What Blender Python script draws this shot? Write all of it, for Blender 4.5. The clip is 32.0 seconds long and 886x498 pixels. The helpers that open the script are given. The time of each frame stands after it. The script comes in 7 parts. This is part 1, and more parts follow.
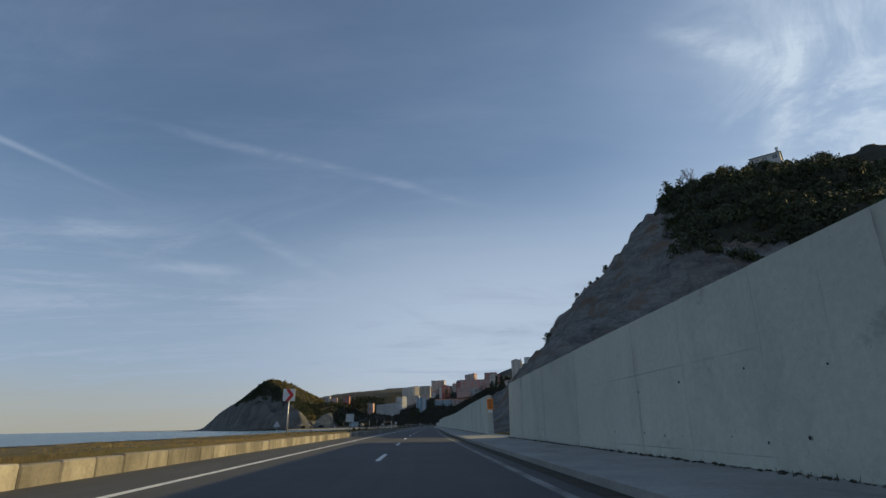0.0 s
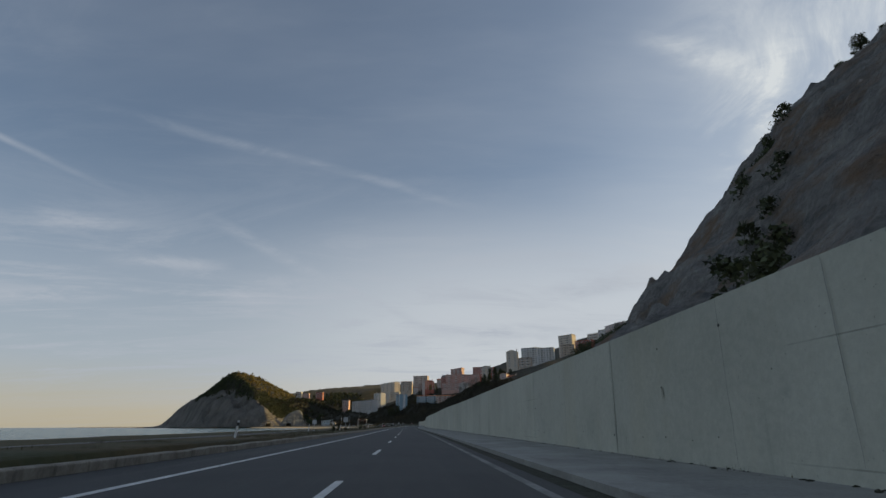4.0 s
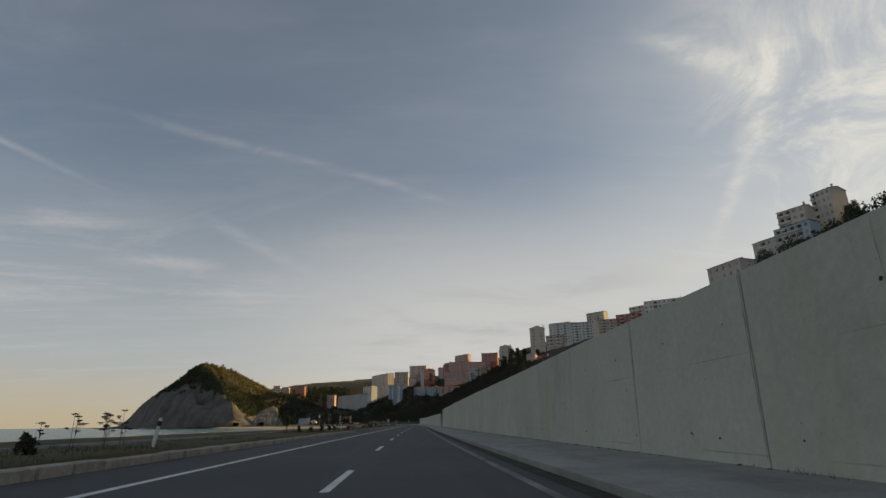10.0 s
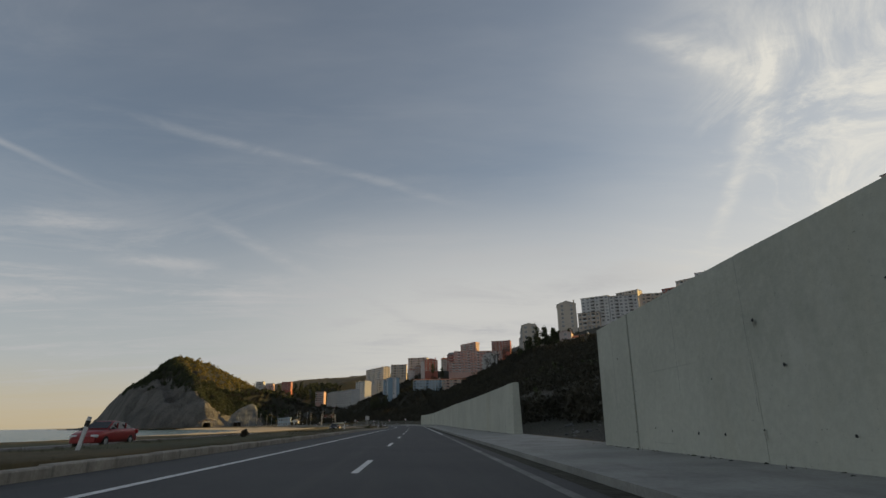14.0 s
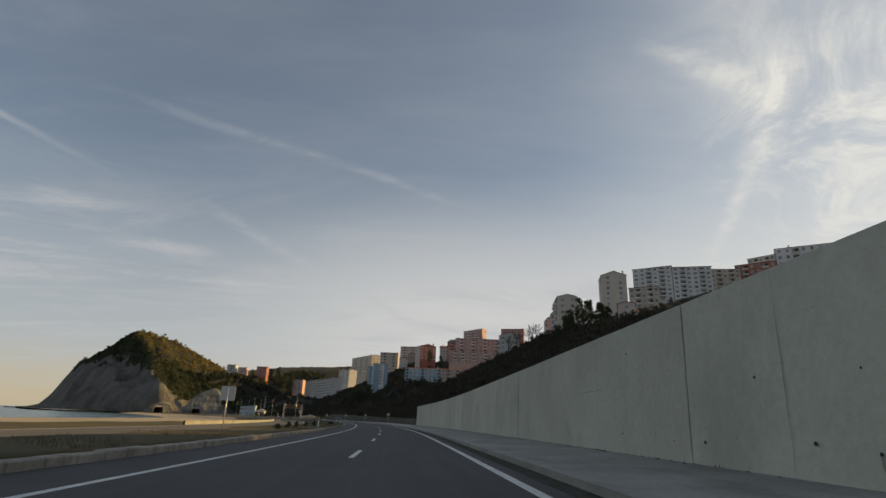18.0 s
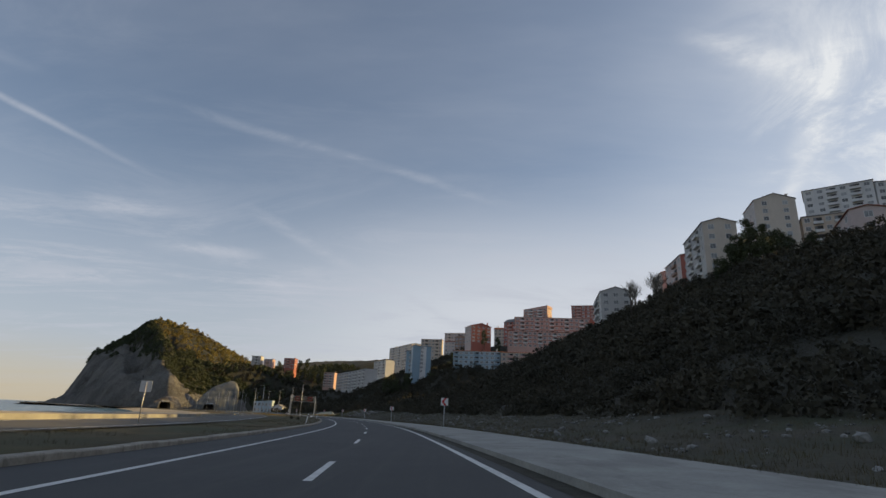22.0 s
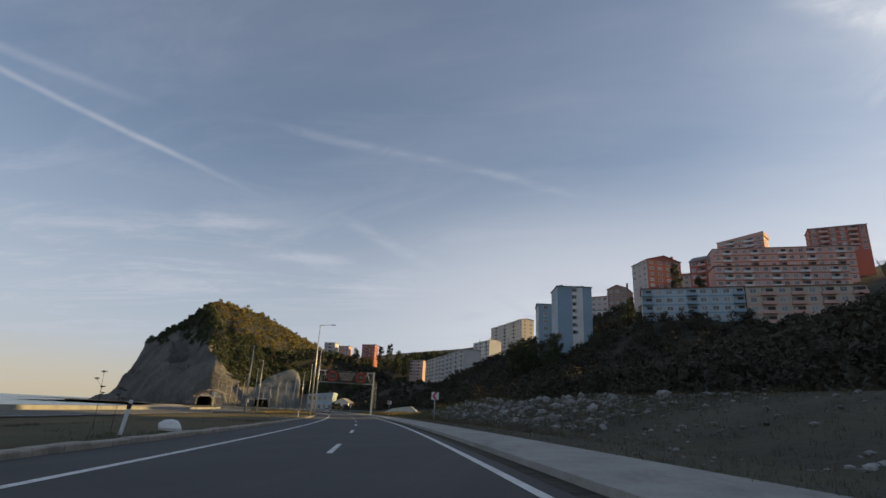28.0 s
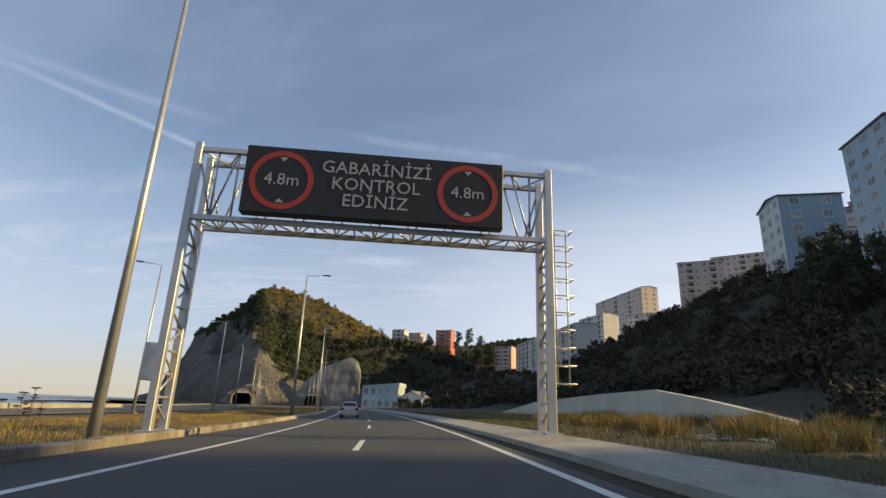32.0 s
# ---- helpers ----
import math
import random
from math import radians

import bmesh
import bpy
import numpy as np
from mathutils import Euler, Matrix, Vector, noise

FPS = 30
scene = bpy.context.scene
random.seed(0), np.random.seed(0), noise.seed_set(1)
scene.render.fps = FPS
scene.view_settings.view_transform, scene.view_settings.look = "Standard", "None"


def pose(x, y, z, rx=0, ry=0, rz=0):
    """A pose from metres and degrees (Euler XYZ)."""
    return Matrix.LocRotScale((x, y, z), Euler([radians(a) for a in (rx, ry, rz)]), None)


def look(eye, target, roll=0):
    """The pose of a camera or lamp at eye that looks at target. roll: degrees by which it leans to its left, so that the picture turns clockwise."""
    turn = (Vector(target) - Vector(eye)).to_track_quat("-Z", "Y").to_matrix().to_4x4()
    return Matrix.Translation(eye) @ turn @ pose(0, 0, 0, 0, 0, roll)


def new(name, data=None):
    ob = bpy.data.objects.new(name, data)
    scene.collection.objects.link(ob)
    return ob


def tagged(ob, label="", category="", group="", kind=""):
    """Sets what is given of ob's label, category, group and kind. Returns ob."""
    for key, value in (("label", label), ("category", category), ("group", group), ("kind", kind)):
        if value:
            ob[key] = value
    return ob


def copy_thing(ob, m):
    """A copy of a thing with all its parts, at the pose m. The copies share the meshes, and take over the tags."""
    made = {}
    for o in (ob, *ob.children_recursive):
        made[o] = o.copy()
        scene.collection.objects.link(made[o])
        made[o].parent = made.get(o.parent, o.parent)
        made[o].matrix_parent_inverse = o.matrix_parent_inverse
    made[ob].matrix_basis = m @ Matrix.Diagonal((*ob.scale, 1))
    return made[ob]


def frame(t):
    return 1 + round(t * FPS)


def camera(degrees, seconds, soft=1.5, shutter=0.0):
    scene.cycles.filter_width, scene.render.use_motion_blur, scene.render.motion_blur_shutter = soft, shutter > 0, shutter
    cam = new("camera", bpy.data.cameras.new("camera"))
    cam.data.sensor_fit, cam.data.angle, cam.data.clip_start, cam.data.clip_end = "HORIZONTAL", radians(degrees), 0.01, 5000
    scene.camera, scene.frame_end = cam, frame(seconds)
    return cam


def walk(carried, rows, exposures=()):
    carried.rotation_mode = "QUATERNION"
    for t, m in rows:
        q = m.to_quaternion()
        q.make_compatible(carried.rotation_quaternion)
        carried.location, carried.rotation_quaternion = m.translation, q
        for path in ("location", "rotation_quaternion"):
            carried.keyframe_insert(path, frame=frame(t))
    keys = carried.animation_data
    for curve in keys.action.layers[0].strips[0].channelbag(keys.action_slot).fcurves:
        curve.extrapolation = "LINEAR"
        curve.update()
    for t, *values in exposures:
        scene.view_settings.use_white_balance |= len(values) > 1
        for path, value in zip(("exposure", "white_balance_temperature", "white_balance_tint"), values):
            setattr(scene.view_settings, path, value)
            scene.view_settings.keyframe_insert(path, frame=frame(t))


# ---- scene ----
cam = camera(80.0, 32.0)
# seconds, eye x y z, yaw, pitch, roll of the drive
DRIVE = [
    (0.0, 0.00, 0.00, 1.04, -1.76, 18.45, 1.04),
    (0.5, -0.24, 15.74, 1.04, -1.80, 18.41, 0.91),
    (1.0, -0.37, 31.27, 1.05, -1.86, 18.41, 0.75),
    (1.5, -0.42, 46.59, 1.05, -1.93, 18.42, 0.51),
    (2.0, -0.37, 61.72, 1.05, -2.04, 18.44, 0.20),
    (2.5, -0.25, 76.68, 1.05, -2.44, 18.42, -0.07),
    (3.0, -0.10, 91.52, 1.04, -3.01, 18.42, 0.16),
    (3.5, 0.08, 106.25, 1.04, -3.48, 18.44, 0.29),
    (5.5, 0.66, 164.65, 1.05, -4.06, 18.34, 0.43),
    (6.0, 0.73, 179.22, 1.05, -4.06, 18.38, 0.49),
    (6.5, 0.77, 193.81, 1.05, -4.11, 18.32, 0.45),
    (7.0, 0.79, 208.44, 1.05, -4.14, 18.29, 0.52),
    (7.5, 0.77, 223.12, 1.05, -4.17, 18.30, 0.54),
    (8.0, 0.75, 237.90, 1.05, -4.18, 18.30, 0.53),
    (8.5, 0.72, 252.77, 1.05, -4.20, 18.24, 0.59),
    (9.0, 0.71, 267.73, 1.05, -4.22, 18.26, 0.61),
    (9.5, 0.74, 282.74, 1.05, -4.22, 18.27, 0.63),
    (10.0, 0.84, 297.79, 1.05, -4.23, 18.24, 0.69),
    (10.5, 1.02, 312.85, 1.05, -4.24, 18.23, 0.70),
    (11.0, 1.28, 327.92, 1.05, -4.24, 18.25, 0.75),
    (11.5, 1.63, 343.01, 1.06, -4.24, 18.22, 0.74),
    (12.0, 2.03, 358.14, 1.08, -4.29, 18.24, 0.69),
    (12.5, 2.45, 373.33, 1.08, -4.29, 18.22, 0.74),
    (13.0, 2.89, 388.55, 1.07, -4.31, 18.20, 0.76),
    (13.5, 3.36, 403.75, 1.05, -4.30, 18.20, 0.80),
    (14.0, 3.87, 418.90, 1.01, -4.29, 18.21, 0.83),
    (14.5, 4.39, 433.99, 0.93, -4.30, 18.19, 0.86),
    (16.5, 5.97, 493.92, 1.03, -4.45, 18.18, 0.41),
    (17.0, 6.31, 508.74, 1.04, -4.77, 18.20, -0.50),
    (17.5, 6.63, 523.48, 1.05, -5.08, 18.19, -1.42),
    (18.0, 6.93, 538.15, 1.05, -5.37, 18.24, -2.25),
    (18.5, 7.20, 552.74, 1.04, -5.49, 18.23, -2.56),
    (19.0, 7.39, 567.29, 1.02, -5.47, 18.20, -2.58),
    (19.5, 7.45, 581.83, 1.02, -5.13, 18.21, -2.71),
    (20.0, 7.33, 596.41, 0.99, -4.43, 18.15, -2.81),
    (20.5, 7.01, 611.05, 0.99, -3.57, 18.12, -2.85),
    (21.0, 6.48, 625.78, 0.93, -2.72, 18.07, -2.87),
    (21.5, 5.77, 640.56, 1.01, -1.85, 18.04, -2.79),
    (22.0, 4.88, 655.36, 1.05, -1.03, 17.98, -2.65),
    (22.5, 3.80, 670.17, 1.05, -0.20, 17.95, -2.59),
    (23.0, 2.51, 684.93, 1.03, 0.61, 17.94, -2.68),
    (23.5, 1.01, 699.60, 1.02, 1.43, 17.89, -2.71),
    (24.0, -0.73, 714.15, 1.03, 2.33, 17.81, -2.72),
    (24.5, -2.73, 728.56, 1.04, 3.26, 17.74, -2.68),
    (25.0, -4.98, 742.84, 1.04, 4.12, 17.70, -2.80),
    (25.5, -7.49, 757.02, 1.04, 4.89, 17.64, -2.78),
    (27.5, -19.65, 813.01, 1.05, 7.77, 17.47, -2.60),
    (28.0, -23.07, 826.85, 1.07, 8.50, 17.44, -2.74),
    (28.5, -26.63, 840.57, 1.08, 9.31, 17.37, -2.65),
    (29.0, -30.35, 854.13, 1.09, 10.12, 17.34, -2.53),
    (29.5, -34.27, 867.50, 1.07, 11.12, 17.28, -2.51),
    (30.0, -38.39, 880.71, 1.08, 12.17, 17.26, -2.59),
    (30.5, -42.73, 893.84, 1.06, 13.37, 17.21, -2.34),
    (31.0, -47.27, 906.96, 1.02, 14.44, 17.13, -2.19),
    (31.5, -52.04, 920.03, 1.02, 15.43, 17.05, -2.00),
    (32.0, -57.04, 932.95, 1.00, 16.32, 16.89, -2.12),
]
EXPOSURES = [(0.0, -0.16, 5280, 4), (1.0, -0.17, 5460, 4), (2.0, -0.17, 5230, 4), (3.0, -0.10, 5600, 5), (5.5, -0.04, 6650, 7), (9.0, -0.05, 6900, 7), (14.0, -0.01, 6950, 7), (17.0, 0.05, 6850, 7), (20.0, 0.10, 6600, 7),
             (23.0, 0.19, 6100, 10), (28.0, 0.21, 6150, 10), (30.0, 0.18, 5850, 8), (31.0, 0.25, 5850, 8), (32.0, 0.50, 5850, 9)]
walk(cam, [(t, pose(x, y, z, 90 + pitch, roll, yaw)) for t, x, y, z, yaw, pitch, roll in DRIVE], EXPOSURES)
# ---------------------------------------------------------------- light
SUN_AZ, SUN_EL = 75.0, 19.5          # degrees clockwise from +y, above the horizon
world = bpy.data.worlds.new("sky")
scene.world = world
world.use_nodes = True
wn, wl = world.node_tree.nodes, world.node_tree.links
wn.clear()


def wmath(op, a, b=None, c=None, clamp=False):
    n = wn.new("ShaderNodeMath")
    n.operation, n.use_clamp = op, clamp
    for k, v in enumerate((a, b, c)):
        if v is None:
            continue
        if isinstance(v, (int, float)):
            n.inputs[k].default_value = v
        else:
            wl.new(v, n.inputs[k])
    return n.outputs[0]


def wmix(fac, a, b, mode="MIX"):
    n = wn.new("ShaderNodeMix")
    n.data_type, n.blend_type = "RGBA", mode
    for k, v in ((0, fac), (6, a), (7, b)):
        if isinstance(v, (int, float)):
            n.inputs[k].default_value = v
        elif isinstance(v, tuple):
            n.inputs[k].default_value = (*v, 1)
        else:
            wl.new(v, n.inputs[k])
    return n.outputs[2]


def wrange(v, a, b, c=0.0, d=1.0):
    n = wn.new("ShaderNodeMapRange")
    n.interpolation_type = "SMOOTHSTEP"
    wl.new(v, n.inputs[0])
    for k, q in enumerate((a, b, c, d)):
        n.inputs[k + 1].default_value = q
    return n.outputs[0]


def wdot(vec, axis):
    n = wn.new("ShaderNodeVectorMath")
    n.operation = "DOT_PRODUCT"
    wl.new(vec, n.inputs[0])
    n.inputs[1].default_value = axis
    return n.outputs["Value"]


def aim(az, el):
    a, e = radians(az), radians(el)
    return Vector((math.sin(a) * math.cos(e), math.cos(a) * math.cos(e), math.sin(e)))


direction = wn.new("ShaderNodeTexCoord").outputs["Generated"]
parts_xyz = wn.new("ShaderNodeSeparateXYZ")
wl.new(direction, parts_xyz.inputs[0])
up = parts_xyz.outputs[2]
sky = wn.new("ShaderNodeTexSky")
sky.sky_type, sky.sun_disc = "NISHITA", False
sky.sun_elevation, sky.sun_rotation = radians(SUN_EL), radians(SUN_AZ)
sky.air_density, sky.dust_density, sky.ozone_density = 1.0, 0.7, 1.5
sky_lit = wmix(1.0, sky.outputs[0], (0.088, 0.088, 0.088), "MULTIPLY")
# thin high cloud spread on a flat layer overhead
lift = wmath("ADD", wmath("MAXIMUM", up, 0.0), 0.10)
layer = wn.new("ShaderNodeCombineXYZ")
wl.new(wmath("DIVIDE", parts_xyz.outputs[0], lift), layer.inputs[0])
wl.new(wmath("DIVIDE", parts_xyz.outputs[1], lift), layer.inputs[1])


def wnoise(scale, stretch, detail=5.0, rough=0.6, turn=0.0, distort=0.0, shift=0.0):
    m = wn.new("ShaderNodeMapping")
    wl.new(layer.outputs[0], m.inputs[0])
    m.inputs["Location"].default_value = (shift, shift * 0.7, shift)
    m.inputs["Rotation"].default_value = (0, 0, radians(turn))
    m.inputs["Scale"].default_value = (stretch, 1, 1)
    n = wn.new("ShaderNodeTexNoise")
    wl.new(m.outputs[0], n.inputs["Vector"])
    n.inputs["Scale"].default_value = scale
    n.inputs["Detail"].default_value = detail
    n.inputs["Roughness"].default_value = rough
    n.inputs["Distortion"].default_value = distort
    return n.outputs[0]


veil = wrange(wnoise(0.55, 0.45, 6, 0.62, 18, 0.6), 0.36, 0.74)
wisp = wrange(wnoise(2.0, 0.34, 10, 0.72, 10, 1.4, 3.0), 0.46, 0.70)
low = wmath("MULTIPLY", wrange(up, 0.03, 0.10), wrange(up, 0.16, 0.40, 1.0, 0.0))
glow = wrange(wdot(direction, aim(58, 25)), 0.78, 0.995)
fringe = wnoise(4.5, 0.7, 6, 0.68, 12, 0.5, 5.0)
tatter = wrange(fringe, 0.38, 0.62)
sway = wmath("SUBTRACT", wnoise(2.2, 1.0, 3, 0.6, 0, 0, 1.0), 0.5)
puff = wrange(wnoise(2.1, 0.9, 8, 0.68, -35, 0.9, 7.0), 0.40, 0.64)
east = wmath("MAXIMUM", wrange(wdot(direction, aim(46, 26)), 0.972, 0.998), wmath("MULTIPLY", wrange(wdot(direction, aim(50, 33)), 0.95, 0.995), 0.5))
cloud = wmath("ADD", wmath("MULTIPLY", veil, 0.26), wmath("MULTIPLY", wisp, wmath("MULTIPLY_ADD", low, 0.62, 0.07)))
cloud = wmath("ADD", cloud, wmath("MULTIPLY", wmath("MULTIPLY", east, wmath("MULTIPLY_ADD", puff, 0.95, 0.05)), 0.85))


def streak(a, b, wide, strength, ragged=0.75, fade=0.35, bend=1.0):
    """A soft band of ice cloud along the great circle from a to b."""
    va, vb = aim(*a), aim(*b)
    n = va.cross(vb).normalized()
    along = n.cross(va).normalized()
    off = wmath("ABSOLUTE", wmath("MULTIPLY_ADD", sway, wide * 1.6 * bend, wdot(direction, n)))
    band = wrange(off, 0.0, wide, 1.0, 0.0)
    s, end = wdot(direction, along), vb.dot(along)
    gate = wmath("MULTIPLY", wrange(s, -0.1 * end, fade * end), wrange(s, (1 - fade) * end, 1.1 * end, 1.0, 0.0))
    tex = wmath("MULTIPLY_ADD", tatter, ragged * strength, (1.0 - ragged) * strength)
    return wmath("MULTIPLY", wmath("MULTIPLY", band, gate), wmath("MULTIPLY", tex, wrange(wdot(direction, va), 0.0, 0.2)))


STREAKS = (
    ((-42, 10.0), (-26, 11.9), 0.020, 0.60), ((-30, 15.0), (-19, 15.3), 0.020, 0.55), ((-37, 17.1), (-28, 17.9), 0.026, 0.45),
    ((-25, 13.9), (-8, 14.5), 0.022, 0.40), ((-21, 12.2), (-7, 12.6), 0.016, 0.50), ((-8.5, 14.9), (2, 10.0), 0.011, 0.45),
    ((12, 12.4), (38, 15.0), 0.028, 0.70), ((20.5, 14.8), (29, 15.8), 0.020, 0.50), ((-2, 16.8), (22, 17.0), 0.026, 0.32),
    ((-22, 20.0), (-8, 14.5), 0.016, 0.36), ((-26, 5.6), (-6, 6.7), 0.014, 0.40), ((-6, 8.2), (22, 9.6), 0.030, 0.45),
    ((-34, 27.9), (12, 21.6), 0.013, 0.24), ((-64, 26.4), (-31, 21.2), 0.008, 0.46), ((-64, 26.8), (-42, 27.0), 0.012, 0.22),
    ((44, 36), (36.0, 21.5), 0.042, 0.55), ((37.5, 25), (32.2, 15.0), 0.020, 0.50), ((28, 38), (41, 30.0), 0.036, 0.55))
for one in STREAKS:
    cloud = wmath("ADD", cloud, streak(*one, ragged=0.35 if one[0][0] < -60 else 0.75))
cloud = wmath("MINIMUM", cloud, 0.96)
haze = wmix(wrange(up, 0.0, 0.12), (0.65, 0.53, 0.36), (0.552, 0.555, 0.568))
cloud_colour = wmix(glow, (0.47, 0.48, 0.52), (0.76, 0.75, 0.73))
sunward = wrange(wdot(direction, aim(62, 8)), -0.15, 0.85)
haze = wmix(1.0, haze, wmix(sunward, (0.80, 0.82, 0.86), (1.12, 1.09, 1.05)), "MULTIPLY")
air = wmix(wrange(up, 0.0, 0.48, 0.85, 0.15), sky_lit, haze)
air = wmix(wmath("MULTIPLY", wmath("MULTIPLY", wrange(wdot(direction, aim(24, 8)), 0.70, 1.0), wrange(up, 0.16, 0.48, 1.0, 0.0)), 0.66), air, (0.655, 0.645, 0.655))
air = wmix(wmath("MULTIPLY", glow, 0.30), air, (0.62, 0.64, 0.68))
air = wmix(cloud, air, cloud_colour)
bg = wn.new("ShaderNodeBackground")
wl.new(air, bg.inputs[0])
bg.inputs[1].default_value = 1.0
out = wn.new("ShaderNodeOutputWorld")
wl.new(bg.outputs[0], out.inputs[0])

sun = new("sun", bpy.data.lights.new("sun", "SUN"))
sun.data.energy, sun.data.angle, sun.data.color = 5.0, radians(0.6), (1.0, 0.66, 0.23)
sun.matrix_basis = look(tuple(aim(SUN_AZ, SUN_EL) * 300), (0, 0, 0))
# ---------------------------------------------------------------- materials
def node_math(nt, op, a, b=None, clamp=False):
    n = nt.nodes.new("ShaderNodeMath")
    n.operation, n.use_clamp = op, clamp
    for k, v in enumerate((a, b)):
        if v is None:
            continue
        if isinstance(v, (int, float)):
            n.inputs[k].default_value = v
        else:
            nt.links.new(v, n.inputs[k])
    return n.outputs[0]


def node_mix(nt, fac, a, b, mode="MIX"):
    n = nt.nodes.new("ShaderNodeMix")
    n.data_type, n.blend_type = "RGBA", mode
    for k, v in ((0, fac), (6, a), (7, b)):
        if isinstance(v, (int, float)):
            n.inputs[k].default_value = v
        elif isinstance(v, tuple):
            n.inputs[k].default_value = (*v, 1)
        else:
            nt.links.new(v, n.inputs[k])
    return n.outputs[2]


def node_noise(nt, vec, scale, stretch=(1, 1, 1), detail=4.0, rough=0.6, lo=0.35, hi=0.65):
    m = nt.nodes.new("ShaderNodeMapping")
    nt.links.new(vec, m.inputs[0])
    m.inputs["Scale"].default_value = stretch
    n = nt.nodes.new("ShaderNodeTexNoise")
    nt.links.new(m.outputs[0], n.inputs["Vector"])
    n.inputs["Scale"].default_value, n.inputs["Detail"].default_value, n.inputs["Roughness"].default_value = scale, detail, rough
    r = nt.nodes.new("ShaderNodeMapRange")
    nt.links.new(n.outputs[0], r.inputs[0])
    r.inputs[1].default_value, r.inputs[2].default_value = lo, hi
    return r.outputs[0]


def surface(name, dark, light, big=0.4, fine=8.0, rough=0.8, bump=0.2, metal=0.0, vary=0.0, stain=None, stretch=(1, 1, 1), island=False, size=0.02):
    """A weathered surface: two scales of tone, optional stains, fine relief."""
    m = bpy.data.materials.new(name)
    m.use_nodes = True
    nt = m.node_tree
    b = nt.nodes["Principled BSDF"]
    pos = nt.nodes.new("ShaderNodeNewGeometry")
    vec = pos.outputs["Position"]
    large = node_noise(nt, vec, big, stretch, 5)
    small = node_noise(nt, vec, fine, (1, 1, 1), 5, 0.65)
    tone = node_math(nt, "ADD", node_math(nt, "MULTIPLY", large, 0.6), node_math(nt, "MULTIPLY", small, 0.4), True)
    col = node_mix(nt, tone, dark, light)
    if stain:
        s = node_noise(nt, vec, stain[1], stain[2], 6, 0.68, stain[3], stain[4])
        col = node_mix(nt, node_math(nt, "MULTIPLY", s, stain[5]), col, stain[0])
    if vary:
        if island:
            rnd = pos.outputs["Random Per Island"]
        else:
            rnd = nt.nodes.new("ShaderNodeObjectInfo").outputs["Random"]
        hsv = nt.nodes.new("ShaderNodeHueSaturation")
        nt.links.new(col, hsv.inputs["Color"])
        val = nt.nodes.new("ShaderNodeMapRange")
        nt.links.new(rnd, val.inputs[0])
        val.inputs[3].default_value, val.inputs[4].default_value = 1 - vary, 1 + vary
        nt.links.new(val.outputs[0], hsv.inputs["Value"])
        col = hsv.outputs[0]
    nt.links.new(col, b.inputs["Base Color"])
    b.inputs["Roughness"].default_value, b.inputs["Metallic"].default_value = rough, metal
    if bump:
        bp = nt.nodes.new("ShaderNodeBump")
        bp.inputs["Strength"].default_value, bp.inputs["Distance"].default_value = bump, size
        nt.links.new(small, bp.inputs["Height"])
        nt.links.new(bp.outputs[0], b.inputs["Normal"])
    return m


def plain(name, colour, rough=0.5, metal=0.0, emit=None, power=1.0):
    m = bpy.data.materials.new(name)
    m.use_nodes = True
    b = m.node_tree.nodes["Principled BSDF"]
    b.inputs["Base Color"].default_value = (*colour, 1)
    b.inputs["Roughness"].default_value, b.inputs["Metallic"].default_value = rough, metal
    if emit:
        b.inputs["Emission Color"].default_value, b.inputs["Emission Strength"].default_value = (*emit, 1), power
    return m


M_ASPHALT = surface("asphalt", (0.040, 0.041, 0.043), (0.066, 0.066, 0.066), 0.25, 30, 0.82, 0.25, stain=((0.10, 0.095, 0.085), 0.5, (3, 0.06, 1), 0.5, 0.75, 0.5))
M_PAINT = surface("road_paint", (0.52, 0.52, 0.50), (0.78, 0.78, 0.75), 1.5, 25, 0.6, 0.1, stain=((0.16, 0.16, 0.16), 5.0, (1, 1, 1), 0.55, 0.75, 0.6))
M_PAINT_WORN = surface("worn_road_paint", (0.10, 0.10, 0.098), (0.30, 0.30, 0.285), 0.5, 18, 0.75, 0.1, stain=((0.07, 0.07, 0.068), 2.0, (1, 0.3, 1), 0.42, 0.66, 0.85))
M_CONCRETE = surface("wall_concrete", (0.418, 0.428, 0.358), (0.560, 0.570, 0.484), 0.22, 6, 0.85, 0.22, vary=0.05,
                     stain=((0.30, 0.31, 0.255), 0.30, (1.0, 1.0, 0.8), 0.52, 0.80, 0.75))


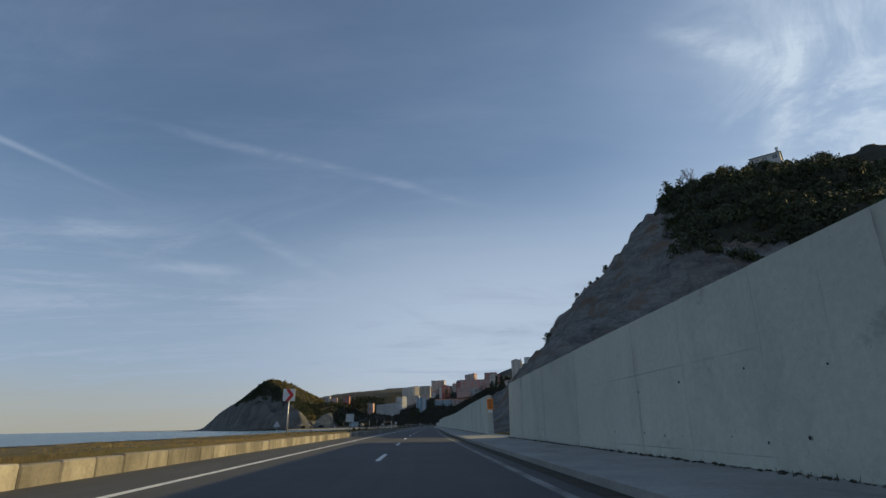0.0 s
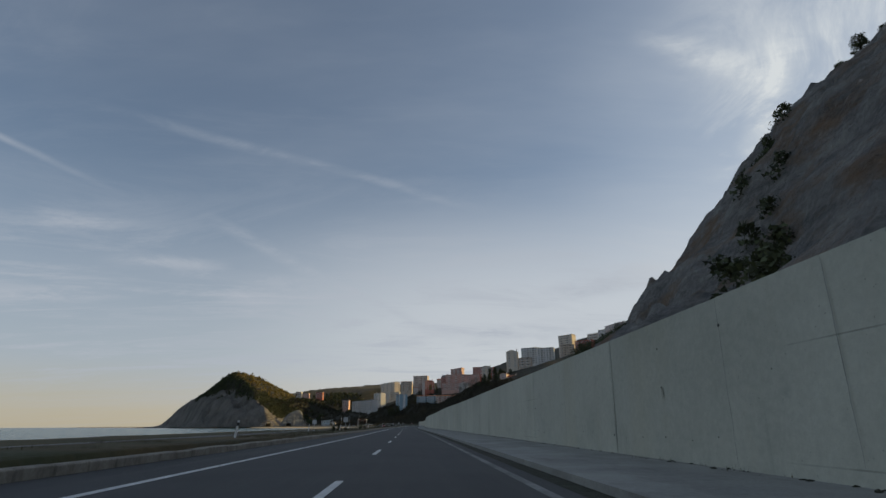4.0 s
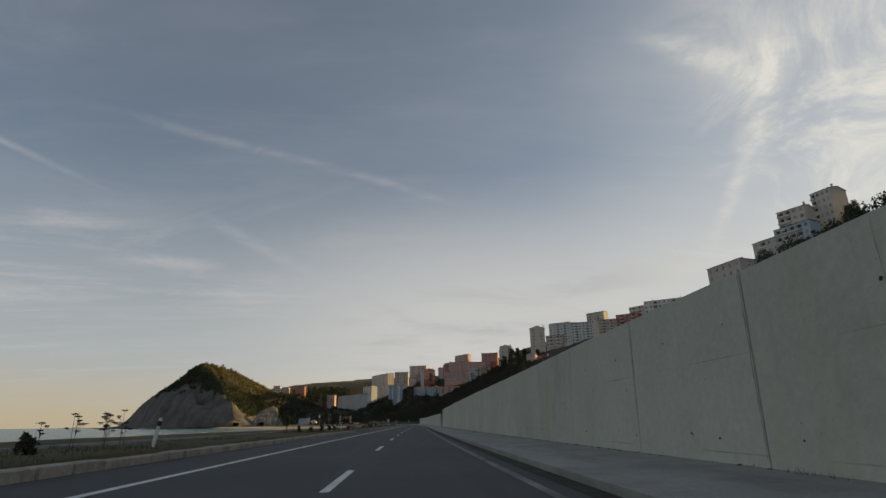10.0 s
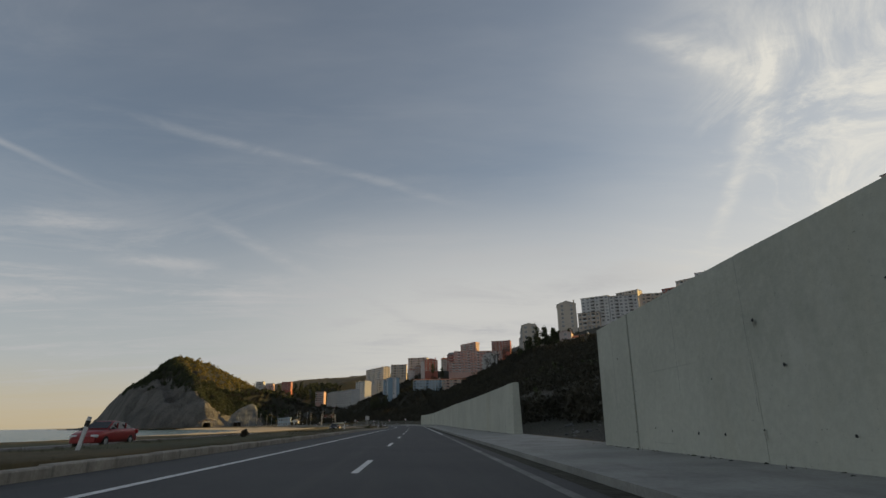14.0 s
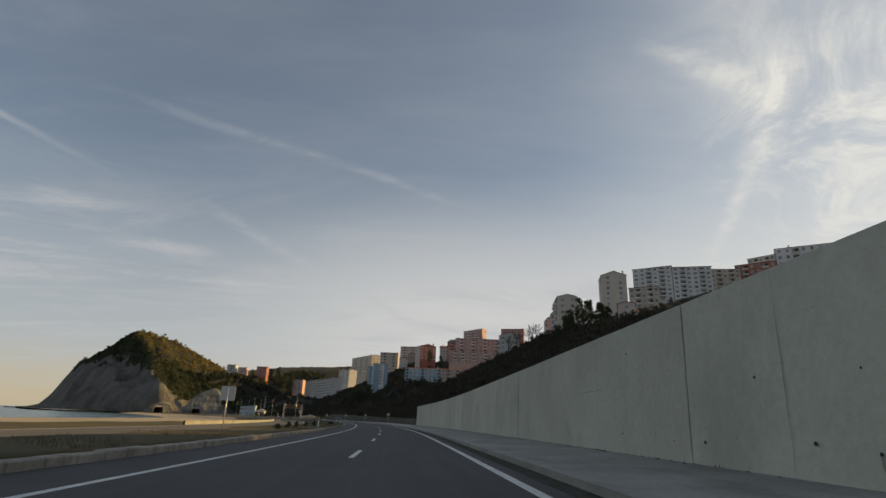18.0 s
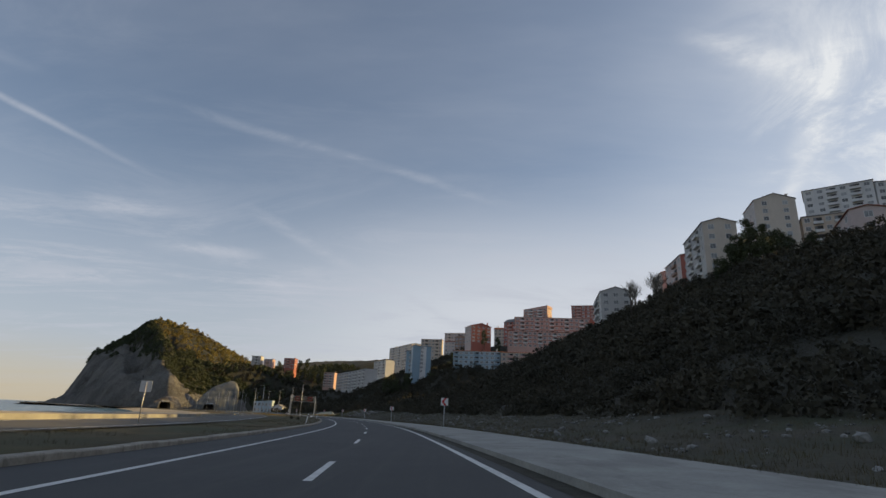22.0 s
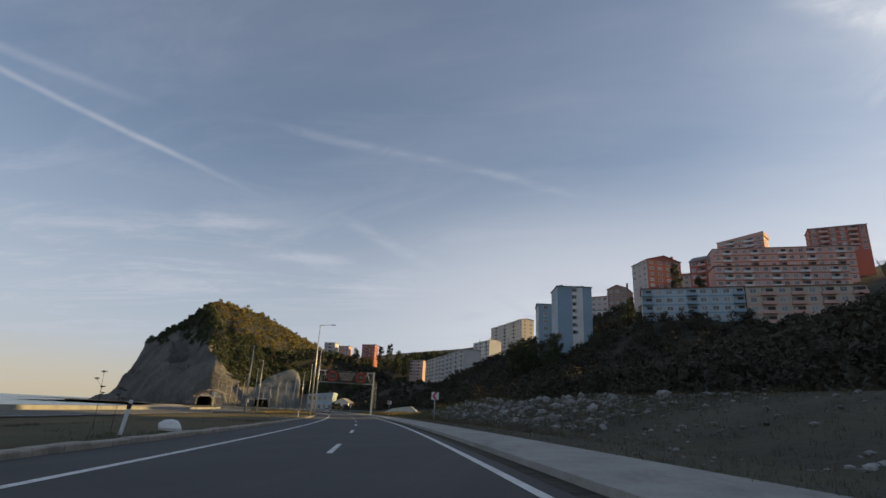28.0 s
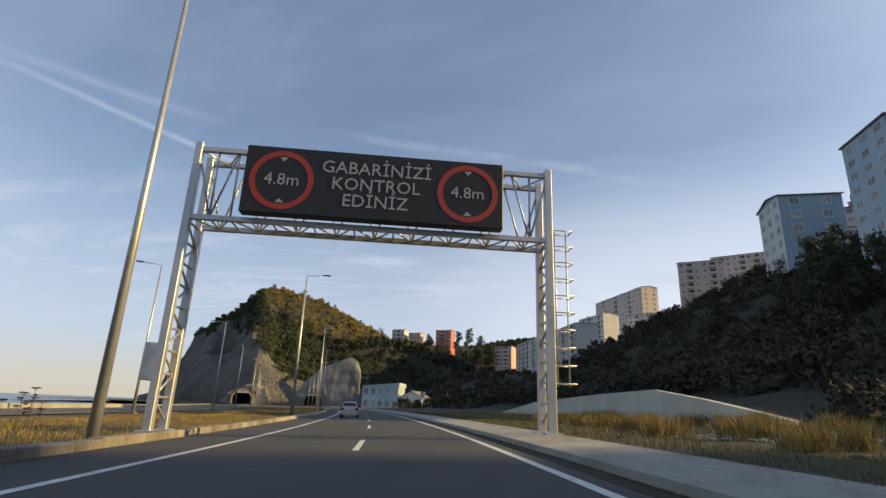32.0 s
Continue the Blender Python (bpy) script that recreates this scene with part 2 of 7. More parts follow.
def cast_marks(m, step):
    """Pour joints broken by wear, damp blotches, narrow runs and fine pits on a cast wall."""
    nt = m.node_tree
    b = nt.nodes["Principled BSDF"]
    col = b.inputs["Base Color"].links[0].from_socket
    vec = nt.nodes.new("ShaderNodeNewGeometry").outputs["Position"]
    xyz = nt.nodes.new("ShaderNodeSeparateXYZ")
    nt.links.new(vec, xyz.inputs[0])
    wave = node_math(nt, "ABSOLUTE", node_math(nt, "SUBTRACT", node_math(nt, "FRACT", node_math(nt, "DIVIDE", node_math(nt, "ADD", xyz.outputs[2], 0.55), step)), 0.5))
    line = node_math(nt, "LESS_THAN", wave, 0.007)
    patch = node_noise(nt, vec, 0.22, (1, 1, 0.4), 4, 0.6, 0.5, 0.62)
    blotch = node_noise(nt, vec, 0.55, (1, 1, 1.2), 7, 0.74, 0.60, 0.74)
    area = node_noise(nt, vec, 0.09, (1, 1, 1), 3, 0.5, 0.42, 0.58)
    wash = node_noise(nt, vec, 0.35, (1, 1, 0.10), 5, 0.6, 0.54, 0.72)
    run = node_noise(nt, vec, 2.6, (1, 1, 0.05), 5, 0.6, 0.64, 0.78)
    pale = node_noise(nt, vec, 0.4, (1, 1, 0.5), 5, 0.65, 0.60, 0.75)
    pit = node_noise(nt, vec, 16.0, (1, 1, 1), 2, 0.5, 0.71, 0.75)
    for fac, power, tone in ((pale, 0.34, (0.66, 0.66, 0.58)), (wash, 0.42, (0.43, 0.41, 0.29)), (node_math(nt, "MULTIPLY", line, patch), 0.50, (0.13, 0.13, 0.11)),
                             (node_math(nt, "MULTIPLY", blotch, area), 0.62, (0.17, 0.178, 0.148)), (node_math(nt, "MULTIPLY", run, area), 0.55, (0.21, 0.215, 0.175)), (pit, 0.45, (0.12, 0.12, 0.10))):
        col = node_mix(nt, node_math(nt, "MULTIPLY", fac, power), col, tone)
    nt.links.new(col, b.inputs["Base Color"])


cast_marks(M_CONCRETE, 1.9)
M_JOINT = surface("joint_sealant", (0.13, 0.132, 0.115), (0.30, 0.302, 0.265), 0.9, 9, 0.9, 0.2)
M_JOINT_PALE = surface("joint_seepage", (0.20, 0.203, 0.178), (0.34, 0.345, 0.305), 1.2, 9, 0.9, 0.1)
M_PAVE = surface("pavement_concrete", (0.22, 0.218, 0.198), (0.375, 0.37, 0.335), 0.5, 12, 0.88, 0.2, stain=((0.14, 0.13, 0.11), 0.8, (1, 0.3, 1), 0.52, 0.75, 0.7))
M_KERB = surface("kerb_concrete", (0.17, 0.155, 0.128), (0.33, 0.30, 0.25), 0.8, 12, 0.85, 0.2, vary=0.42, stain=((0.11, 0.10, 0.085), 1.2, (1, 1, 0.4), 0.46, 0.70, 0.8))
M_GRASS = surface("dry_grass_ground", (0.040, 0.034, 0.013), (0.128, 0.090, 0.032), 0.12, 3.0, 0.95, 0.5, stain=((0.046, 0.054, 0.018), 0.07, (1, 1, 1), 0.46, 0.62, 0.9), size=0.08)
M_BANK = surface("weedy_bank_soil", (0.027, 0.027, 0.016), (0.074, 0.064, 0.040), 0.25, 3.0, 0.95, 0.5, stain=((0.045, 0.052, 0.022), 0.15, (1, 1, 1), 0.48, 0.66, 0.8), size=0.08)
M_OLDROAD = surface("worn_asphalt", (0.075, 0.070, 0.060), (0.13, 0.122, 0.105), 0.2, 20, 0.85, 0.2)
M_SAND = surface("beach_sand", (0.30, 0.25, 0.18), (0.42, 0.36, 0.27), 0.05, 2.0, 0.95, 0.2)
M_ROCK = surface("grey_rock", (0.115, 0.116, 0.114), (0.44, 0.42, 0.38), 0.20, 1.3, 0.9, 1.0, stain=((0.27, 0.15, 0.06), 0.085, (1, 1, 2.0), 0.50, 0.68, 0.75), stretch=(1, 0.7, 2.4), size=0.7)
# soil tone with the shade between scrub clumps put into it
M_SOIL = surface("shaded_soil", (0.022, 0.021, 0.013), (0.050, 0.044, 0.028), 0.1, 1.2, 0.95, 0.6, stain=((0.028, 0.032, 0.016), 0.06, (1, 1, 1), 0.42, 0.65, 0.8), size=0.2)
M_CLIFF = surface("pale_cliff_rock", (0.110, 0.105, 0.094), (0.295, 0.278, 0.245), 0.045, 0.5, 0.92, 1.0, stain=((0.10, 0.082, 0.055), 0.05, (1, 1, 0.45), 0.50, 0.70, 0.75), stretch=(1, 1, 0.6), size=2.0)
M_SHOT = surface("sprayed_concrete", (0.13, 0.134, 0.128), (0.235, 0.238, 0.222), 0.12, 1.2, 0.9, 0.5, stain=((0.06, 0.062, 0.055), 0.16, (1, 1, 0.25), 0.48, 0.72, 0.7), size=0.15)
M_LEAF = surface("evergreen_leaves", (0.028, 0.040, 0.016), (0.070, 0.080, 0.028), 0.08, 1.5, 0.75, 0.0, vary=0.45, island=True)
# dry leaves, and the sunlight painted into headland and cliff-top woods
M_LEAF_DRY_LIT = surface("dry_and_sunlit_leaves", (0.112, 0.092, 0.025), (0.25, 0.19, 0.052), 0.04, 1.0, 0.85, 0.0, vary=0.28, island=True)
# sunlight on the headland pines, painted as a gold-green leaf colour
M_LEAF_SUNLIT = surface("sunlit_pine_leaves", (0.15, 0.13, 0.032), (0.30, 0.235, 0.058), 0.05, 1.0, 0.85, 0.0, vary=0.25, island=True)
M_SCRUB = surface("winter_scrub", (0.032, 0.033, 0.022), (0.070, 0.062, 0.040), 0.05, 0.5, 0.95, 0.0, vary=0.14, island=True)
M_TWIG = surface("bare_branches", (0.09, 0.075, 0.06), (0.17, 0.15, 0.12), 0.5, 6, 0.9, 0.2)
M_BARK = surface("bark", (0.05, 0.04, 0.03), (0.12, 0.10, 0.08), 0.8, 8, 0.9, 0.4)
M_STEEL = surface("galvanised_steel", (0.42, 0.43, 0.44), (0.58, 0.59, 0.60), 0.8, 14, 0.45, 0.05, metal=0.7)
M_DARK = plain("dark_panel", (0.012, 0.012, 0.014), 0.45)
M_WHITE = surface("white_paint", (0.66, 0.66, 0.64), (0.80, 0.80, 0.78), 1.0, 12, 0.5, 0.05)
M_RED = plain("red_sign_film", (0.55, 0.03, 0.03), 0.4)
M_ORANGE = plain("orange_board", (0.80, 0.24, 0.02), 0.5)
M_GLASS = surface("window_glass", (0.13, 0.14, 0.15), (0.40, 0.40, 0.39), 0.35, 2.0, 0.40, 0.0, vary=0.5)
M_CARGLASS = plain("tinted_glass", (0.012, 0.013, 0.015), 0.06)
M_TYRE = plain("tyre_rubber", (0.015, 0.015, 0.015), 0.8)
M_STONE = surface("rubble_stone", (0.07, 0.071, 0.068), (0.25, 0.25, 0.235), 0.6, 6, 0.9, 0.4, vary=0.5, island=True)
water = bpy.data.materials.new("sea_water")
water.use_nodes = True
wt = water.node_tree
wb = wt.nodes["Principled BSDF"]
wb.inputs["Base Color"].default_value = (0.035, 0.085, 0.11, 1)
wb.inputs["Roughness"].default_value = 0.22
wp = wt.nodes.new("ShaderNodeNewGeometry").outputs["Position"]
wbump = wt.nodes.new("ShaderNodeBump")
wbump.inputs["Strength"].default_value, wbump.inputs["Distance"].default_value = 0.7, 0.6
wt.links.new(node_noise(wt, wp, 0.35, (0.5, 1, 1), 5, 0.6, 0.2, 0.8), wbump.inputs["Height"])
wt.links.new(wbump.outputs[0], wb.inputs["Normal"])
# ---------------------------------------------------------------- alignment of the road
KNOTS_Y = (-160, -60, 0, 60, 120, 180, 240, 300, 360, 420, 480, 540, 600, 660, 720, 780, 840, 900, 960, 1040, 1120, 1190, 1250, 1420, 5000)
KNOTS_X = (1.6, 0.7, 0.0, -0.38, 0.22, 0.73, 0.74, 0.87, 2.08, 3.91, 5.6, 6.96, 7.25, 4.54, -1.54, -12.48, -26.48, -44.86, -67.5, -106, -152, -196, -236, -350, -2700)


def axis(y):
    """x of the driving line at y: a smooth curve through the knots."""
    k = min(max(int(np.searchsorted(KNOTS_Y, y)) - 1, 0), len(KNOTS_Y) - 2)
    a, b = KNOTS_Y[k], KNOTS_Y[k + 1]

    def slope(i):
        if i <= 0 or i >= len(KNOTS_Y) - 1:
            i = min(max(i, 0), len(KNOTS_Y) - 1)
            j = 1 if i == 0 else i
            return (KNOTS_X[j] - KNOTS_X[j - 1]) / (KNOTS_Y[j] - KNOTS_Y[j - 1])
        return (KNOTS_X[i + 1] - KNOTS_X[i - 1]) / (KNOTS_Y[i + 1] - KNOTS_Y[i - 1])

    t, h = (y - a) / (b - a), b - a
    return ((2 * t**3 - 3 * t**2 + 1) * KNOTS_X[k] + (t**3 - 2 * t**2 + t) * h * slope(k)
            + (3 * t**2 - 2 * t**3) * KNOTS_X[k + 1] + (t**3 - t**2) * h * slope(k + 1))


def ease(v, a, b):
    t = min(max((v - a) / (b - a), 0.0), 1.0)
    return t * t * (3 - 2 * t)


def bank(y):
    """Crossfall of the carriageway, rising to the right in the bend."""
    return -0.010 + 0.036 * ease(y, 490, 560)


STATIONS, ARC = [], []
_y = -160.0
while _y < 1245:
    STATIONS.append(_y)
    _y += 2.0
ARC = [0.0]
for _a, _b in zip(STATIONS, STATIONS[1:]):
    ARC.append(ARC[-1] + math.hypot(_b - _a, axis(_b) - axis(_a)))


def heading(y):
    return math.atan2(axis(y + 1) - axis(y - 1), 2.0)


def spot(y, d, z=0.0, flat=False):
    """The point d metres right of the driving line, z above the carriageway's plane."""
    h = heading(y)
    return Vector((axis(y) + d * math.cos(h), y - d * math.sin(h), z + (0 if flat else bank(y) * max(min(d, 8.0), -9.0))))


def y_at(arc):
    return float(np.interp(arc, ARC, STATIONS))


def stand(y, d, z=0.0, turn=0.0):
    """A pose on the roadside, its +y along the road."""
    p = spot(y, d, z)
    return pose(p.x, p.y, p.z, 0, 0, turn - math.degrees(heading(y)))


# ---------------------------------------------------------------- mesh helpers
def mesh_of(name, verts, faces, mats, smooth=False, index=None):
    me = bpy.data.meshes.new(name)
    me.from_pydata(verts, [], faces)
    for m in mats if isinstance(mats, (list, tuple)) else (mats,):
        me.materials.append(m)
    if index is not None:
        me.polygons.foreach_set("material_index", index)
    if smooth:
        me.polygons.foreach_set("use_smooth", [True] * len(me.polygons))
    me.update()
    return me


def part(name, bm, material, parent=None, label=""):
    """Links a bmesh as one mesh object, under a thing where one is given."""
    me = bpy.data.meshes.new(name)
    bm.to_mesh(me)
    bm.free()
    for m in material if isinstance(material, (list, tuple)) else (material,):
        me.materials.append(m)
    ob = new(name, me)
    ob.parent = parent
    return tagged(ob, label)


def share(name, mesh, parent, m):
    ob = new(name, mesh)
    ob.parent = parent
    ob.matrix_basis = m
    return ob


def box(bm, x0, x1, y0, y1, z0, z1, bevel=0.0, m=None, mat=0):
    v = [bm.verts.new((x, y, z)) for x in (x0, x1) for y in (y0, y1) for z in (z0, z1)]
    fs = [bm.faces.new([v[i] for i in q]) for q in ((0, 1, 3, 2), (4, 6, 7, 5), (0, 4, 5, 1), (2, 3, 7, 6), (0, 2, 6, 4), (1, 5, 7, 3))]
    for f in fs:
        f.material_index = mat
    if m is not None:
        bmesh.ops.transform(bm, matrix=m, verts=v)
    if bevel:
        bmesh.ops.bevel(bm, geom=list({e for f in fs for e in f.edges}), offset=bevel, segments=1, affect="EDGES")
    return v


def tube(bm, a, b, r0, r1=None, n=8, mat=0, caps=True):
    """A tapered round bar from a to b."""
    a, b = Vector(a), Vector(b)
    r1 = r0 if r1 is None else r1
    q = (b - a).to_track_quat("Z", "Y").to_matrix()
    rings = []
    for c, r in ((a, r0), (b, r1)):
        rings.append([bm.verts.new(c + q @ Vector((r * math.cos(2 * math.pi * k / n), r * math.sin(2 * math.pi * k / n), 0))) for k in range(n)])
    for k in range(n):
        f = bm.faces.new((rings[0][k], rings[0][(k + 1) % n], rings[1][(k + 1) % n], rings[1][k]))
        f.smooth, f.material_index = True, mat
    if caps:
        for r in (rings[0][::-1], rings[1]):
            bm.faces.new(r).material_index = mat
    return rings


def empty(name, m, label, category, group="", kind=""):
    ob = new(name)
    ob.matrix_basis = m
    ob.empty_display_size = 0.2
    return tagged(ob, label, category, group, kind)


def strip(name, d0, d1, z0, z1, material, y0, y1, step=4.0, thick=0.0, label="", category="", kind="structure", y_list=None):
    """A band along the road between two offsets."""
    ys = y_list or [y0 + (y1 - y0) * k / max(1, round((y1 - y0) / step)) for k in range(max(1, round((y1 - y0) / step)) + 1)]
    v, f = [], []
    for y in ys:
        v += [tuple(spot(y, d0, z0)), tuple(spot(y, d1, z1))]
        if thick:
            v += [tuple(spot(y, d0, z0 - thick)), tuple(spot(y, d1, z1 - thick))]
    n = 4 if thick else 2
    for k in range(len(ys) - 1):
        a, b = k * n, (k + 1) * n
        f.append((a, a + 1, b + 1, b))
        if thick:
            f += [(a + 2, a, b, b + 2), (a + 1, a + 3, b + 3, b + 1)]
    if thick:
        e = (len(ys) - 1) * n
        f += [(0, 2, 3, 1), (e, e + 1, e + 3, e + 2)]
    ob = new(name, mesh_of(name, v, f, material))
    return tagged(ob, label, category, "", kind)
# ---------------------------------------------------------------- ground, sea, road
SEA_Z = -2.6


def opposite(y):
    """Offset of the other carriageway's middle."""
    return -19.5 - 9.0 * ease(y, 560, 940) - 9.5 * ease(y, 960, 1230)


def lumps(x, y, s, seed=0.0):
    return noise.fractal(Vector((x / s, y / s, seed)), 0.9, 2.1, 4)


def ground_z(d, y):
    if d > -7.5:
        return -0.35 if d < 9 else -0.8
    if d > -16:
        crest = 0.50 - 0.22 * ease(y, 95, 170) - 0.14 * ease(y, 620, 690)
        return crest - (crest + 0.10) * ease(-d, 13, 16.5) * (1 - 0.6 * ease(110 - y, 0, 20)) + 0.08 * lumps(d, y, 5.0)
    o = opposite(y)
    if abs(d - o) < 8.0:
        return -0.19 + 0.04 * ease(abs(d - o), 5.5, 8.0)
    if d > o:
        return -0.12 + 0.12 * lumps(d, y, 6.0)
    if d > -60:
        return -0.25 - 0.6 * ease(-d, 30, 60) + 0.18 * lumps(d, y, 8.0)
    return -0.9 - 3.6 * ease(-d, 60, 112) + 0.15 * lumps(d, y, 14.0) - 6.0 * ease(-d, 112, 400)


GRID_D = [-4700, -2500, -1200, -600, -300, -180, -130] + list(range(-118, -40, 6)) + [-40, -37, -34, -31, -28, -25.5, -23, -20, -17, -15, -13, -11, -9, -7.7, -7.45, -6.9, 0, 7.0, 8.5, 12, 20, 40, 100, 250, 700, 2500]
GRID_Y = [-500, -300, -220, -180] + list(range(-160, 1300, 6)) + [1320, 1360, 1420, 1550, 1800, 2300, 3200, 4700]
gv, gf, gm = [], [], []
for gy in GRID_Y:
    for gd in GRID_D:
        p = spot(gy, gd, 0.0, True) if abs(gd) < 130 else Vector((axis(gy) + gd, gy, 0))
        gv.append((p.x, p.y, ground_z(gd, gy) + (bank(gy) * max(min(gd, 8.0), -9.0) if -60 < gd < 60 else 0)))
for j in range(len(GRID_Y) - 1):
    for i in range(len(GRID_D) - 1):
        a = j * len(GRID_D) + i
        gf.append((a, a + 1, a + 1 + len(GRID_D), a + len(GRID_D)))
        gm.append(1 if GRID_D[i] < -58 or (GRID_D[i] < opposite(GRID_Y[j]) - 22 and GRID_Y[j] > 560) else 0)
tagged(new("ground", mesh_of("ground", gv, gf, [M_GRASS, M_SAND], True, gm)), "dry brown grass verge running down to a sandy beach", "ground", kind="structure")
sea_v = [(-4800, -900, SEA_Z), (-70, -900, SEA_Z), (-75, 500, SEA_Z), (-110, 900, SEA_Z), (-330, 1330, SEA_Z), (-380, 1700, SEA_Z), (-1200, 4800, SEA_Z), (-4800, 4800, SEA_Z)]
tagged(new("water", mesh_of("water", sea_v, [tuple(range(8))], water)), "calm grey-blue sea reaching the horizon", "sea", kind="structure")

strip("road", -7.35, 3.0, 0.0, 0.0, M_ASPHALT, -160, 1244, 4, 0.3, "dark asphalt carriageway with two lanes", "road")
OPP_Y = [-160 + 6.0 * k for k in range(235)]
ov, of = [], []
for oy in OPP_Y:
    for s in (-4.6, 4.6):
        p = spot(oy, opposite(oy) + s, -0.12)
        ov.append(tuple(p))
for k in range(len(OPP_Y) - 1):
    of.append((2 * k, 2 * k + 1, 2 * k + 3, 2 * k + 2))
tagged(new("road_opposite", mesh_of("road_opposite", ov, of, M_OLDROAD)), "second asphalt carriageway beyond the grass median", "road", kind="structure")
for py0, py1 in ((610, 1010),):
    pw, pq = [], []
    for k in range(int((py1 - py0) / 4) + 1):
        yy = py0 + 4 * k
        for dd, zz in ((5.3, -0.4), (5.36, 0.30), (5.58, 0.30), (5.64, -0.4)):
            pw.append(tuple(spot(yy, opposite(yy) - dd, zz)))
    for k in range(len(pw) // 4 - 1):
        a, b = 4 * k, 4 * k + 4
        pq += [(a + 1, a, b, b + 1), (a + 2, a + 1, b + 1, b + 2), (a + 3, a + 2, b + 2, b + 3)]
    tagged(new("wall_parapet", mesh_of("wall_parapet", pw, pq, M_PAVE)), "low pale concrete parapet along the seaward carriageway", "wall", kind="structure")
strip("gutter", 2.72, 3.14, 0.006, 0.010, M_SOIL, -160, 1240, 4, 0.0, "dark dirty gutter between the carriageway and the pavement", "gutter")
strip("pavement", 3.15, 7.3, 0.15, 0.27, M_PAVE, -160, 650, 4, 0.5, "pale worn concrete pavement at the foot of the wall", "pavement")


def pave_edge(y):
    return 7.3 - 1.4 * ease(y, 690, 780) - 0.75 * ease(y, 800, 890)


# beyond the wall the pavement narrows and a weedy strip takes its place
pv, pf, wv, wf = [], [], [], []
for k in range(149):
    py = 650 + 4 * k
    e = pave_edge(py)
    for dd, zz in ((3.15, -0.3), (3.15, 0.15), (e, 0.21), (e, -0.3)):
        pv.append(tuple(spot(py, dd, zz)))
    for dd, zz in ((e + 0.006, -0.3), (e + 0.006, 0.185), (max(e + 0.3, 7.6), 0.215)):
        wv.append(tuple(spot(py, dd, zz)))
for k in range(148):
    a, b = 4 * k, 4 * k + 4
    pf += [(a, a + 1, b + 1, b), (a + 1, a + 2, b + 2, b + 1), (a + 2, a + 3, b + 3, b + 2)]
    a, b = 3 * k, 3 * k + 3
    wf += [(a, a + 1, b + 1, b), (a + 1, a + 2, b + 2, b + 1)]
tagged(new("pavement", mesh_of("pavement", pv, pf, M_PAVE)), "pale worn concrete pavement beside the rubble bank", "pavement", kind="structure")
tagged(new("verge", mesh_of("verge", wv, wf, M_BANK)), "narrow strip of weedy ground behind the pavement", "ground", kind="structure")


def line_paint(name, d, wide, y0, y1, label, paint=M_PAINT):
    strip(name, d - wide / 2, d + wide / 2, 0.008, 0.008, paint, y0, y1, 4, 0.0, label, "road marking")


line_paint("edge_line", -5.0, 0.20, -160, 1242, "solid white edge line beside the median")
line_paint("edge_line", 2.25, 0.20, -160, 470, "worn dusty edge line beside the pavement", M_PAINT_WORN)
line_paint("edge_line", 2.25, 0.20, 470, 1242, "solid white edge line beside the pavement")
dash_group = "lane dashes"
arc0 = float(np.interp(-50, STATIONS, ARC)) + 0.92
k = -7
while True:
    mid = arc0 + 13.78 * k
    k += 1
    if mid < 4:
        continue
    if mid > ARC[-1] - 6:
        break
    y0, y1 = y_at(mid - 2.1), y_at(mid + 2.1)
    ob = strip("lane_dash", -1.43, -1.27, 0.008, 0.008, M_PAINT, y0, y1, 2.1, 0.0, "white painted lane dash on dark asphalt", "road marking", "")
    tagged(ob, group=dash_group)
for s in (-3.7, 3.7):
    v, f = [], []
    for oy in OPP_Y:
        v += [tuple(spot(oy, opposite(oy) + s - 0.08, -0.11)), tuple(spot(oy, opposite(oy) + s + 0.08, -0.11))]
    f = [(2 * q, 2 * q + 1, 2 * q + 3, 2 * q + 2) for q in range(len(OPP_Y) - 1)]
    tagged(new("edge_line", mesh_of("edge_line", v, f, M_PAINT)), "white edge line of the second carriageway", "road marking", kind="structure")

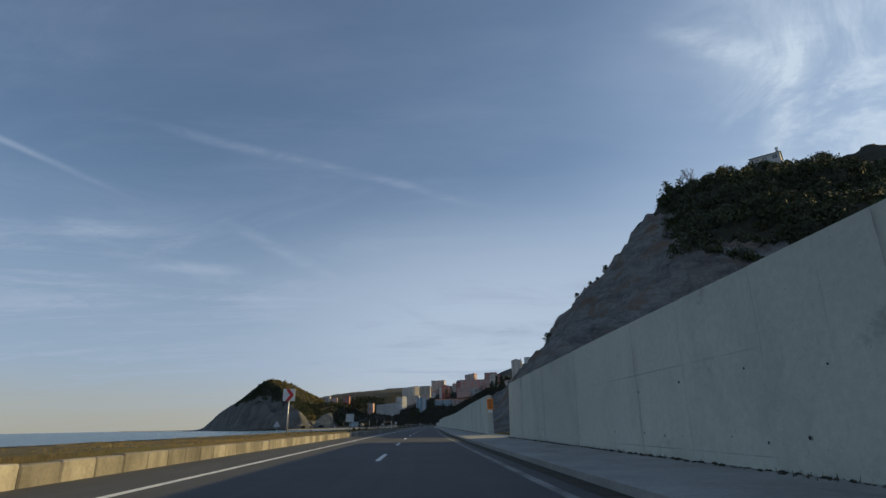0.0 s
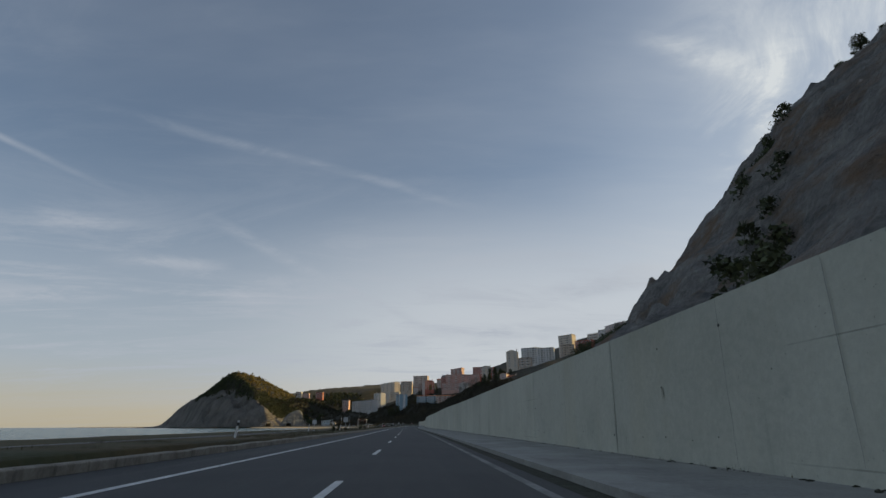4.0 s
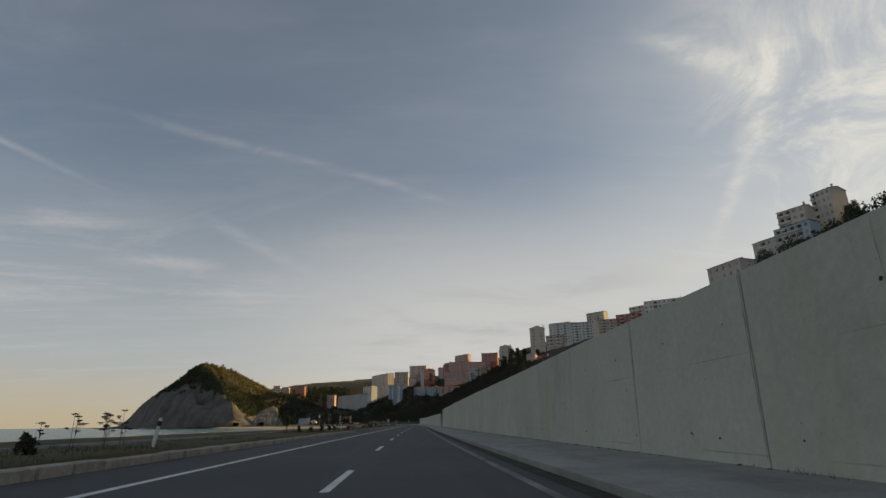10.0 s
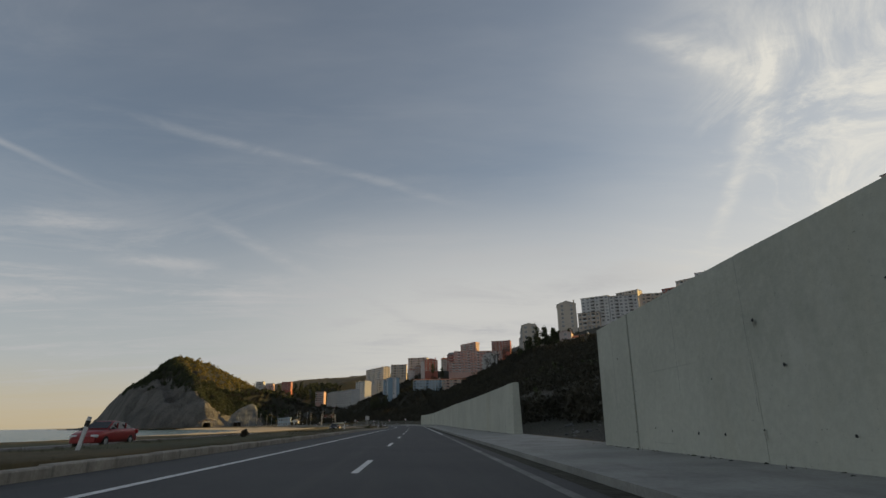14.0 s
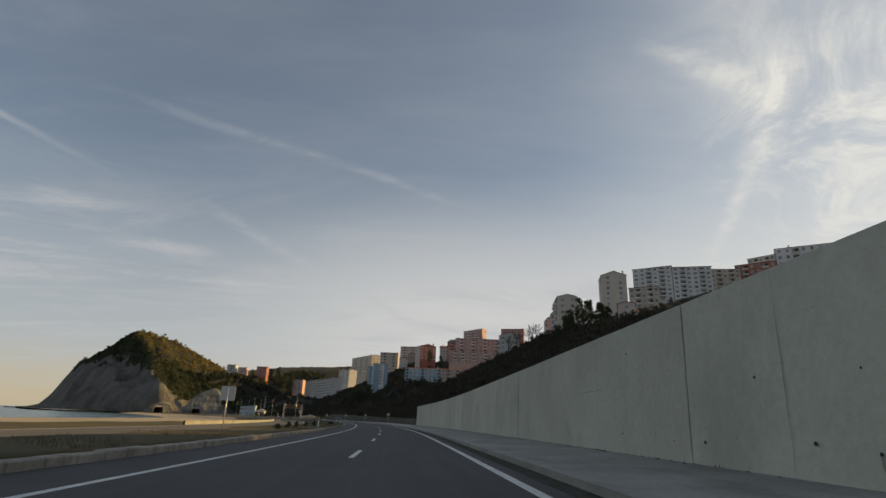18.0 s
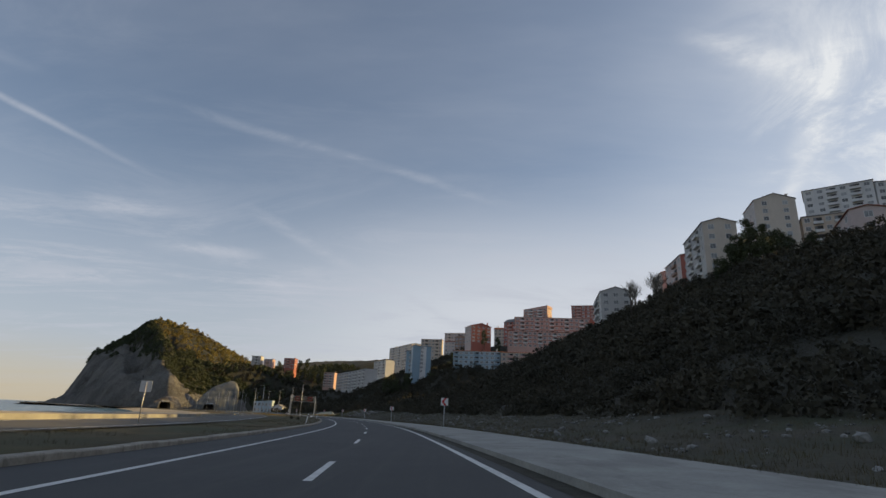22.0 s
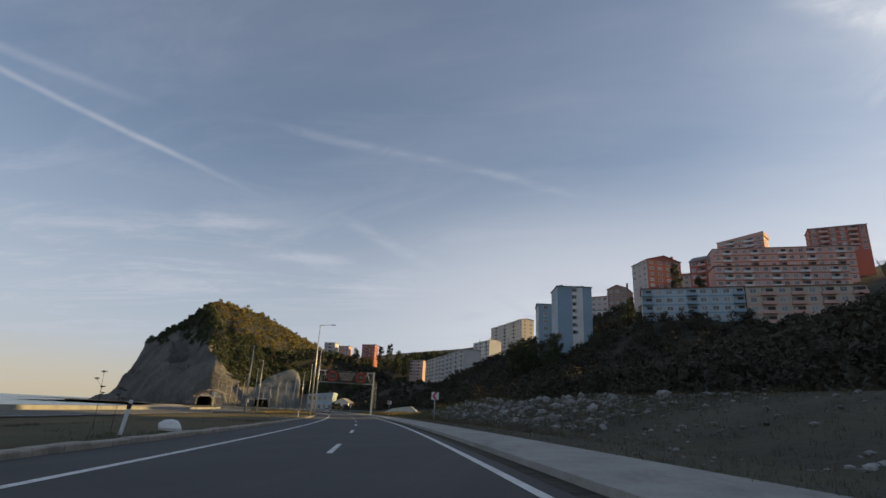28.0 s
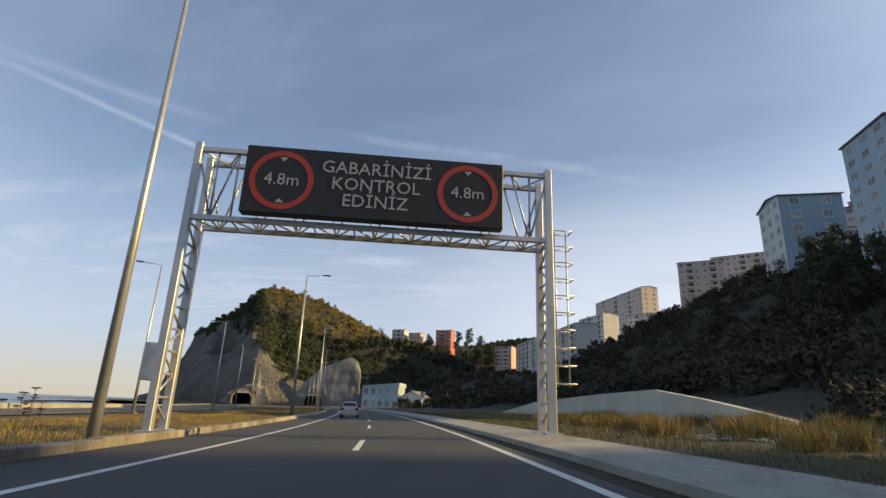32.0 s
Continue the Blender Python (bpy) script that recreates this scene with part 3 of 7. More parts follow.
# ---------------------------------------------------------------- hillside behind the walls
PROFILES = (
    (-240, ((7.4, .2), (12, 1.2), (30, 4), (52, 8), (80, 12), (140, 18), (460, 50))),
    (0, ((7.4, .2), (12, 1.2), (24, 5), (52, 11), (80, 15), (140, 21), (460, 55))),
    (54, ((7.4, .2), (12, 1.0), (24, 4.6), (52, 11.5), (80, 17), (140, 27), (460, 58))),
    (74, ((7.4, .2), (12, 1.5), (24, 8.0), (50, 14.5), (74, 20), (140, 28), (460, 65))),
    (98, ((7.4, .2), (12, 1.8), (24, 12), (50, 33), (74, 40), (140, 43), (460, 80))),
    (128, ((7.4, .2), (12, 1.6), (24, 12), (50, 38), (75, 60), (110, 61.5), (160, 66), (460, 105))),
    (148, ((7.4, .2), (12, 1.5), (24, 11), (40, 27), (58, 47), (73, 67), (110, 73), (150, 82), (460, 118))),
    (166, ((7.4, .2), (12, 1.4), (24, 10), (40, 28), (58, 45), (74, 62), (110, 75), (150, 88), (460, 135))),
    (194, ((7.4, .2), (12, 1.2), (28, 9), (41, 24), (58, 45), (76, 59), (110, 72), (145, 88), (460, 165))),
    (222, ((7.4, .2), (12, 1.2), (40, 8), (70, 22), (140, 50), (230, 90), (300, 120), (460, 195))),
    (560, ((7.4, .2), (12, 1.2), (40, 9), (100, 35), (215, 84), (300, 116), (460, 190))),
    (650, ((7.4, .2), (14, .8), (24, 2.5), (40, 10.5), (118, 44.2), (180, 67.4), (300, 107), (460, 162))),
    (815, ((7.4, .2), (10, .4), (14, 1.3), (20, 2.6), (30, 5), (118, 51), (178, 72), (300, 106), (352, 126), (460, 164))),
    (865, ((7.4, .2), (9, .35), (13, 1.7), (18, 2.8), (34, 5), (60, 13), (122, 45), (190, 74), (300, 102), (460, 156))),
    (915, ((7.4, .2), (9, .35), (13, 1.8), (19, 3.6), (26, 4.2), (36, 4.4), (60, 10), (100, 24), (130, 36), (180, 58), (240, 78), (320, 98), (460, 150))),
    (942, ((7.4, .2), (14, .5), (28, 1.5), (45, 4.5), (90, 18), (125, 27), (165, 41), (240, 71), (320, 94), (460, 146))),
    (968, ((7.4, .2), (14, .6), (28, 1.6), (45, 6), (70, 17), (90, 30), (110, 36), (125, 38), (165, 40), (240, 70), (320, 94), (460, 145))),
    (1030, ((7.4, .2), (30, 1.5), (50, 8), (80, 27), (100, 37), (112, 39), (150, 59), (212, 69), (250, 79), (460, 140))),
    (1150, ((7.4, .2), (24, 1), (60, 4), (110, 13), (150, 28), (210, 58), (460, 120))),
    (1260, ((7.4, .0), (30, .2), (64, .6), (84, 14), (120, 27), (185, 32), (240, 52), (460, 105))),
    (1320, ((-60, 40), (0, 48), (60, 54), (100, 54), (122, 38), (150, 24), (190, 24), (240, 50), (460, 105))),
    (1380, ((-60, 54), (0, 58), (34, 60), (86, 58), (120, 46), (158, 46), (185, 60), (300, 95), (460, 110))),
    (1700, ((-60, 60), (34, 74), (120, 72), (185, 90), (300, 110), (460, 125))))


def hill_z(d, y):
    ks = [p[0] for p in PROFILES]
    k = min(max(int(np.searchsorted(ks, y)) - 1, 0), len(ks) - 2)
    # unseen upper slope, added past 460 m to keep sun off the road
    e = max(0.0, d - 460) * (0.05 + 0.33 * ease(y, 215, 300))
    za, zb = (e + float(np.interp(d, [q[0] for q in PROFILES[i][1]], [q[1] for q in PROFILES[i][1]])) for i in (k, k + 1))
    t = ease(y, ks[k], ks[k + 1])
    z = za + (zb - za) * t
    return z + min(1.0, max(0.0, (d - 12) / 30)) * 2.2 * lumps(d, y, 22.0, 3.0)


def sheet(name, ds, ys, height, material, label, category, mats=None, pick=None):
    v, f, mi = [], [], []
    for y in ys:
        for d in ds:
            p = spot(y, d, 0, True)
            p.z = height(d, y)
            v.append(tuple(p))
    n = len(ds)
    for j in range(len(ys) - 1):
        for i in range(n - 1):
            a = j * n + i
            f.append((a, a + 1, a + 1 + n, a + n))
            mi.append(pick(ds[i], ys[j]) if pick else 0)
    return tagged(new(name, mesh_of(name, v, f, mats or material, True, mi)), label, category, kind="structure")


def spread(a, b, step, grow=1.0):
    r, s = [], step
    while a < b:
        r.append(a)
        a += s
        s *= grow
    return r + [b]


def cliff_z(d, y):
    z = hill_z(d, y)
    w = min(1.0, max(0.0, (d - 10) / 12))
    ridge = noise.hetero_terrain(Vector((d / 16, y / 22, z / 14)), 0.7, 2.1, 5, 0.6) - 0.6
    ledge = math.sin(z * 0.55 + y * 0.06 + 1.5 * lumps(d, y, 30, 9.0))
    ledge = 2.0 * abs(ledge) ** 0.5 * (1 if ledge > 0 else -0.6) - 0.3
    crag = noise.ridged_multi_fractal(Vector((d / 7, y / 9, z / 6)), 0.9, 2.2, 4, 1.0, 2.0) - 1.0
    return z + w * (1.8 * ridge - 0.8 + 0.6 * ledge + 1.5 * crag)


def wood_line(y):
    """Height above which the cliff is wooded; its lowest band stands for canopy shade."""
    return float(np.interp(y, (30, 74, 98, 110, 120, 130, 150, 170), (18, 20, 33, 38, 44, 52, 67, 72)))


def dump_z(d, y):
    return 0.15 + 1.75 * ease(d, 8.3, 11.0) + 0.05 * max(0.0, d - 10) + 0.22 * lumps(d, y, 2.6, 3.0) * ease(d, 7.6, 9.5)


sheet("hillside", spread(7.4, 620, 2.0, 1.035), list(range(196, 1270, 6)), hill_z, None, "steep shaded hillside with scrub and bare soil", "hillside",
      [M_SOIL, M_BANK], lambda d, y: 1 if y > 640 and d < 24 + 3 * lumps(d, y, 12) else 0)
# dark soil above the wood line paints shade into gaps of the scrub
sheet("rock_cliff", spread(7.4, 150, 0.9, 1.012), spread(-170, 24, 4.0)[:-1] + spread(24, 212, 1.1), cliff_z, None, "grey and rust-brown rock cliff with scrub on top", "cliff",
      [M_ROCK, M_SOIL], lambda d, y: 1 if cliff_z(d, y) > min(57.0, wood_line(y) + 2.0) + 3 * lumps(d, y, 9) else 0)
sheet("dumped_soil", spread(7.45, 22, 0.4), spread(37.0, 58, 0.5), dump_z, M_SOIL, "dark dumped soil and rubble with a level top at the foot of the cliff", "soil bank")
sheet("hillside", spread(150, 620, 8, 1.05), spread(-240, 212, 12), hill_z, M_SOIL, "wooded hilltop above the cliff", "hillside")
sheet("far_ridge", spread(-60, 470, 8), spread(1262, 1700, 10, 1.03), lambda d, y: hill_z(d, y) * max(ease(y, 1262, 1330), ease(d, 66, 96)) - 1.0 + 1.2 * lumps(d, y, 18) * ease(y, 1262, 1300), M_SOIL, "wooded ridge that closes the valley", "hillside")

# the headland on the shore
HX, HY = -394.0, 1419.0
SKY_U = (-135, -116, -90, -77, -70, -60, -34, -18, 0, 26, 54, 82, 111, 133, 160, 220, 300)
SKY_Z = (-12, -8, 10, 44, 66, 71, 92, 110, 121, 115, 109, 97, 84, 73, 62, 56, 52)
FOOT_U = (-135, -116, -90, -60, -10, 20, 75, 110, 160, 300)
FOOT_W = (10, -6, -80, -160, -226, -232, -232, -205, -150, -80)


def cape_z(u, w):
    top, foot = float(np.interp(u, SKY_U, SKY_Z)), float(np.interp(u, FOOT_U, FOOT_W))
    if w > 0:
        return top * (1 - 0.9 * (w / 330.0) ** 2) + 2 * lumps(u, w, 20, 5)
    t = min(1.0, max(0.0, (w - foot) / max(12.0, -foot)))
    rocky = ease(-u, -30, 10)
    z = top * (rocky * t ** 0.62 + (1 - rocky) * t ** 0.9)
    rib = noise.ridged_multi_fractal(Vector((u / 15, w / 75, 2.0)), 0.8, 2.2, 4, 1.0, 2.0) - 1.0
    z += rocky * (4.6 * rib + 1.6 * math.sin(z * 0.42 + 2.5 * lumps(u, w, 26, 7))) * ease(t, 0.03, 0.2) * (1 - ease(t, 0.8, 1.0))
    gully = 1.0 - 0.14 * rocky * (1 + math.sin(u * 0.16 + 1.2 * lumps(u, w, 40, 2))) * ease(t, 0.02, 0.3) * (1 - ease(t, 0.6, 1.0))
    z += rocky * 5.0 * (noise.ridged_multi_fractal(Vector((u / 34, w / 26, z / 30)), 0.9, 2.1, 4, 1.0, 2.0) - 1.0) * ease(t, 0.05, 0.3) * (1 - ease(t, 0.75, 1.0))
    return z * gully + (1.4 * lumps(u, w, 9, 4) + 3.2 * lumps(u, w, 28, 8)) * ease(t, 0.0, 0.12) - 0.8


def cape_line(u, w):
    """Height on the headland above which trees stand."""
    return 17 + 53 * ease(-u, -14, 34) - 8 * ease(-u, 44, 62) + 14 * lumps(u, w, 20, 6)


def cape_xy(u, w):
    return HX + 0.814 * u - 0.581 * w, HY + 0.581 * u + 0.814 * w


cu, cw = spread(-135, 120, 2.2) + spread(122, 300, 4.5), spread(-240, 30, 2.6) + spread(34, 320, 6.0)
cv, cf, cm = [], [], []
for w in cw:
    for u in cu:
        x, y = cape_xy(u, w)
        cv.append((x, y, cape_z(u, w)))
for j in range(len(cw) - 1):
    for i in range(len(cu) - 1):
        a = j * len(cu) + i
        cf.append((a, a + 1, a + 1 + len(cu), a + len(cu)))
        u, w = cu[i], cw[j]
        wood = cape_z(u, w) > cape_line(u, w) + 3 or u > 70
        cm.append(1 if wood else 0)
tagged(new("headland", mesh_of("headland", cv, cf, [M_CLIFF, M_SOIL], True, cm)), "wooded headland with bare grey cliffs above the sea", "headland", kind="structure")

# far hills inland
fv, ff = [], []
for j in range(9):
    for i in range(61):
        az = -14 + 0.7 * i
        dist = 1900 + 90 * j
        h = (60 + 62 * ease(az, -12, 2) + 34 * ease(az, 2, 24) + 16 * lumps(az * 3, 1, 9, 2) + 9 * lumps(az * 9, j, 7, 2)) * math.sin(math.pi * (j + 0.6) / 12)
        fv.append((dist * math.sin(radians(az)), dist * math.cos(radians(az)), h))
for j in range(8):
    for i in range(60):
        a = j * 61 + i
        ff.append((a, a + 1, a + 62, a + 61))
tagged(new("backdrop_hills", mesh_of("backdrop_hills", fv, ff, M_LEAF_DRY_LIT, True)), "low brown hills far inland", "hills", kind="structure")

# ---------------------------------------------------------------- retaining walls
def wall_top(y):
    return float(np.interp(y, (-150, 20, 40, 68, 100, 150, 186, 215, 260, 280, 305, 320, 360, 376, 390, 400, 414, 430, 446, 447, 490, 517, 545, 575, 650), (3.86, 3.86, 3.84, 3.72, 3.60, 3.72, 3.95, 4.06, 3.96, 3.92, 3.95, 4.06, 4.12, 4.17, 4.33, 4.33, 4.34, 4.34, 4.14, 3.70, 3.84, 4.00, 3.92, 3.80, 3.74))) + 0.04 * math.sin(y * 0.09)


def wall_d(y):
    return 6.15 + 0.45 * ease(y, 60, 220)


def joint(root, y, rng, wide, material):
    """A ragged line of sealant or seepage running down the wall."""
    v, f = [], []
    n = 14
    low = rng.uniform(0.3, 0.5) if rng.random() < 0.7 else rng.uniform(1.0, 2.0)
    for k in range(n + 1):
        t = k / n
        z = low + (wall_top(y) - 0.03 - low) * t
        off = 0.10 * (z + 0.4) / (wall_top(y) + 0.4)
        w = wide * rng.uniform(0.35, 1.3) * (0.5 if k in (0, n) else 1)
        c = y + wide * rng.uniform(-1.0, 1.0) + 0.012 * lumps(y, z, 0.5, 5.0)
        for s in (-w, w):
            v.append(tuple(spot(c + s, wall_d(y) + off - 0.026, z)))
    for k in range(n):
        a = 2 * k
        f.append((a, a + 1, a + 3, a + 2))
    ob = new("joint", mesh_of("joint", v, f, material))
    ob.parent = root


def retaining_wall(name, y0, y1, label):
    """Cast concrete panels side by side, slightly uneven at the joints."""
    rng = random.Random(name)
    root = empty(name, Matrix.Identity(4), label, "retaining wall", kind="structure")
    y = y0
    while y < y1 - 0.5:
        ln = min(rng.uniform(5.6, 6.6), y1 - y)
        if y1 - y - ln < 2.5:
            ln = y1 - y
        off = rng.uniform(-0.015, 0.015)
        v = []
        n = 3
        for k in range(n + 1):
            yy = y + 0.009 + (ln - 0.018) * k / n
            lean = rng.uniform(0, 0.02)
            wd = wall_d(yy)
            for dd, zz in ((wd + off, -0.4), (wd + off + 0.10 + lean, wall_top(yy)), (wd + 0.52, wall_top(yy)), (wd + 0.65, -0.4)):
                v.append(tuple(spot(yy, dd, zz)))
        f = []
        for k in range(n):
            a, b = 4 * k, 4 * k + 4
            f += [(a, a + 1, b + 1, b), (a + 1, a + 2, b + 2, b + 1), (a + 2, a + 3, b + 3, b + 2)]
        e = 4 * n
        f += [(0, 3, 2, 1), (e, e + 1, e + 2, e + 3)]
        ob = new("wall_panel", mesh_of("wall_panel", v, f, M_CONCRETE))
        ob.parent = root
        joint(root, y, rng, rng.uniform(0.006, 0.014), M_JOINT if rng.random() < 0.3 else M_JOINT_PALE)
        if rng.random() < 0.35:
            joint(root, y + ln * rng.uniform(0.45, 0.55), rng, rng.uniform(0.005, 0.010), M_JOINT_PALE)
        y += ln
    return root


retaining_wall("wall_first", -150, 38.7, "pale grey cast concrete retaining wall with stains")
retaining_wall("wall_long", 52.3, 438.4, "long pale concrete retaining wall with dark joints and stains")
retaining_wall("wall_bend", 457, 647.8, "pale concrete retaining wall along the bend")
# ---------------------------------------------------------------- plants
def blades_mesh(name, v, material):
    """A mesh of loose three-cornered leaves or blades."""
    n = len(v) // 3
    me = bpy.data.meshes.new(name)
    me.vertices.add(3 * n)
    me.loops.add(3 * n)
    me.polygons.add(n)
    me.vertices.foreach_set("co", v.astype(np.float32).ravel())
    me.loops.foreach_set("vertex_index", np.arange(3 * n, dtype=np.int32))
    me.polygons.foreach_set("loop_start", np.arange(0, 3 * n, 3, dtype=np.int32))
    me.update(calc_edges=True)
    me.materials.append(material)
    return me


def leaves(rng, centres, radii, count, size, squash=0.8, shell=0.45):
    """Corners of many small leaf sprays, count round each centre."""
    c = np.repeat(np.asarray(centres, float), count, axis=0)
    r = np.repeat(np.asarray(radii, float), count)
    n = len(c)
    d = rng.normal(size=(n, 3))
    d /= np.linalg.norm(d, axis=1)[:, None]
    rad = r * (shell + (1 - shell) * rng.random(n)) * (0.75 + 0.5 * rng.random(n))
    p = c + d * rad[:, None] * np.array((1, 1, squash))
    nor = d * 0.7 + rng.normal(size=(n, 3)) * 0.6
    nor /= np.linalg.norm(nor, axis=1)[:, None]
    t = np.cross(nor, rng.normal(size=(n, 3)))
    t /= np.linalg.norm(t, axis=1)[:, None] + 1e-9
    b = np.cross(nor, t)
    s = (size * (0.6 + 0.8 * rng.random(n)))[:, None]
    w = s * (0.55 + 0.5 * rng.random(n))[:, None]
    v = np.empty((n, 3, 3))
    v[:, 0], v[:, 1], v[:, 2] = p + t * s * 1.3, p - t * s * 0.7 + b * w * 0.95, p - t * s * 0.7 - b * w * 0.95
    return v.reshape(-1, 3)


def crown(name, rng, centres, radii, count, size, material, parent=None, squash=0.8):
    ob = new(name, blades_mesh(name, leaves(rng, centres, radii, count, size, squash), material))
    ob.parent = parent
    return ob


def thicket(name, pick, number, seed, count, size, rmin, rmax, material, label, sink=0.25):
    """A wood or scrub as one sheet of leaf clumps; pick gives places or None."""
    rng = random.Random(seed)
    cs, rs = [], []
    tries = 0
    while len(cs) < number and tries < number * 12:
        tries += 1
        p = pick(rng)
        if p is None:
            continue
        r = rng.uniform(rmin, rmax)
        cs.append((p[0], p[1], p[2] + r * sink))
        rs.append(r)
        if r > 0.75 * rmax:
            cs.append((p[0] + rng.uniform(-r, r) * 0.5, p[1] + rng.uniform(-r, r) * 0.5, p[2] + r * (sink + 0.8)))
            rs.append(r * 0.6)
    me = blades_mesh(name, leaves(np.random.default_rng(seed), cs, rs, count, size), material)
    return tagged(new(name, me), label, "scrub", kind="stuff")


def on_hill(y0, y1, d0, d1, far=False):
    def pick(rng):
        y, d = rng.uniform(y0, y1), d0 + (d1 - d0) * rng.random() ** (1.0 if far else 1.25)
        if (abs(y - 776) < 6 and abs(d - 27) < 3.5) or (abs(y - 751) < 4 and abs(d - 26) < 2.5):
            return None
        p = spot(y, d, 0, True)
        p.z = hill_z(d, y)
        return p
    return pick


def on_cape(lo):
    def pick(rng):
        u, w = rng.uniform(-96, 230), rng.uniform(-215, 60)
        foot = float(np.interp(u, FOOT_U, FOOT_W))
        z = cape_z(u, w)
        if w < foot + 8 or z < 3:
            return None
        if 14 < u < 80 and w < foot + 24:
            return None
        if z < cape_line(u, w) and u < 76:
            return None
        x, y = cape_xy(u, w)
        # sunlight painted as leaf colour: crest and right flank take the gold
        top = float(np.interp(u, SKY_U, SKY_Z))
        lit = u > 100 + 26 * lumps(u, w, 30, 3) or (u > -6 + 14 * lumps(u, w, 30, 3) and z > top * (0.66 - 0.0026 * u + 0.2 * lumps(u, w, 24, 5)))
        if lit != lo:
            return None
        return (x, y, z)
    return pick


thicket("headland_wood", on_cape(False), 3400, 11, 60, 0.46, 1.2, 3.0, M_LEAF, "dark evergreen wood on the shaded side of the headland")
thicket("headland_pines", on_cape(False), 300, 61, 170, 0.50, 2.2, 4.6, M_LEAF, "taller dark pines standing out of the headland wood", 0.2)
thicket("headland_pines", on_cape(True), 300, 62, 170, 0.50, 2.2, 4.4, M_LEAF_SUNLIT, "pines on the headland with sunlight painted gold into their leaves", 0.2)
thicket("headland_wood", on_cape(True), 2300, 12, 60, 0.46, 1.2, 3.0, M_LEAF_DRY_LIT, "headland wood with sunlight painted into its olive-brown leaves")
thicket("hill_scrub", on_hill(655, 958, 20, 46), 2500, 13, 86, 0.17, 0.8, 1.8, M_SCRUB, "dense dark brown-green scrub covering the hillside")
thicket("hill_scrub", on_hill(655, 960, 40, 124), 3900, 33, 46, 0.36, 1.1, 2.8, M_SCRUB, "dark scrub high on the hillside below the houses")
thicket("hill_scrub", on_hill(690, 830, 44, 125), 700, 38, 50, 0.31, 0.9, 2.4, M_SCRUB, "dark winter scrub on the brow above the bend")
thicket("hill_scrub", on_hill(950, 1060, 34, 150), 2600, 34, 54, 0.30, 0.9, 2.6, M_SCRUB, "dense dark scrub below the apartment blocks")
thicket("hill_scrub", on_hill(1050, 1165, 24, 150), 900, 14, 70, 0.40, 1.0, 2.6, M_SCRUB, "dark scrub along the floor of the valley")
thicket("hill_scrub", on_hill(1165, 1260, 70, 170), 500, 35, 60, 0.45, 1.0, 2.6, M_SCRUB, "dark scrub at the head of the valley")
thicket("ridge_wood", lambda r: (lambda y, d: (*spot(y, d, 0, True)[:2], hill_z(d, y) * max(ease(y, 1262, 1330), ease(d, 66, 96))))(r.uniform(1264, 1345), r.uniform(-30, 125)), 900, 36, 56, 0.6, 1.4, 3.4, M_SCRUB, "dark wood on the slope between the headland and the houses")
thicket("hill_scrub", on_hill(215, 660, 50, 290, True), 1100, 15, 46, 0.60, 0.9, 2.3, M_LEAF, "low scrub along the hilltop above the wall")
thicket("hill_scrub", on_hill(372, 450, 92, 132, True), 150, 26, 120, 0.34, 2.4, 4.6, M_LEAF, "thick dark bushes on the brow above the wall", 1.6)
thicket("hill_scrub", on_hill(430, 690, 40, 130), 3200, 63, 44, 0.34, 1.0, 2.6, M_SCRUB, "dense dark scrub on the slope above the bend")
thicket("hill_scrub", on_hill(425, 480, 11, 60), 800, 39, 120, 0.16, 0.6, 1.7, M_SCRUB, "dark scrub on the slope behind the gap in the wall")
thicket("hill_scrub", on_hill(215, 650, 10, 50), 160, 25, 70, 0.25, 0.6, 1.4, M_LEAF, "low scrub close behind the retaining wall")
thicket("ridge_wood", lambda r: (lambda y, d: (*spot(y, d, 0, True)[:2], hill_z(d, y) * max(ease(y, 1262, 1330), ease(d, 66, 96))))(r.uniform(1275, 1480), r.uniform(-40, 240)), 1300, 16, 36, 1.1, 1.8, 4.2, M_LEAF, "wood on the ridge that closes the valley")
thicket("cliff_scrub", lambda r: (lambda y, d: (*spot(y, d, 0, True)[:2], cliff_z(d, y)) if hill_z(d, y) > wood_line(y) else None)(r.uniform(86, 170), r.uniform(46, 130)), 2200, 17, 84, 0.27, 1.0, 2.6, M_LEAF, "dark evergreen scrub on the cliff top, its lower band standing for shade")
thicket("cliff_edge_scrub", lambda r: (lambda y: (lambda d: (*spot(y, d, 0, True)[:2], cliff_z(d, y)))(14 + (y - 148) * 0.95 + r.uniform(-3, 6)))(r.uniform(152, 206)), 60, 18, 70, 0.26, 0.6, 1.9, M_LEAF, "small bushes along the edge of the cliff")


def bare_tree(m, height, seed, label, group="bare trees on the hill"):
    rng = random.Random(seed)
    root = empty("tree", m, label, "tree", group)
    bm = bmesh.new()
    tube(bm, (0, 0, -0.6), (0, 0, height * 0.4), height * 0.03, height * 0.018, 6)
    part("trunk", bm, M_BARK, root)
    bm = bmesh.new()

    def limb(a, way, ln, r, depth):
        b = a + way * ln
        tube(bm, a, b, r, r * 0.6, 4, 0, False)
        if depth:
            for _ in range(3):
                w = (way + Vector((rng.uniform(-.8, .8), rng.uniform(-.8, .8), rng.uniform(-0.1, .7)))).normalized()
                limb(a + way * ln * rng.uniform(0.55, 1.0), w, ln * rng.uniform(0.55, 0.8), r * 0.55, depth - 1)

    for _ in range(5):
        limb(Vector((0, 0, height * rng.uniform(0.25, 0.4))), Vector((rng.uniform(-.6, .6), rng.uniform(-.6, .6), 1)).normalized(), height * 0.27, height * 0.014, 4)
    part("bare_crown", bm, M_TWIG, root, "leafless pale twigs")
    return root


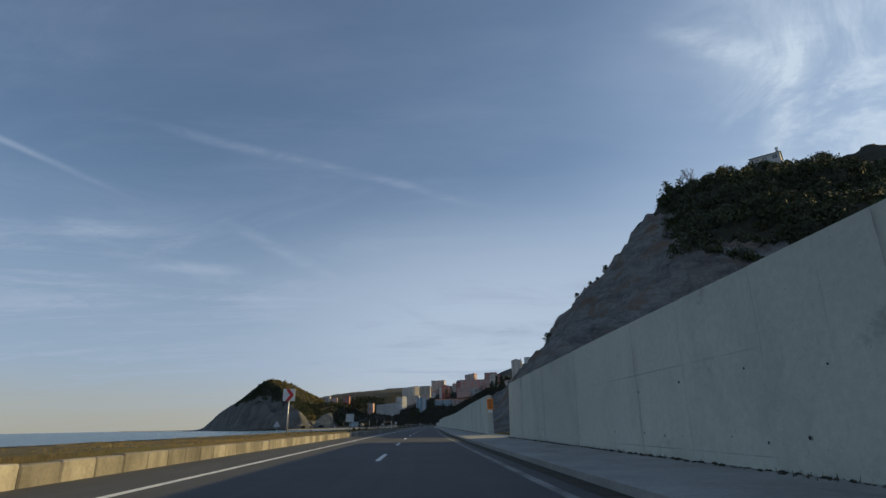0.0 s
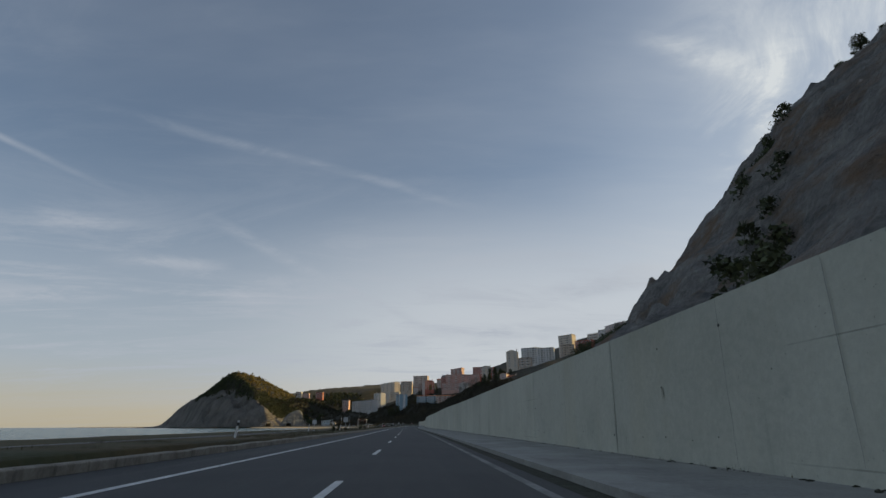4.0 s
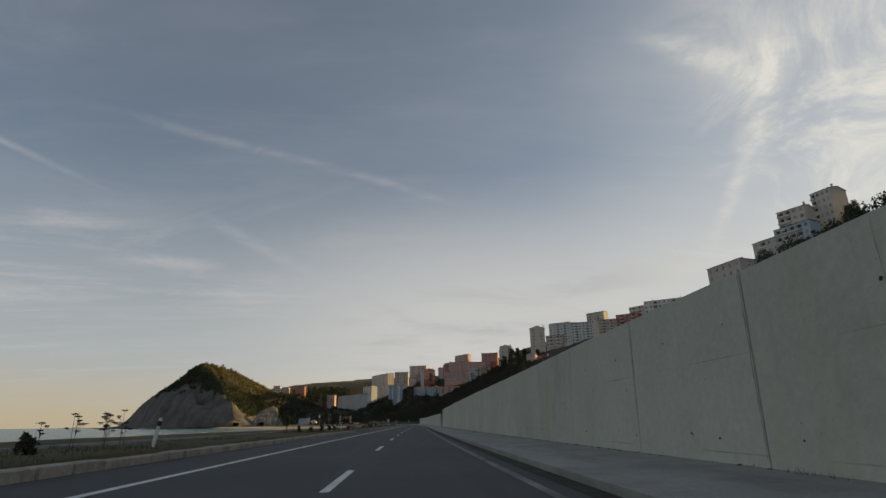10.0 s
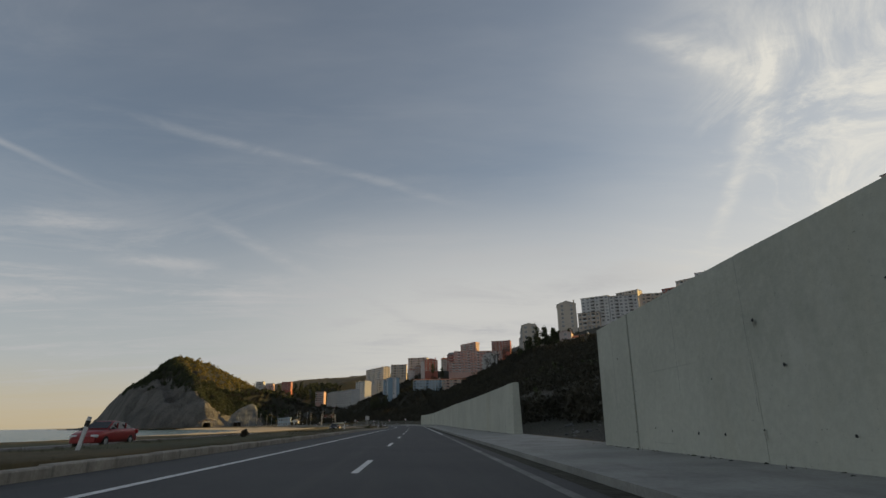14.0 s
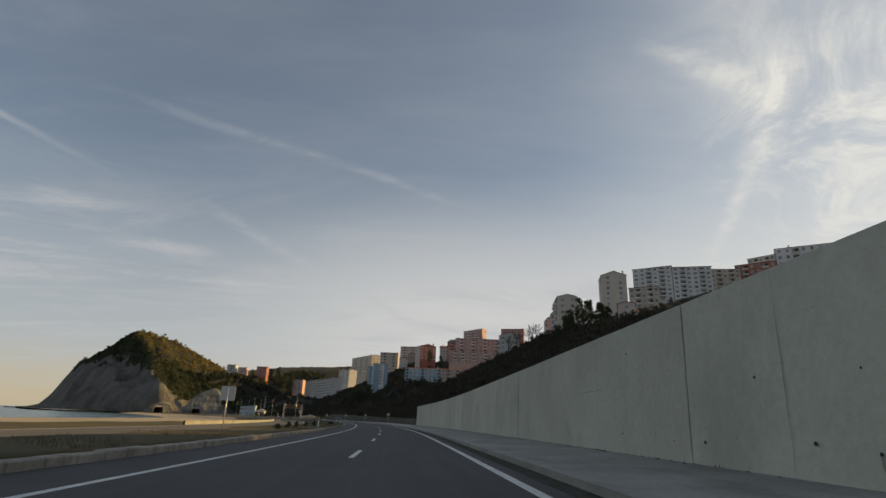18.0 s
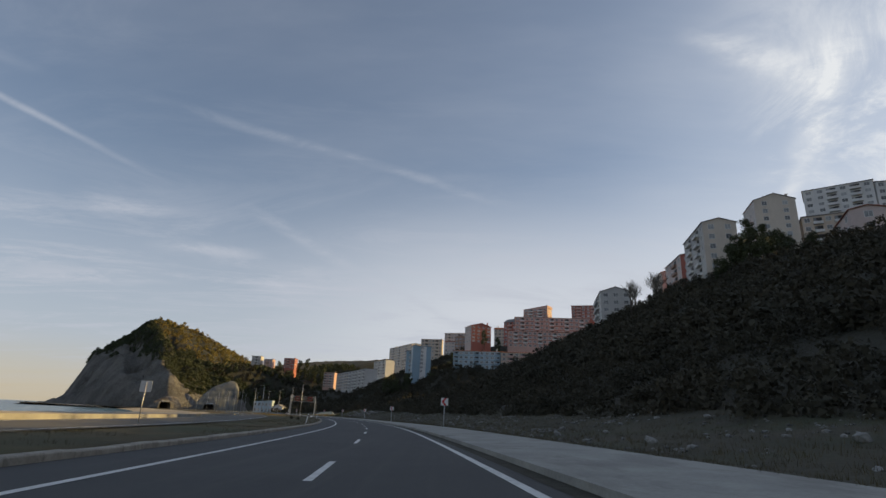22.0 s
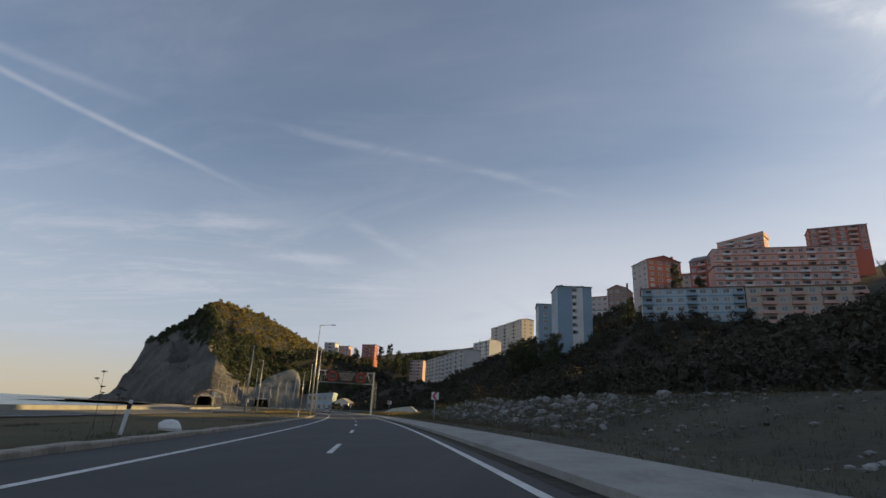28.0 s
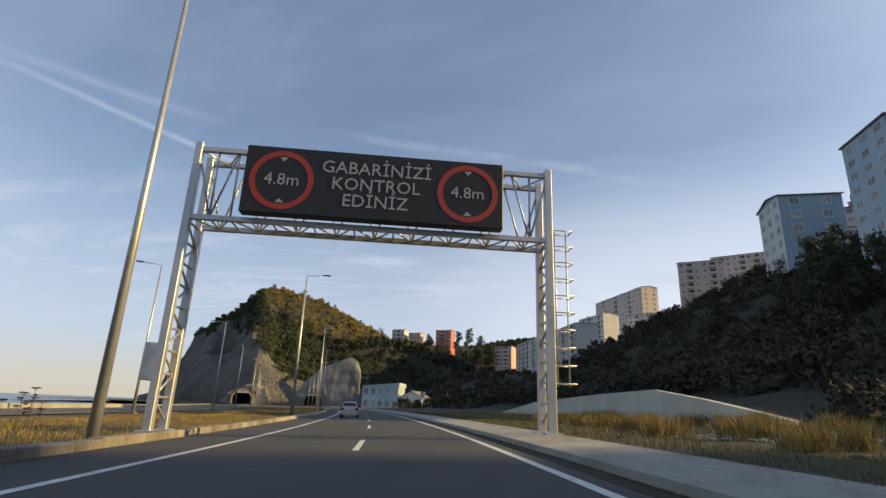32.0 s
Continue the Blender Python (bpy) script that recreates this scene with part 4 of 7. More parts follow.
def leafy_tree(m, height, radius, seed, label, material=M_LEAF, flat=0.7, group="", lean=0.0, clumps=7, name="tree", trunk_mat=M_BARK, trunk=0.03):
    rng = np.random.default_rng(seed)
    root = empty(name, m, label, "tree", group)
    bm = bmesh.new()
    tip = Vector((lean * height, 0, height - radius * flat * 0.6))
    tube(bm, (0, 0, -0.5), tuple(tip * 0.55), height * trunk, height * trunk * 0.7, 7)
    tube(bm, tuple(tip * 0.55), tuple(tip), height * trunk * 0.7, height * trunk * 0.35, 6)
    for _ in range(4):
        a = tip * rng.uniform(0.55, 0.85)
        tube(bm, tuple(a), tuple(tip + Vector(rng.uniform(-1, 1, 3)) * radius * 0.6), height * trunk * 0.4, height * trunk * 0.12, 5)
    part("trunk", bm, trunk_mat, root)
    c = [(tip.x + rng.uniform(-.6, .6) * radius, rng.uniform(-.6, .6) * radius, tip.z + rng.uniform(-.4, .5) * radius * flat) for _ in range(clumps)]
    crown("crown", rng, c, [radius * rng.uniform(0.4, 0.65) for _ in c], 110, radius * 0.11, material, root, flat)
    return root


def bushy_tree(m, height, radius, seed, label, group, material=M_LEAF):
    """An evergreen whose crown of uneven clumps reaches down to the scrub."""
    rng = np.random.default_rng(seed)
    root = empty("tree", m, label, "tree", group)
    bm = bmesh.new()
    tube(bm, (0, 0, -0.5), (0, 0, height * 0.7), 0.22, 0.10, 7)
    for _ in range(5):
        a, w = rng.uniform(0.25, 0.6) * height, rng.uniform(0, 6.28)
        tube(bm, (0, 0, a), (math.cos(w) * radius * 0.6, math.sin(w) * radius * 0.6, a + radius * 0.7), 0.09, 0.03, 5)
    part("trunk", bm, M_BARK, root)
    low = max(0.15 * height, height - 4.0 * radius)
    c, rr = [], []
    n = int(9 + (height - low) / radius * 4)
    for k in range(n):
        q = (k + rng.random()) / n
        wide = radius * (1.0 - 0.55 * max(0.0, q - 0.45) / 0.55) * rng.uniform(0.25, 0.85)
        w = rng.uniform(0, 6.28)
        size = radius * rng.uniform(0.32, 0.58)
        c.append((math.cos(w) * wide, math.sin(w) * wide, low + (height - low - size * 0.8) * q))
        rr.append(size)
    crown("crown", rng, c, rr, 130, radius * 0.066, material, root, 0.85)
    return root


def hill_pose(y, d, dz=0.0, high=None):
    p = spot(y, d, 0, True)
    return pose(p.x, p.y, (high or hill_z)(d, y) + dz)


bare_tree(hill_pose(842, 116), 12, 1, "tall leafless tree beside the red house")
bare_tree(hill_pose(862, 112), 7, 2, "leafless tree on the shaded hillside")
bare_tree(hill_pose(905, 130), 13, 3, "leafless tree between the houses")
bare_tree(hill_pose(925, 128), 12, 4, "leafless tree between the houses")
bare_tree(hill_pose(1345, 60, 2), 13, 5, "large round leafless tree on the far ridge")
bare_tree(hill_pose(1350, 92, 2), 11, 6, "leafless tree beside the far apartments")
bare_tree(hill_pose(138, 77.2, 1.0, cliff_z), 7.2, 7, "slender leafless tree on the cliff top")
bare_tree(hill_pose(568, 205), 6, 8, "thin leafless shrub above the wall")
bare_tree(hill_pose(339.2, 8.7) @ Matrix.Diagonal((0.2, 0.2, 1, 1)), 6.0, 9, "thin dry stalk rising above the wall")
# every third crown gets olive leaves as painted sunlight
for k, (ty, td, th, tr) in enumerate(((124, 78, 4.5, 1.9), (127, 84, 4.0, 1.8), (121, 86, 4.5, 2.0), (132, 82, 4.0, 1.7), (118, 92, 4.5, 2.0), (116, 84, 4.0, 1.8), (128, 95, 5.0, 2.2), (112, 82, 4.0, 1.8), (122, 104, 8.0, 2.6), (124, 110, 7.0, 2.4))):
    bushy_tree(hill_pose(ty, td, -0.8, cliff_z), th, tr, 40 + k, "evergreen tree on the cliff top, sunlight painted olive into some crowns", "cliff top trees", M_LEAF if k % 3 else M_LEAF_DRY_LIT)
for k, (ty, td, th, tr) in enumerate(((177, 72.0, 4.2, 1.7), (179, 67.5, 2.8, 1.1), (180, 64.0, 3.2, 1.2), (181, 61.0, 2.2, 0.9), (192, 58.5, 2.6, 1.0), (193.5, 56.5, 1.8, 0.8))):
    bushy_tree(hill_pose(ty, td, -0.6, cliff_z), th, tr, 300 + k, "dark bush leaning out from the cliff edge", "cliff edge bushes")


def road_of(x, y):
    """Station and offset along the road of a point on the plan."""
    sy, d = y, x - axis(y)
    for _ in range(12):
        p = spot(sy, d, 0, True)
        h = heading(sy)
        ex, ey = x - p.x, y - p.y
        d += ex * math.cos(h) - ey * math.sin(h)
        sy += ex * math.sin(h) + ey * math.cos(h)
    return sy, d


SLOPE_TREES = ((108, 822, 72, 3.2), (116, 826, 72, 3.0), (123, 828, 71, 2.8), (100, 815, 63, 3.4), (106, 812, 62, 4.0), (115, 815, 62, 4.0), (121, 812, 60, 3.6), (117, 835, 74, 4.0), (125, 835, 73, 4.0), (128, 832, 70, 3.6), (138, 832, 72, 4.0),
               (143, 830, 69, 4.0), (98, 815, 60, 3.6), (92, 812, 54, 3.2), (101, 815, 58, 4.0), (41, 1060, 69, 2.8))
BLOCK_TREES = ((52, 1066, 65, 3.0), (17, 1040, 48, 3.2), (14, 1034, 41, 3.0), (14, 1012, 35, 2.4), (-24, 1018, 29, 3.0), (-28, 1016, 27, 2.6), (-20, 1016, 27, 2.6), (-12, 1018, 31, 2.2), (2, 1014, 31, 2.6),
               (-14, 1010, 30, 2.8))
RIDGE_TREES = ((-178, 1425, 77, 5), (-188, 1425, 74, 4.5), (-166, 1420, 69, 5), (-218, 1425, 71, 5), (-111, 1380, 59, 4), (-242, 1415, 65, 5), (-193, 1400, 58, 5), (-152, 1400, 60, 5))
for spots, label, group, seed in ((SLOPE_TREES, "dark rounded evergreen on the brow of the hill", "evergreens on the brow", 80), (BLOCK_TREES, "dark evergreen tree beside the apartment blocks", "evergreens by the blocks", 120),
                                  (RIDGE_TREES, "dark evergreen tree in front of the ridge houses", "evergreens on the ridge", 160)):
    for k, (tx, ty, top, r) in enumerate(spots):
        sy, d = road_of(tx, ty)
        foot = min(hill_z(d, sy), top - 2.2 * r)
        bushy_tree(pose(tx, ty, foot), top - foot, r, seed + k, label, group)
for k, (tx, ty, top, r) in enumerate(((243, 545, 113.5, 4.2), (236, 540, 109, 4.0), (247, 552, 113, 3.6), (204, 463, 99.5, 3.2), (209, 468, 102, 3.0))):
    bushy_tree(pose(tx, ty, top - 3.4 * r), 3.4 * r, r, 330 + k, "dark bush between the houses above the wall", "bushes above the wall")
for k, (tx, ty, top) in enumerate(((79, 850, 55.0), (89.5, 855, 60.5), (95, 864, 63.5), (85, 846, 55.5), (68.6, 826.6, 49.0))):
    sy, d = road_of(tx, ty)
    foot = min(hill_z(d, sy), top - 7.0)
    bare_tree(pose(tx, ty, foot), top - foot, 21 + k, "pale leafless tree on the brow beside the grey house")
bushy_tree(pose(22.5, 1004, 24), 7, 3.2, 190, "yellowing bush below the light blue block", "evergreens by the blocks", M_LEAF_DRY_LIT)

# ---------------------------------------------------------------- buildings
WALLS = {}


def wall_paint(key, colour):
    if key not in WALLS:
        dark = tuple(c * 0.82 for c in colour)
        WALLS[key] = surface(key + "_render", dark, colour, 0.15, 2.0, 0.85, 0.05, stain=(tuple(c * 0.6 for c in colour), 0.25, (1, 1, 0.2), 0.55, 0.8, 0.5))
    return WALLS[key]


M_ROOF = surface("roof_tiles", (0.20, 0.07, 0.04), (0.34, 0.14, 0.09), 0.5, 4, 0.85, 0.3)
M_ROOF_GREY = surface("grey_roof", (0.16, 0.15, 0.15), (0.26, 0.25, 0.24), 0.5, 4, 0.85, 0.2)
M_FRAME = plain("window_frame", (0.70, 0.70, 0.68), 0.5)
WINDOW = {}


def window_mesh(w, h):
    """A white frame and the glass that sits in it."""
    if (w, h) not in WINDOW:
        pair = []
        for name, bars, mat in (("window", ((-w / 2 - .06, -w / 2 + .04, -.06, h + .06), (w / 2 - .04, w / 2 + .06, -.06, h + .06), (-w / 2, w / 2, -.08, .03), (-w / 2, w / 2, h - .03, h + .06), (-.03, .03, 0, h)), M_FRAME),
                                ("pane", ((-w / 2, w / 2, 0, h),), M_GLASS)):
            bm = bmesh.new()
            for x0, x1, z0, z1 in bars:
                box(bm, x0, x1, -0.06 if mat == M_FRAME else -0.02, 0.04, z0, z1)
            me = bpy.data.meshes.new(name)
            bm.to_mesh(me)
            bm.free()
            me.materials.append(mat)
            pair.append(me)
        WINDOW[(w, h)] = pair
    return WINDOW[(w, h)]


def put_window(pair, root, m):
    frame_ob = share("window", pair[0], root, m)
    share("pane", pair[1], frame_ob, Matrix.Identity(4))


BALCONY = {}


def balcony_mesh(w, tone, deep=1.2):
    key = (round(w, 1), tone.name)
    if key not in BALCONY:
        bm = bmesh.new()
        box(bm, -w / 2, w / 2, -deep, 0.05, -0.12, 0.06)
        box(bm, -w / 2, w / 2, -deep, -deep + 0.12, 0.06, 0.95)
        for s in (-w / 2, w / 2 - 0.1):
            box(bm, s, s + 0.1, -deep, 0.05, 0.06, 0.95)
        me = bpy.data.meshes.new("balcony")
        bm.to_mesh(me)
        bm.free()
        me.materials.append(tone)
        BALCONY[key] = me
    return BALCONY[key]


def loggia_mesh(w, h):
    """Panel painted as the shaded opening behind a balcony, pale curtain at one side."""
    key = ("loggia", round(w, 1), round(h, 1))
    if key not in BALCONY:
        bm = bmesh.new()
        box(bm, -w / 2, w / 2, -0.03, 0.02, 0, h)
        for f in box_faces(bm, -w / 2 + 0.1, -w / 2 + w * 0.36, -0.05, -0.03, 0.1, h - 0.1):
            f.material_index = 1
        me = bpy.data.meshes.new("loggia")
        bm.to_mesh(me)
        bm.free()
        me.materials.append(M_LOGGIA_SHADE)
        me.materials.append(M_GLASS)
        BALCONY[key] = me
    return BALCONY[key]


def box_faces(bm, *size):
    old = set(bm.faces)
    box(bm, *size)
    return [f for f in bm.faces if f not in old]


def building(x, y, z, w, dep, h, ang, floors, bays, wall, label, roof="flat", balconies=(), tone=None, roof_mat=None, end_bays=0, chimneys=1, name="apartment_building", group="hillside buildings", bury=16.0, bands=None, left_bays=0, left_balconies=(), side=None, pitch=0.2):
    """A house: body, roof, chimneys, windows and balconies floor by floor. The front faces -y before the turn."""
    root = empty(name, pose(x, y, z, 0, 0, ang), label, "building", group)
    tone = tone or M_WHITE
    roof_mat = roof_mat or M_ROOF_GREY
    bm = bmesh.new()
    box(bm, -w / 2, w / 2, 0, dep, -bury, h)
    bm.faces.ensure_lookup_table()
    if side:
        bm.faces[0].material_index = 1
    rise = 0.0
    if roof == "gable":
        rise = dep * pitch
        for sx in (-w / 2, w / 2):
            bm.faces.new([bm.verts.new(q) for q in ((sx, 0, h), (sx, dep, h), (sx, dep / 2, h + rise))])
    elif roof == "front":
        rise = w * pitch
        for sy in (0, dep):
            bm.faces.new([bm.verts.new(q) for q in ((-w / 2, sy, h), (w / 2, sy, h), (0, sy, h + rise))])
    part("wall", bm, [wall, side or wall], root)
    bm = bmesh.new()
    o = 0.4
    if roof in ("gable", "front"):
        half = (dep if roof == "gable" else w) / 2
        z0 = h - o * rise / half
        for sgn in (-1, 1):
            if roof == "gable":
                s0 = dep / 2 + sgn * (half + o)
                ring = ((-w / 2 - o, s0, z0), (w / 2 + o, s0, z0), (w / 2 + o, dep / 2, h + rise), (-w / 2 - o, dep / 2, h + rise))
            else:
                s0 = sgn * (half + o)
                ring = ((s0, -o, z0), (s0, dep + o, z0), (0, dep + o, h + rise), (0, -o, h + rise))
            a = [bm.verts.new(q) for q in ring]
            b = [bm.verts.new(v.co + Vector((0, 0, 0.22))) for v in a]
            bm.faces.new(b)
            bm.faces.new(a[::-1])
            for k in range(4):
                bm.faces.new((a[k], a[(k + 1) % 4], b[(k + 1) % 4], b[k]))
    elif roof == "shed":
        a = [bm.verts.new(q) for q in ((-w / 2 - .4, -.4, h), (w / 2 + .4, -.4, h + w * 0.10), (w / 2 + .4, dep + .4, h + w * 0.10), (-w / 2 - .4, dep + .4, h))]
        c = [bm.verts.new((v.co.x, v.co.y, h - 0.05)) for v in a]
        bm.faces.new(a)
        bm.faces.new(c[::-1])
        for k in range(4):
            bm.faces.new((c[k], c[(k + 1) % 4], a[(k + 1) % 4], a[k]))
    else:
        box(bm, -w / 2 - 0.35, w / 2 + 0.35, -0.35, dep + 0.35, h, h + 0.28)
    part("roof", bm, wall if roof == "shed" else roof_mat, root)
    for k in range(chimneys):
        bm = bmesh.new()
        cx = w * (-0.32 + 0.62 * k / max(1, chimneys - 1)) if chimneys > 1 else w * 0.42
        box(bm, cx - .45, cx + .45, dep * .3, dep * .3 + .8, h - .3, h + rise + 1.3)
        box(bm, cx - .6, cx + .6, dep * .3 - .12, dep * .3 + .92, h + rise + 1.3, h + rise + 1.5)
        part("chimney", bm, wall, root)
    fh = h / floors
    bw = w / bays
    win = window_mesh(round(min(1.9, bw * 0.55), 1), round(fh * 0.5, 1))
    if bands:
        bm = bmesh.new()
        box(bm, -w / 2 - .04, w / 2 + .04, -0.07, 0.02, -0.22, 0.22)
        strip_me = bpy.data.meshes.new("floor_band")
        bm.to_mesh(strip_me)
        bm.free()
        strip_me.materials.append(bands)
        for fl in range(1, floors):
            share("floor_band", strip_me, root, pose(0, 0, fl * fh))
    for fl in range(floors):
        for b in range(bays):
            cx = -w / 2 + bw * (b + 0.5)
            if b in balconies and fl > 0:
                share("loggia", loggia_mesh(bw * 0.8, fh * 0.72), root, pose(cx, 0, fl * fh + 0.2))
                share("balcony", balcony_mesh(bw * 0.95, tone), root, pose(cx, 0, fl * fh + 0.1))
            else:
                put_window(win, root, pose(cx, 0, fl * fh + fh * 0.3))
        for count, sx, turn in ((end_bays, w / 2, 90), (left_bays, -w / 2, -90)):
            for b in range(count):
                m = pose(sx, dep * (b + 0.5) / count, fl * fh, 0, 0, turn)
                if sx < 0 and b in left_balconies:
                    share("loggia", loggia_mesh(dep / count * 0.8, fh * 0.72), root, m @ pose(0, 0, 0.2))
                    share("balcony", balcony_mesh(dep / count * 0.95, tone), root, m @ pose(0, 0, 0.1))
                else:
                    put_window(win, root, m @ pose(0, 0, fh * 0.3))
    return root


def block(a, b, top, base, dep, floors, bays, wall, label, *more, **named):
    """A house whose front runs from corner a to corner b, between two heights."""
    return building((a[0] + b[0]) / 2, (a[1] + b[1]) / 2, base, math.hypot(b[0] - a[0], b[1] - a[1]), dep, top - base, math.degrees(math.atan2(b[1] - a[1], b[0] - a[0])), floors, bays, wall, label, *more, **named)


# shade of the balcony recesses, put into the panel colour
M_LOGGIA_SHADE = surface("loggia_shade", (0.030, 0.030, 0.032), (0.075, 0.070, 0.066), 0.5, 3.0, 0.8, 0.0)
P_BLUE = wall_paint("blue", (0.32, 0.44, 0.53))
P_LBLUE = wall_paint("light_blue", (0.46, 0.57, 0.64))
P_BEIGE = wall_paint("beige", (0.62, 0.52, 0.42))
P_PINK = wall_paint("salmon", (0.66, 0.44, 0.38))
P_RED = wall_paint("brick_red", (0.46, 0.165, 0.125))
P_GREY = wall_paint("grey", (0.58, 0.57, 0.55))
P_CREAM = wall_paint("cream", (0.70, 0.62, 0.52))
P_WHITE = wall_paint("off_white", (0.76, 0.75, 0.73))
P_BROWN = wall_paint("brown", (0.42, 0.28, 0.22))
P_ORANGE = wall_paint("ochre", (0.60, 0.44, 0.27))

P_ROSE = wall_paint("pale_rose", (0.66, 0.55, 0.51))
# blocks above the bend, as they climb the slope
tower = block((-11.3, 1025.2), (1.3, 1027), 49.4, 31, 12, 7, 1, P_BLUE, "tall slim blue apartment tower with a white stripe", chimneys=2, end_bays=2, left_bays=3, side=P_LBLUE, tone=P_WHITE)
bm = bmesh.new()
box(bm, -1.0, 3.0, -0.02, 0.10, -8, 18.2)
part("facade_stripe", bm, P_WHITE, tower, "white vertical stripe with the windows")
block((-17.6, 1059), (-5, 1060), 49.6, 34, 12, 5, 2, P_BLUE, "lower blue wing beside the apartment tower", "gable", left_bays=3, side=P_WHITE, chimneys=0, pitch=0.1)
block((16.3, 1012.5), (47, 1007), 45.6, 31.5, 11, 5, 9, P_LBLUE, "long light blue apartment block with open balconies", "gable", (0, 4, 8), P_BLUE, M_ROOF, chimneys=1, bands=P_BLUE, pitch=0.08, left_bays=3, side=P_WHITE)
block((47.4, 1006.9), (80, 1001.4), 45.4, 30.5, 11, 5, 8, P_BEIGE, "beige apartment block with brown balconies", "gable", (1, 3, 5, 7), P_PINK, M_ROOF, chimneys=1, bands=P_PINK, pitch=0.08)
block((61, 1072), (114, 1068), 70.8, 58, 11, 4, 14, P_PINK, "long salmon apartment block with pale balconies", "flat", (1, 3, 6, 9, 12), P_WHITE, M_ROOF, chimneys=2, bands=P_RED)
block((70, 1098), (131, 1091.5), 87.1, 70, 12, 5, 15, P_PINK, "salmon apartment terrace behind the lower block", "flat", (1, 4, 7, 10, 13), P_WHITE, chimneys=3, bands=P_RED)
block((62.5, 1112), (72, 1104), 84.5, 64, 11, 6, 3, P_RED, "narrow brick red house at the end of the salmon terrace", "gable", (1,), P_PINK, M_ROOF_GREY, pitch=0.3)
block((81.6, 1124.3), (100.2, 1111.1), 99.2, 86, 10, 5, 5, P_PINK, "salmon apartment block on the crest with an orange lit end", "shed", (1, 3), P_WHITE, M_ROOF, end_bays=2, chimneys=1, bands=P_RED)
block((120.9, 1108.6), (144, 1101), 101.4, 88, 11, 5, 6, P_RED, "brick red apartment block on the crest", "flat", (1, 4), P_PINK, chimneys=1, left_bays=2, bands=P_PINK)
block((31.5, 1069.5), (47.5, 1075), 73.4, 60, 13, 5, 4, P_RED, "brick red gabled house with a cream side", "front", (), P_CREAM, M_ROOF, left_bays=3, side=P_ROSE, pitch=0.14)
block((55.5, 1125), (71.5, 1121), 80.4, 66, 11, 5, 5, P_CREAM, "cream house behind the red gable", "gable", (), None, M_ROOF, chimneys=2, end_bays=2)
block((20.5, 1116), (30, 1112), 70.0, 52, 14, 6, 3, P_BROWN, "brown apartment house on the slope", "front", (), P_GREY, M_ROOF_GREY, left_bays=3, side=P_ROSE)
block((11.8, 1118), (20.4, 1115), 66.0, 52, 14, 5, 3, P_ROSE, "pale pink apartment house stepping down the slope", "gable", (), None, M_ROOF, end_bays=2, pitch=0.12)
block((13, 1108), (25, 1105), 56.6, 44, 8, 4, 4, P_WHITE, "low white house below the pink terrace", "flat", (1,), P_WHITE)
block((-12.8, 1253), (10.7, 1249), 86.8, 64, 9, 6, 6, P_BEIGE, "ochre apartment house catching the low sun on its end", "flat", (1, 4), P_CREAM, M_ROOF, end_bays=2)
block((-60.2, 1400), (-27, 1337), 92.5, 64, 13, 8, 14, P_CREAM, "long cream apartment block at the far end of the valley", "gable", (2, 6, 10), P_WHITE, M_ROOF_GREY, end_bays=2, chimneys=3, pitch=0.08)
block((-38, 1330), (-16, 1318), 70, 52, 12, 5, 6, P_GREY, "pale grey apartment house below the cream block", "flat", (1, 4), P_WHITE, end_bays=2)
block((14, 1300), (44, 1290), 102, 76, 12, 7, 8, P_ROSE, "pale rose apartment block high on the slope", "flat", (1, 4, 6), P_CREAM, M_ROOF, end_bays=2, chimneys=2)
# far end of the valley
block((-119.5, 1343), (-98, 1297), 50.4, 27, 13, 7, 11, P_WHITE, "long white apartment block with stacked balconies", "flat", (1, 3, 5, 8, 10), P_CREAM, chimneys=3, end_bays=2, left_bays=3)
block((-97.6, 1296), (-70, 1236), 50.0, 26, 13, 7, 14, P_GREY, "pale grey apartment block in the same row", "flat", (1, 4, 6, 9, 12), P_WHITE, chimneys=3)
block((-71.8, 1326), (-55, 1300), 66.4, 46, 12, 6, 8, P_WHITE, "off-white apartment block one terrace higher", "gable", (1, 3, 6), P_GREY, M_ROOF_GREY, chimneys=2, pitch=0.1)
block((-148.5, 1405), (-133.5, 1402), 56.4, 36, 12, 6, 4, P_PINK, "salmon apartment house beside the white block", "flat", (0, 2), P_WHITE)
block((-216.3, 1442), (-200, 1440), 76.6, 62, 11, 4, 4, P_RED, "red apartment house on the far ridge", "flat", (1,), P_PINK, M_ROOF, end_bays=2)
block((-245.3, 1442), (-232.5, 1441), 74.0, 60, 11, 4, 3, P_PINK, "pink house on the far ridge", "flat")
block((-263.5, 1442), (-250, 1441), 77.6, 62, 11, 4, 3, P_GREY, "grey house on the far ridge", "flat", (1,))
# houses over the retaining wall
block((138.6, 863.8), (153.9, 859.6), 97.6, 76.6, 16, 6, 2, P_CREAM, "cream apartment tower with a gabled top", "front", (), P_WHITE, M_ROOF_GREY, left_bays=4, side=P_GREY, pitch=0.18)
block((154.6, 858.8), (170.5, 850), 88.6, 74, 10, 4, 5, P_BEIGE, "beige house at the foot of the tower", "flat", (1, 3), P_WHITE)
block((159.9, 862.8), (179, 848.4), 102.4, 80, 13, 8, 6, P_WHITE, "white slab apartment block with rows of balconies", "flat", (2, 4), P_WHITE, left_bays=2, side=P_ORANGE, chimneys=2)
block((179.4, 848), (201, 840.5), 101.2, 78, 13, 8, 6, P_WHITE, "second white slab block with rows of balconies", "flat", (1, 4), P_WHITE, chimneys=2)
block((219, 871), (238, 866), 109, 90, 13, 6, 5, P_BEIGE, "beige apartment block on the crest", "flat", (1, 3), P_CREAM)
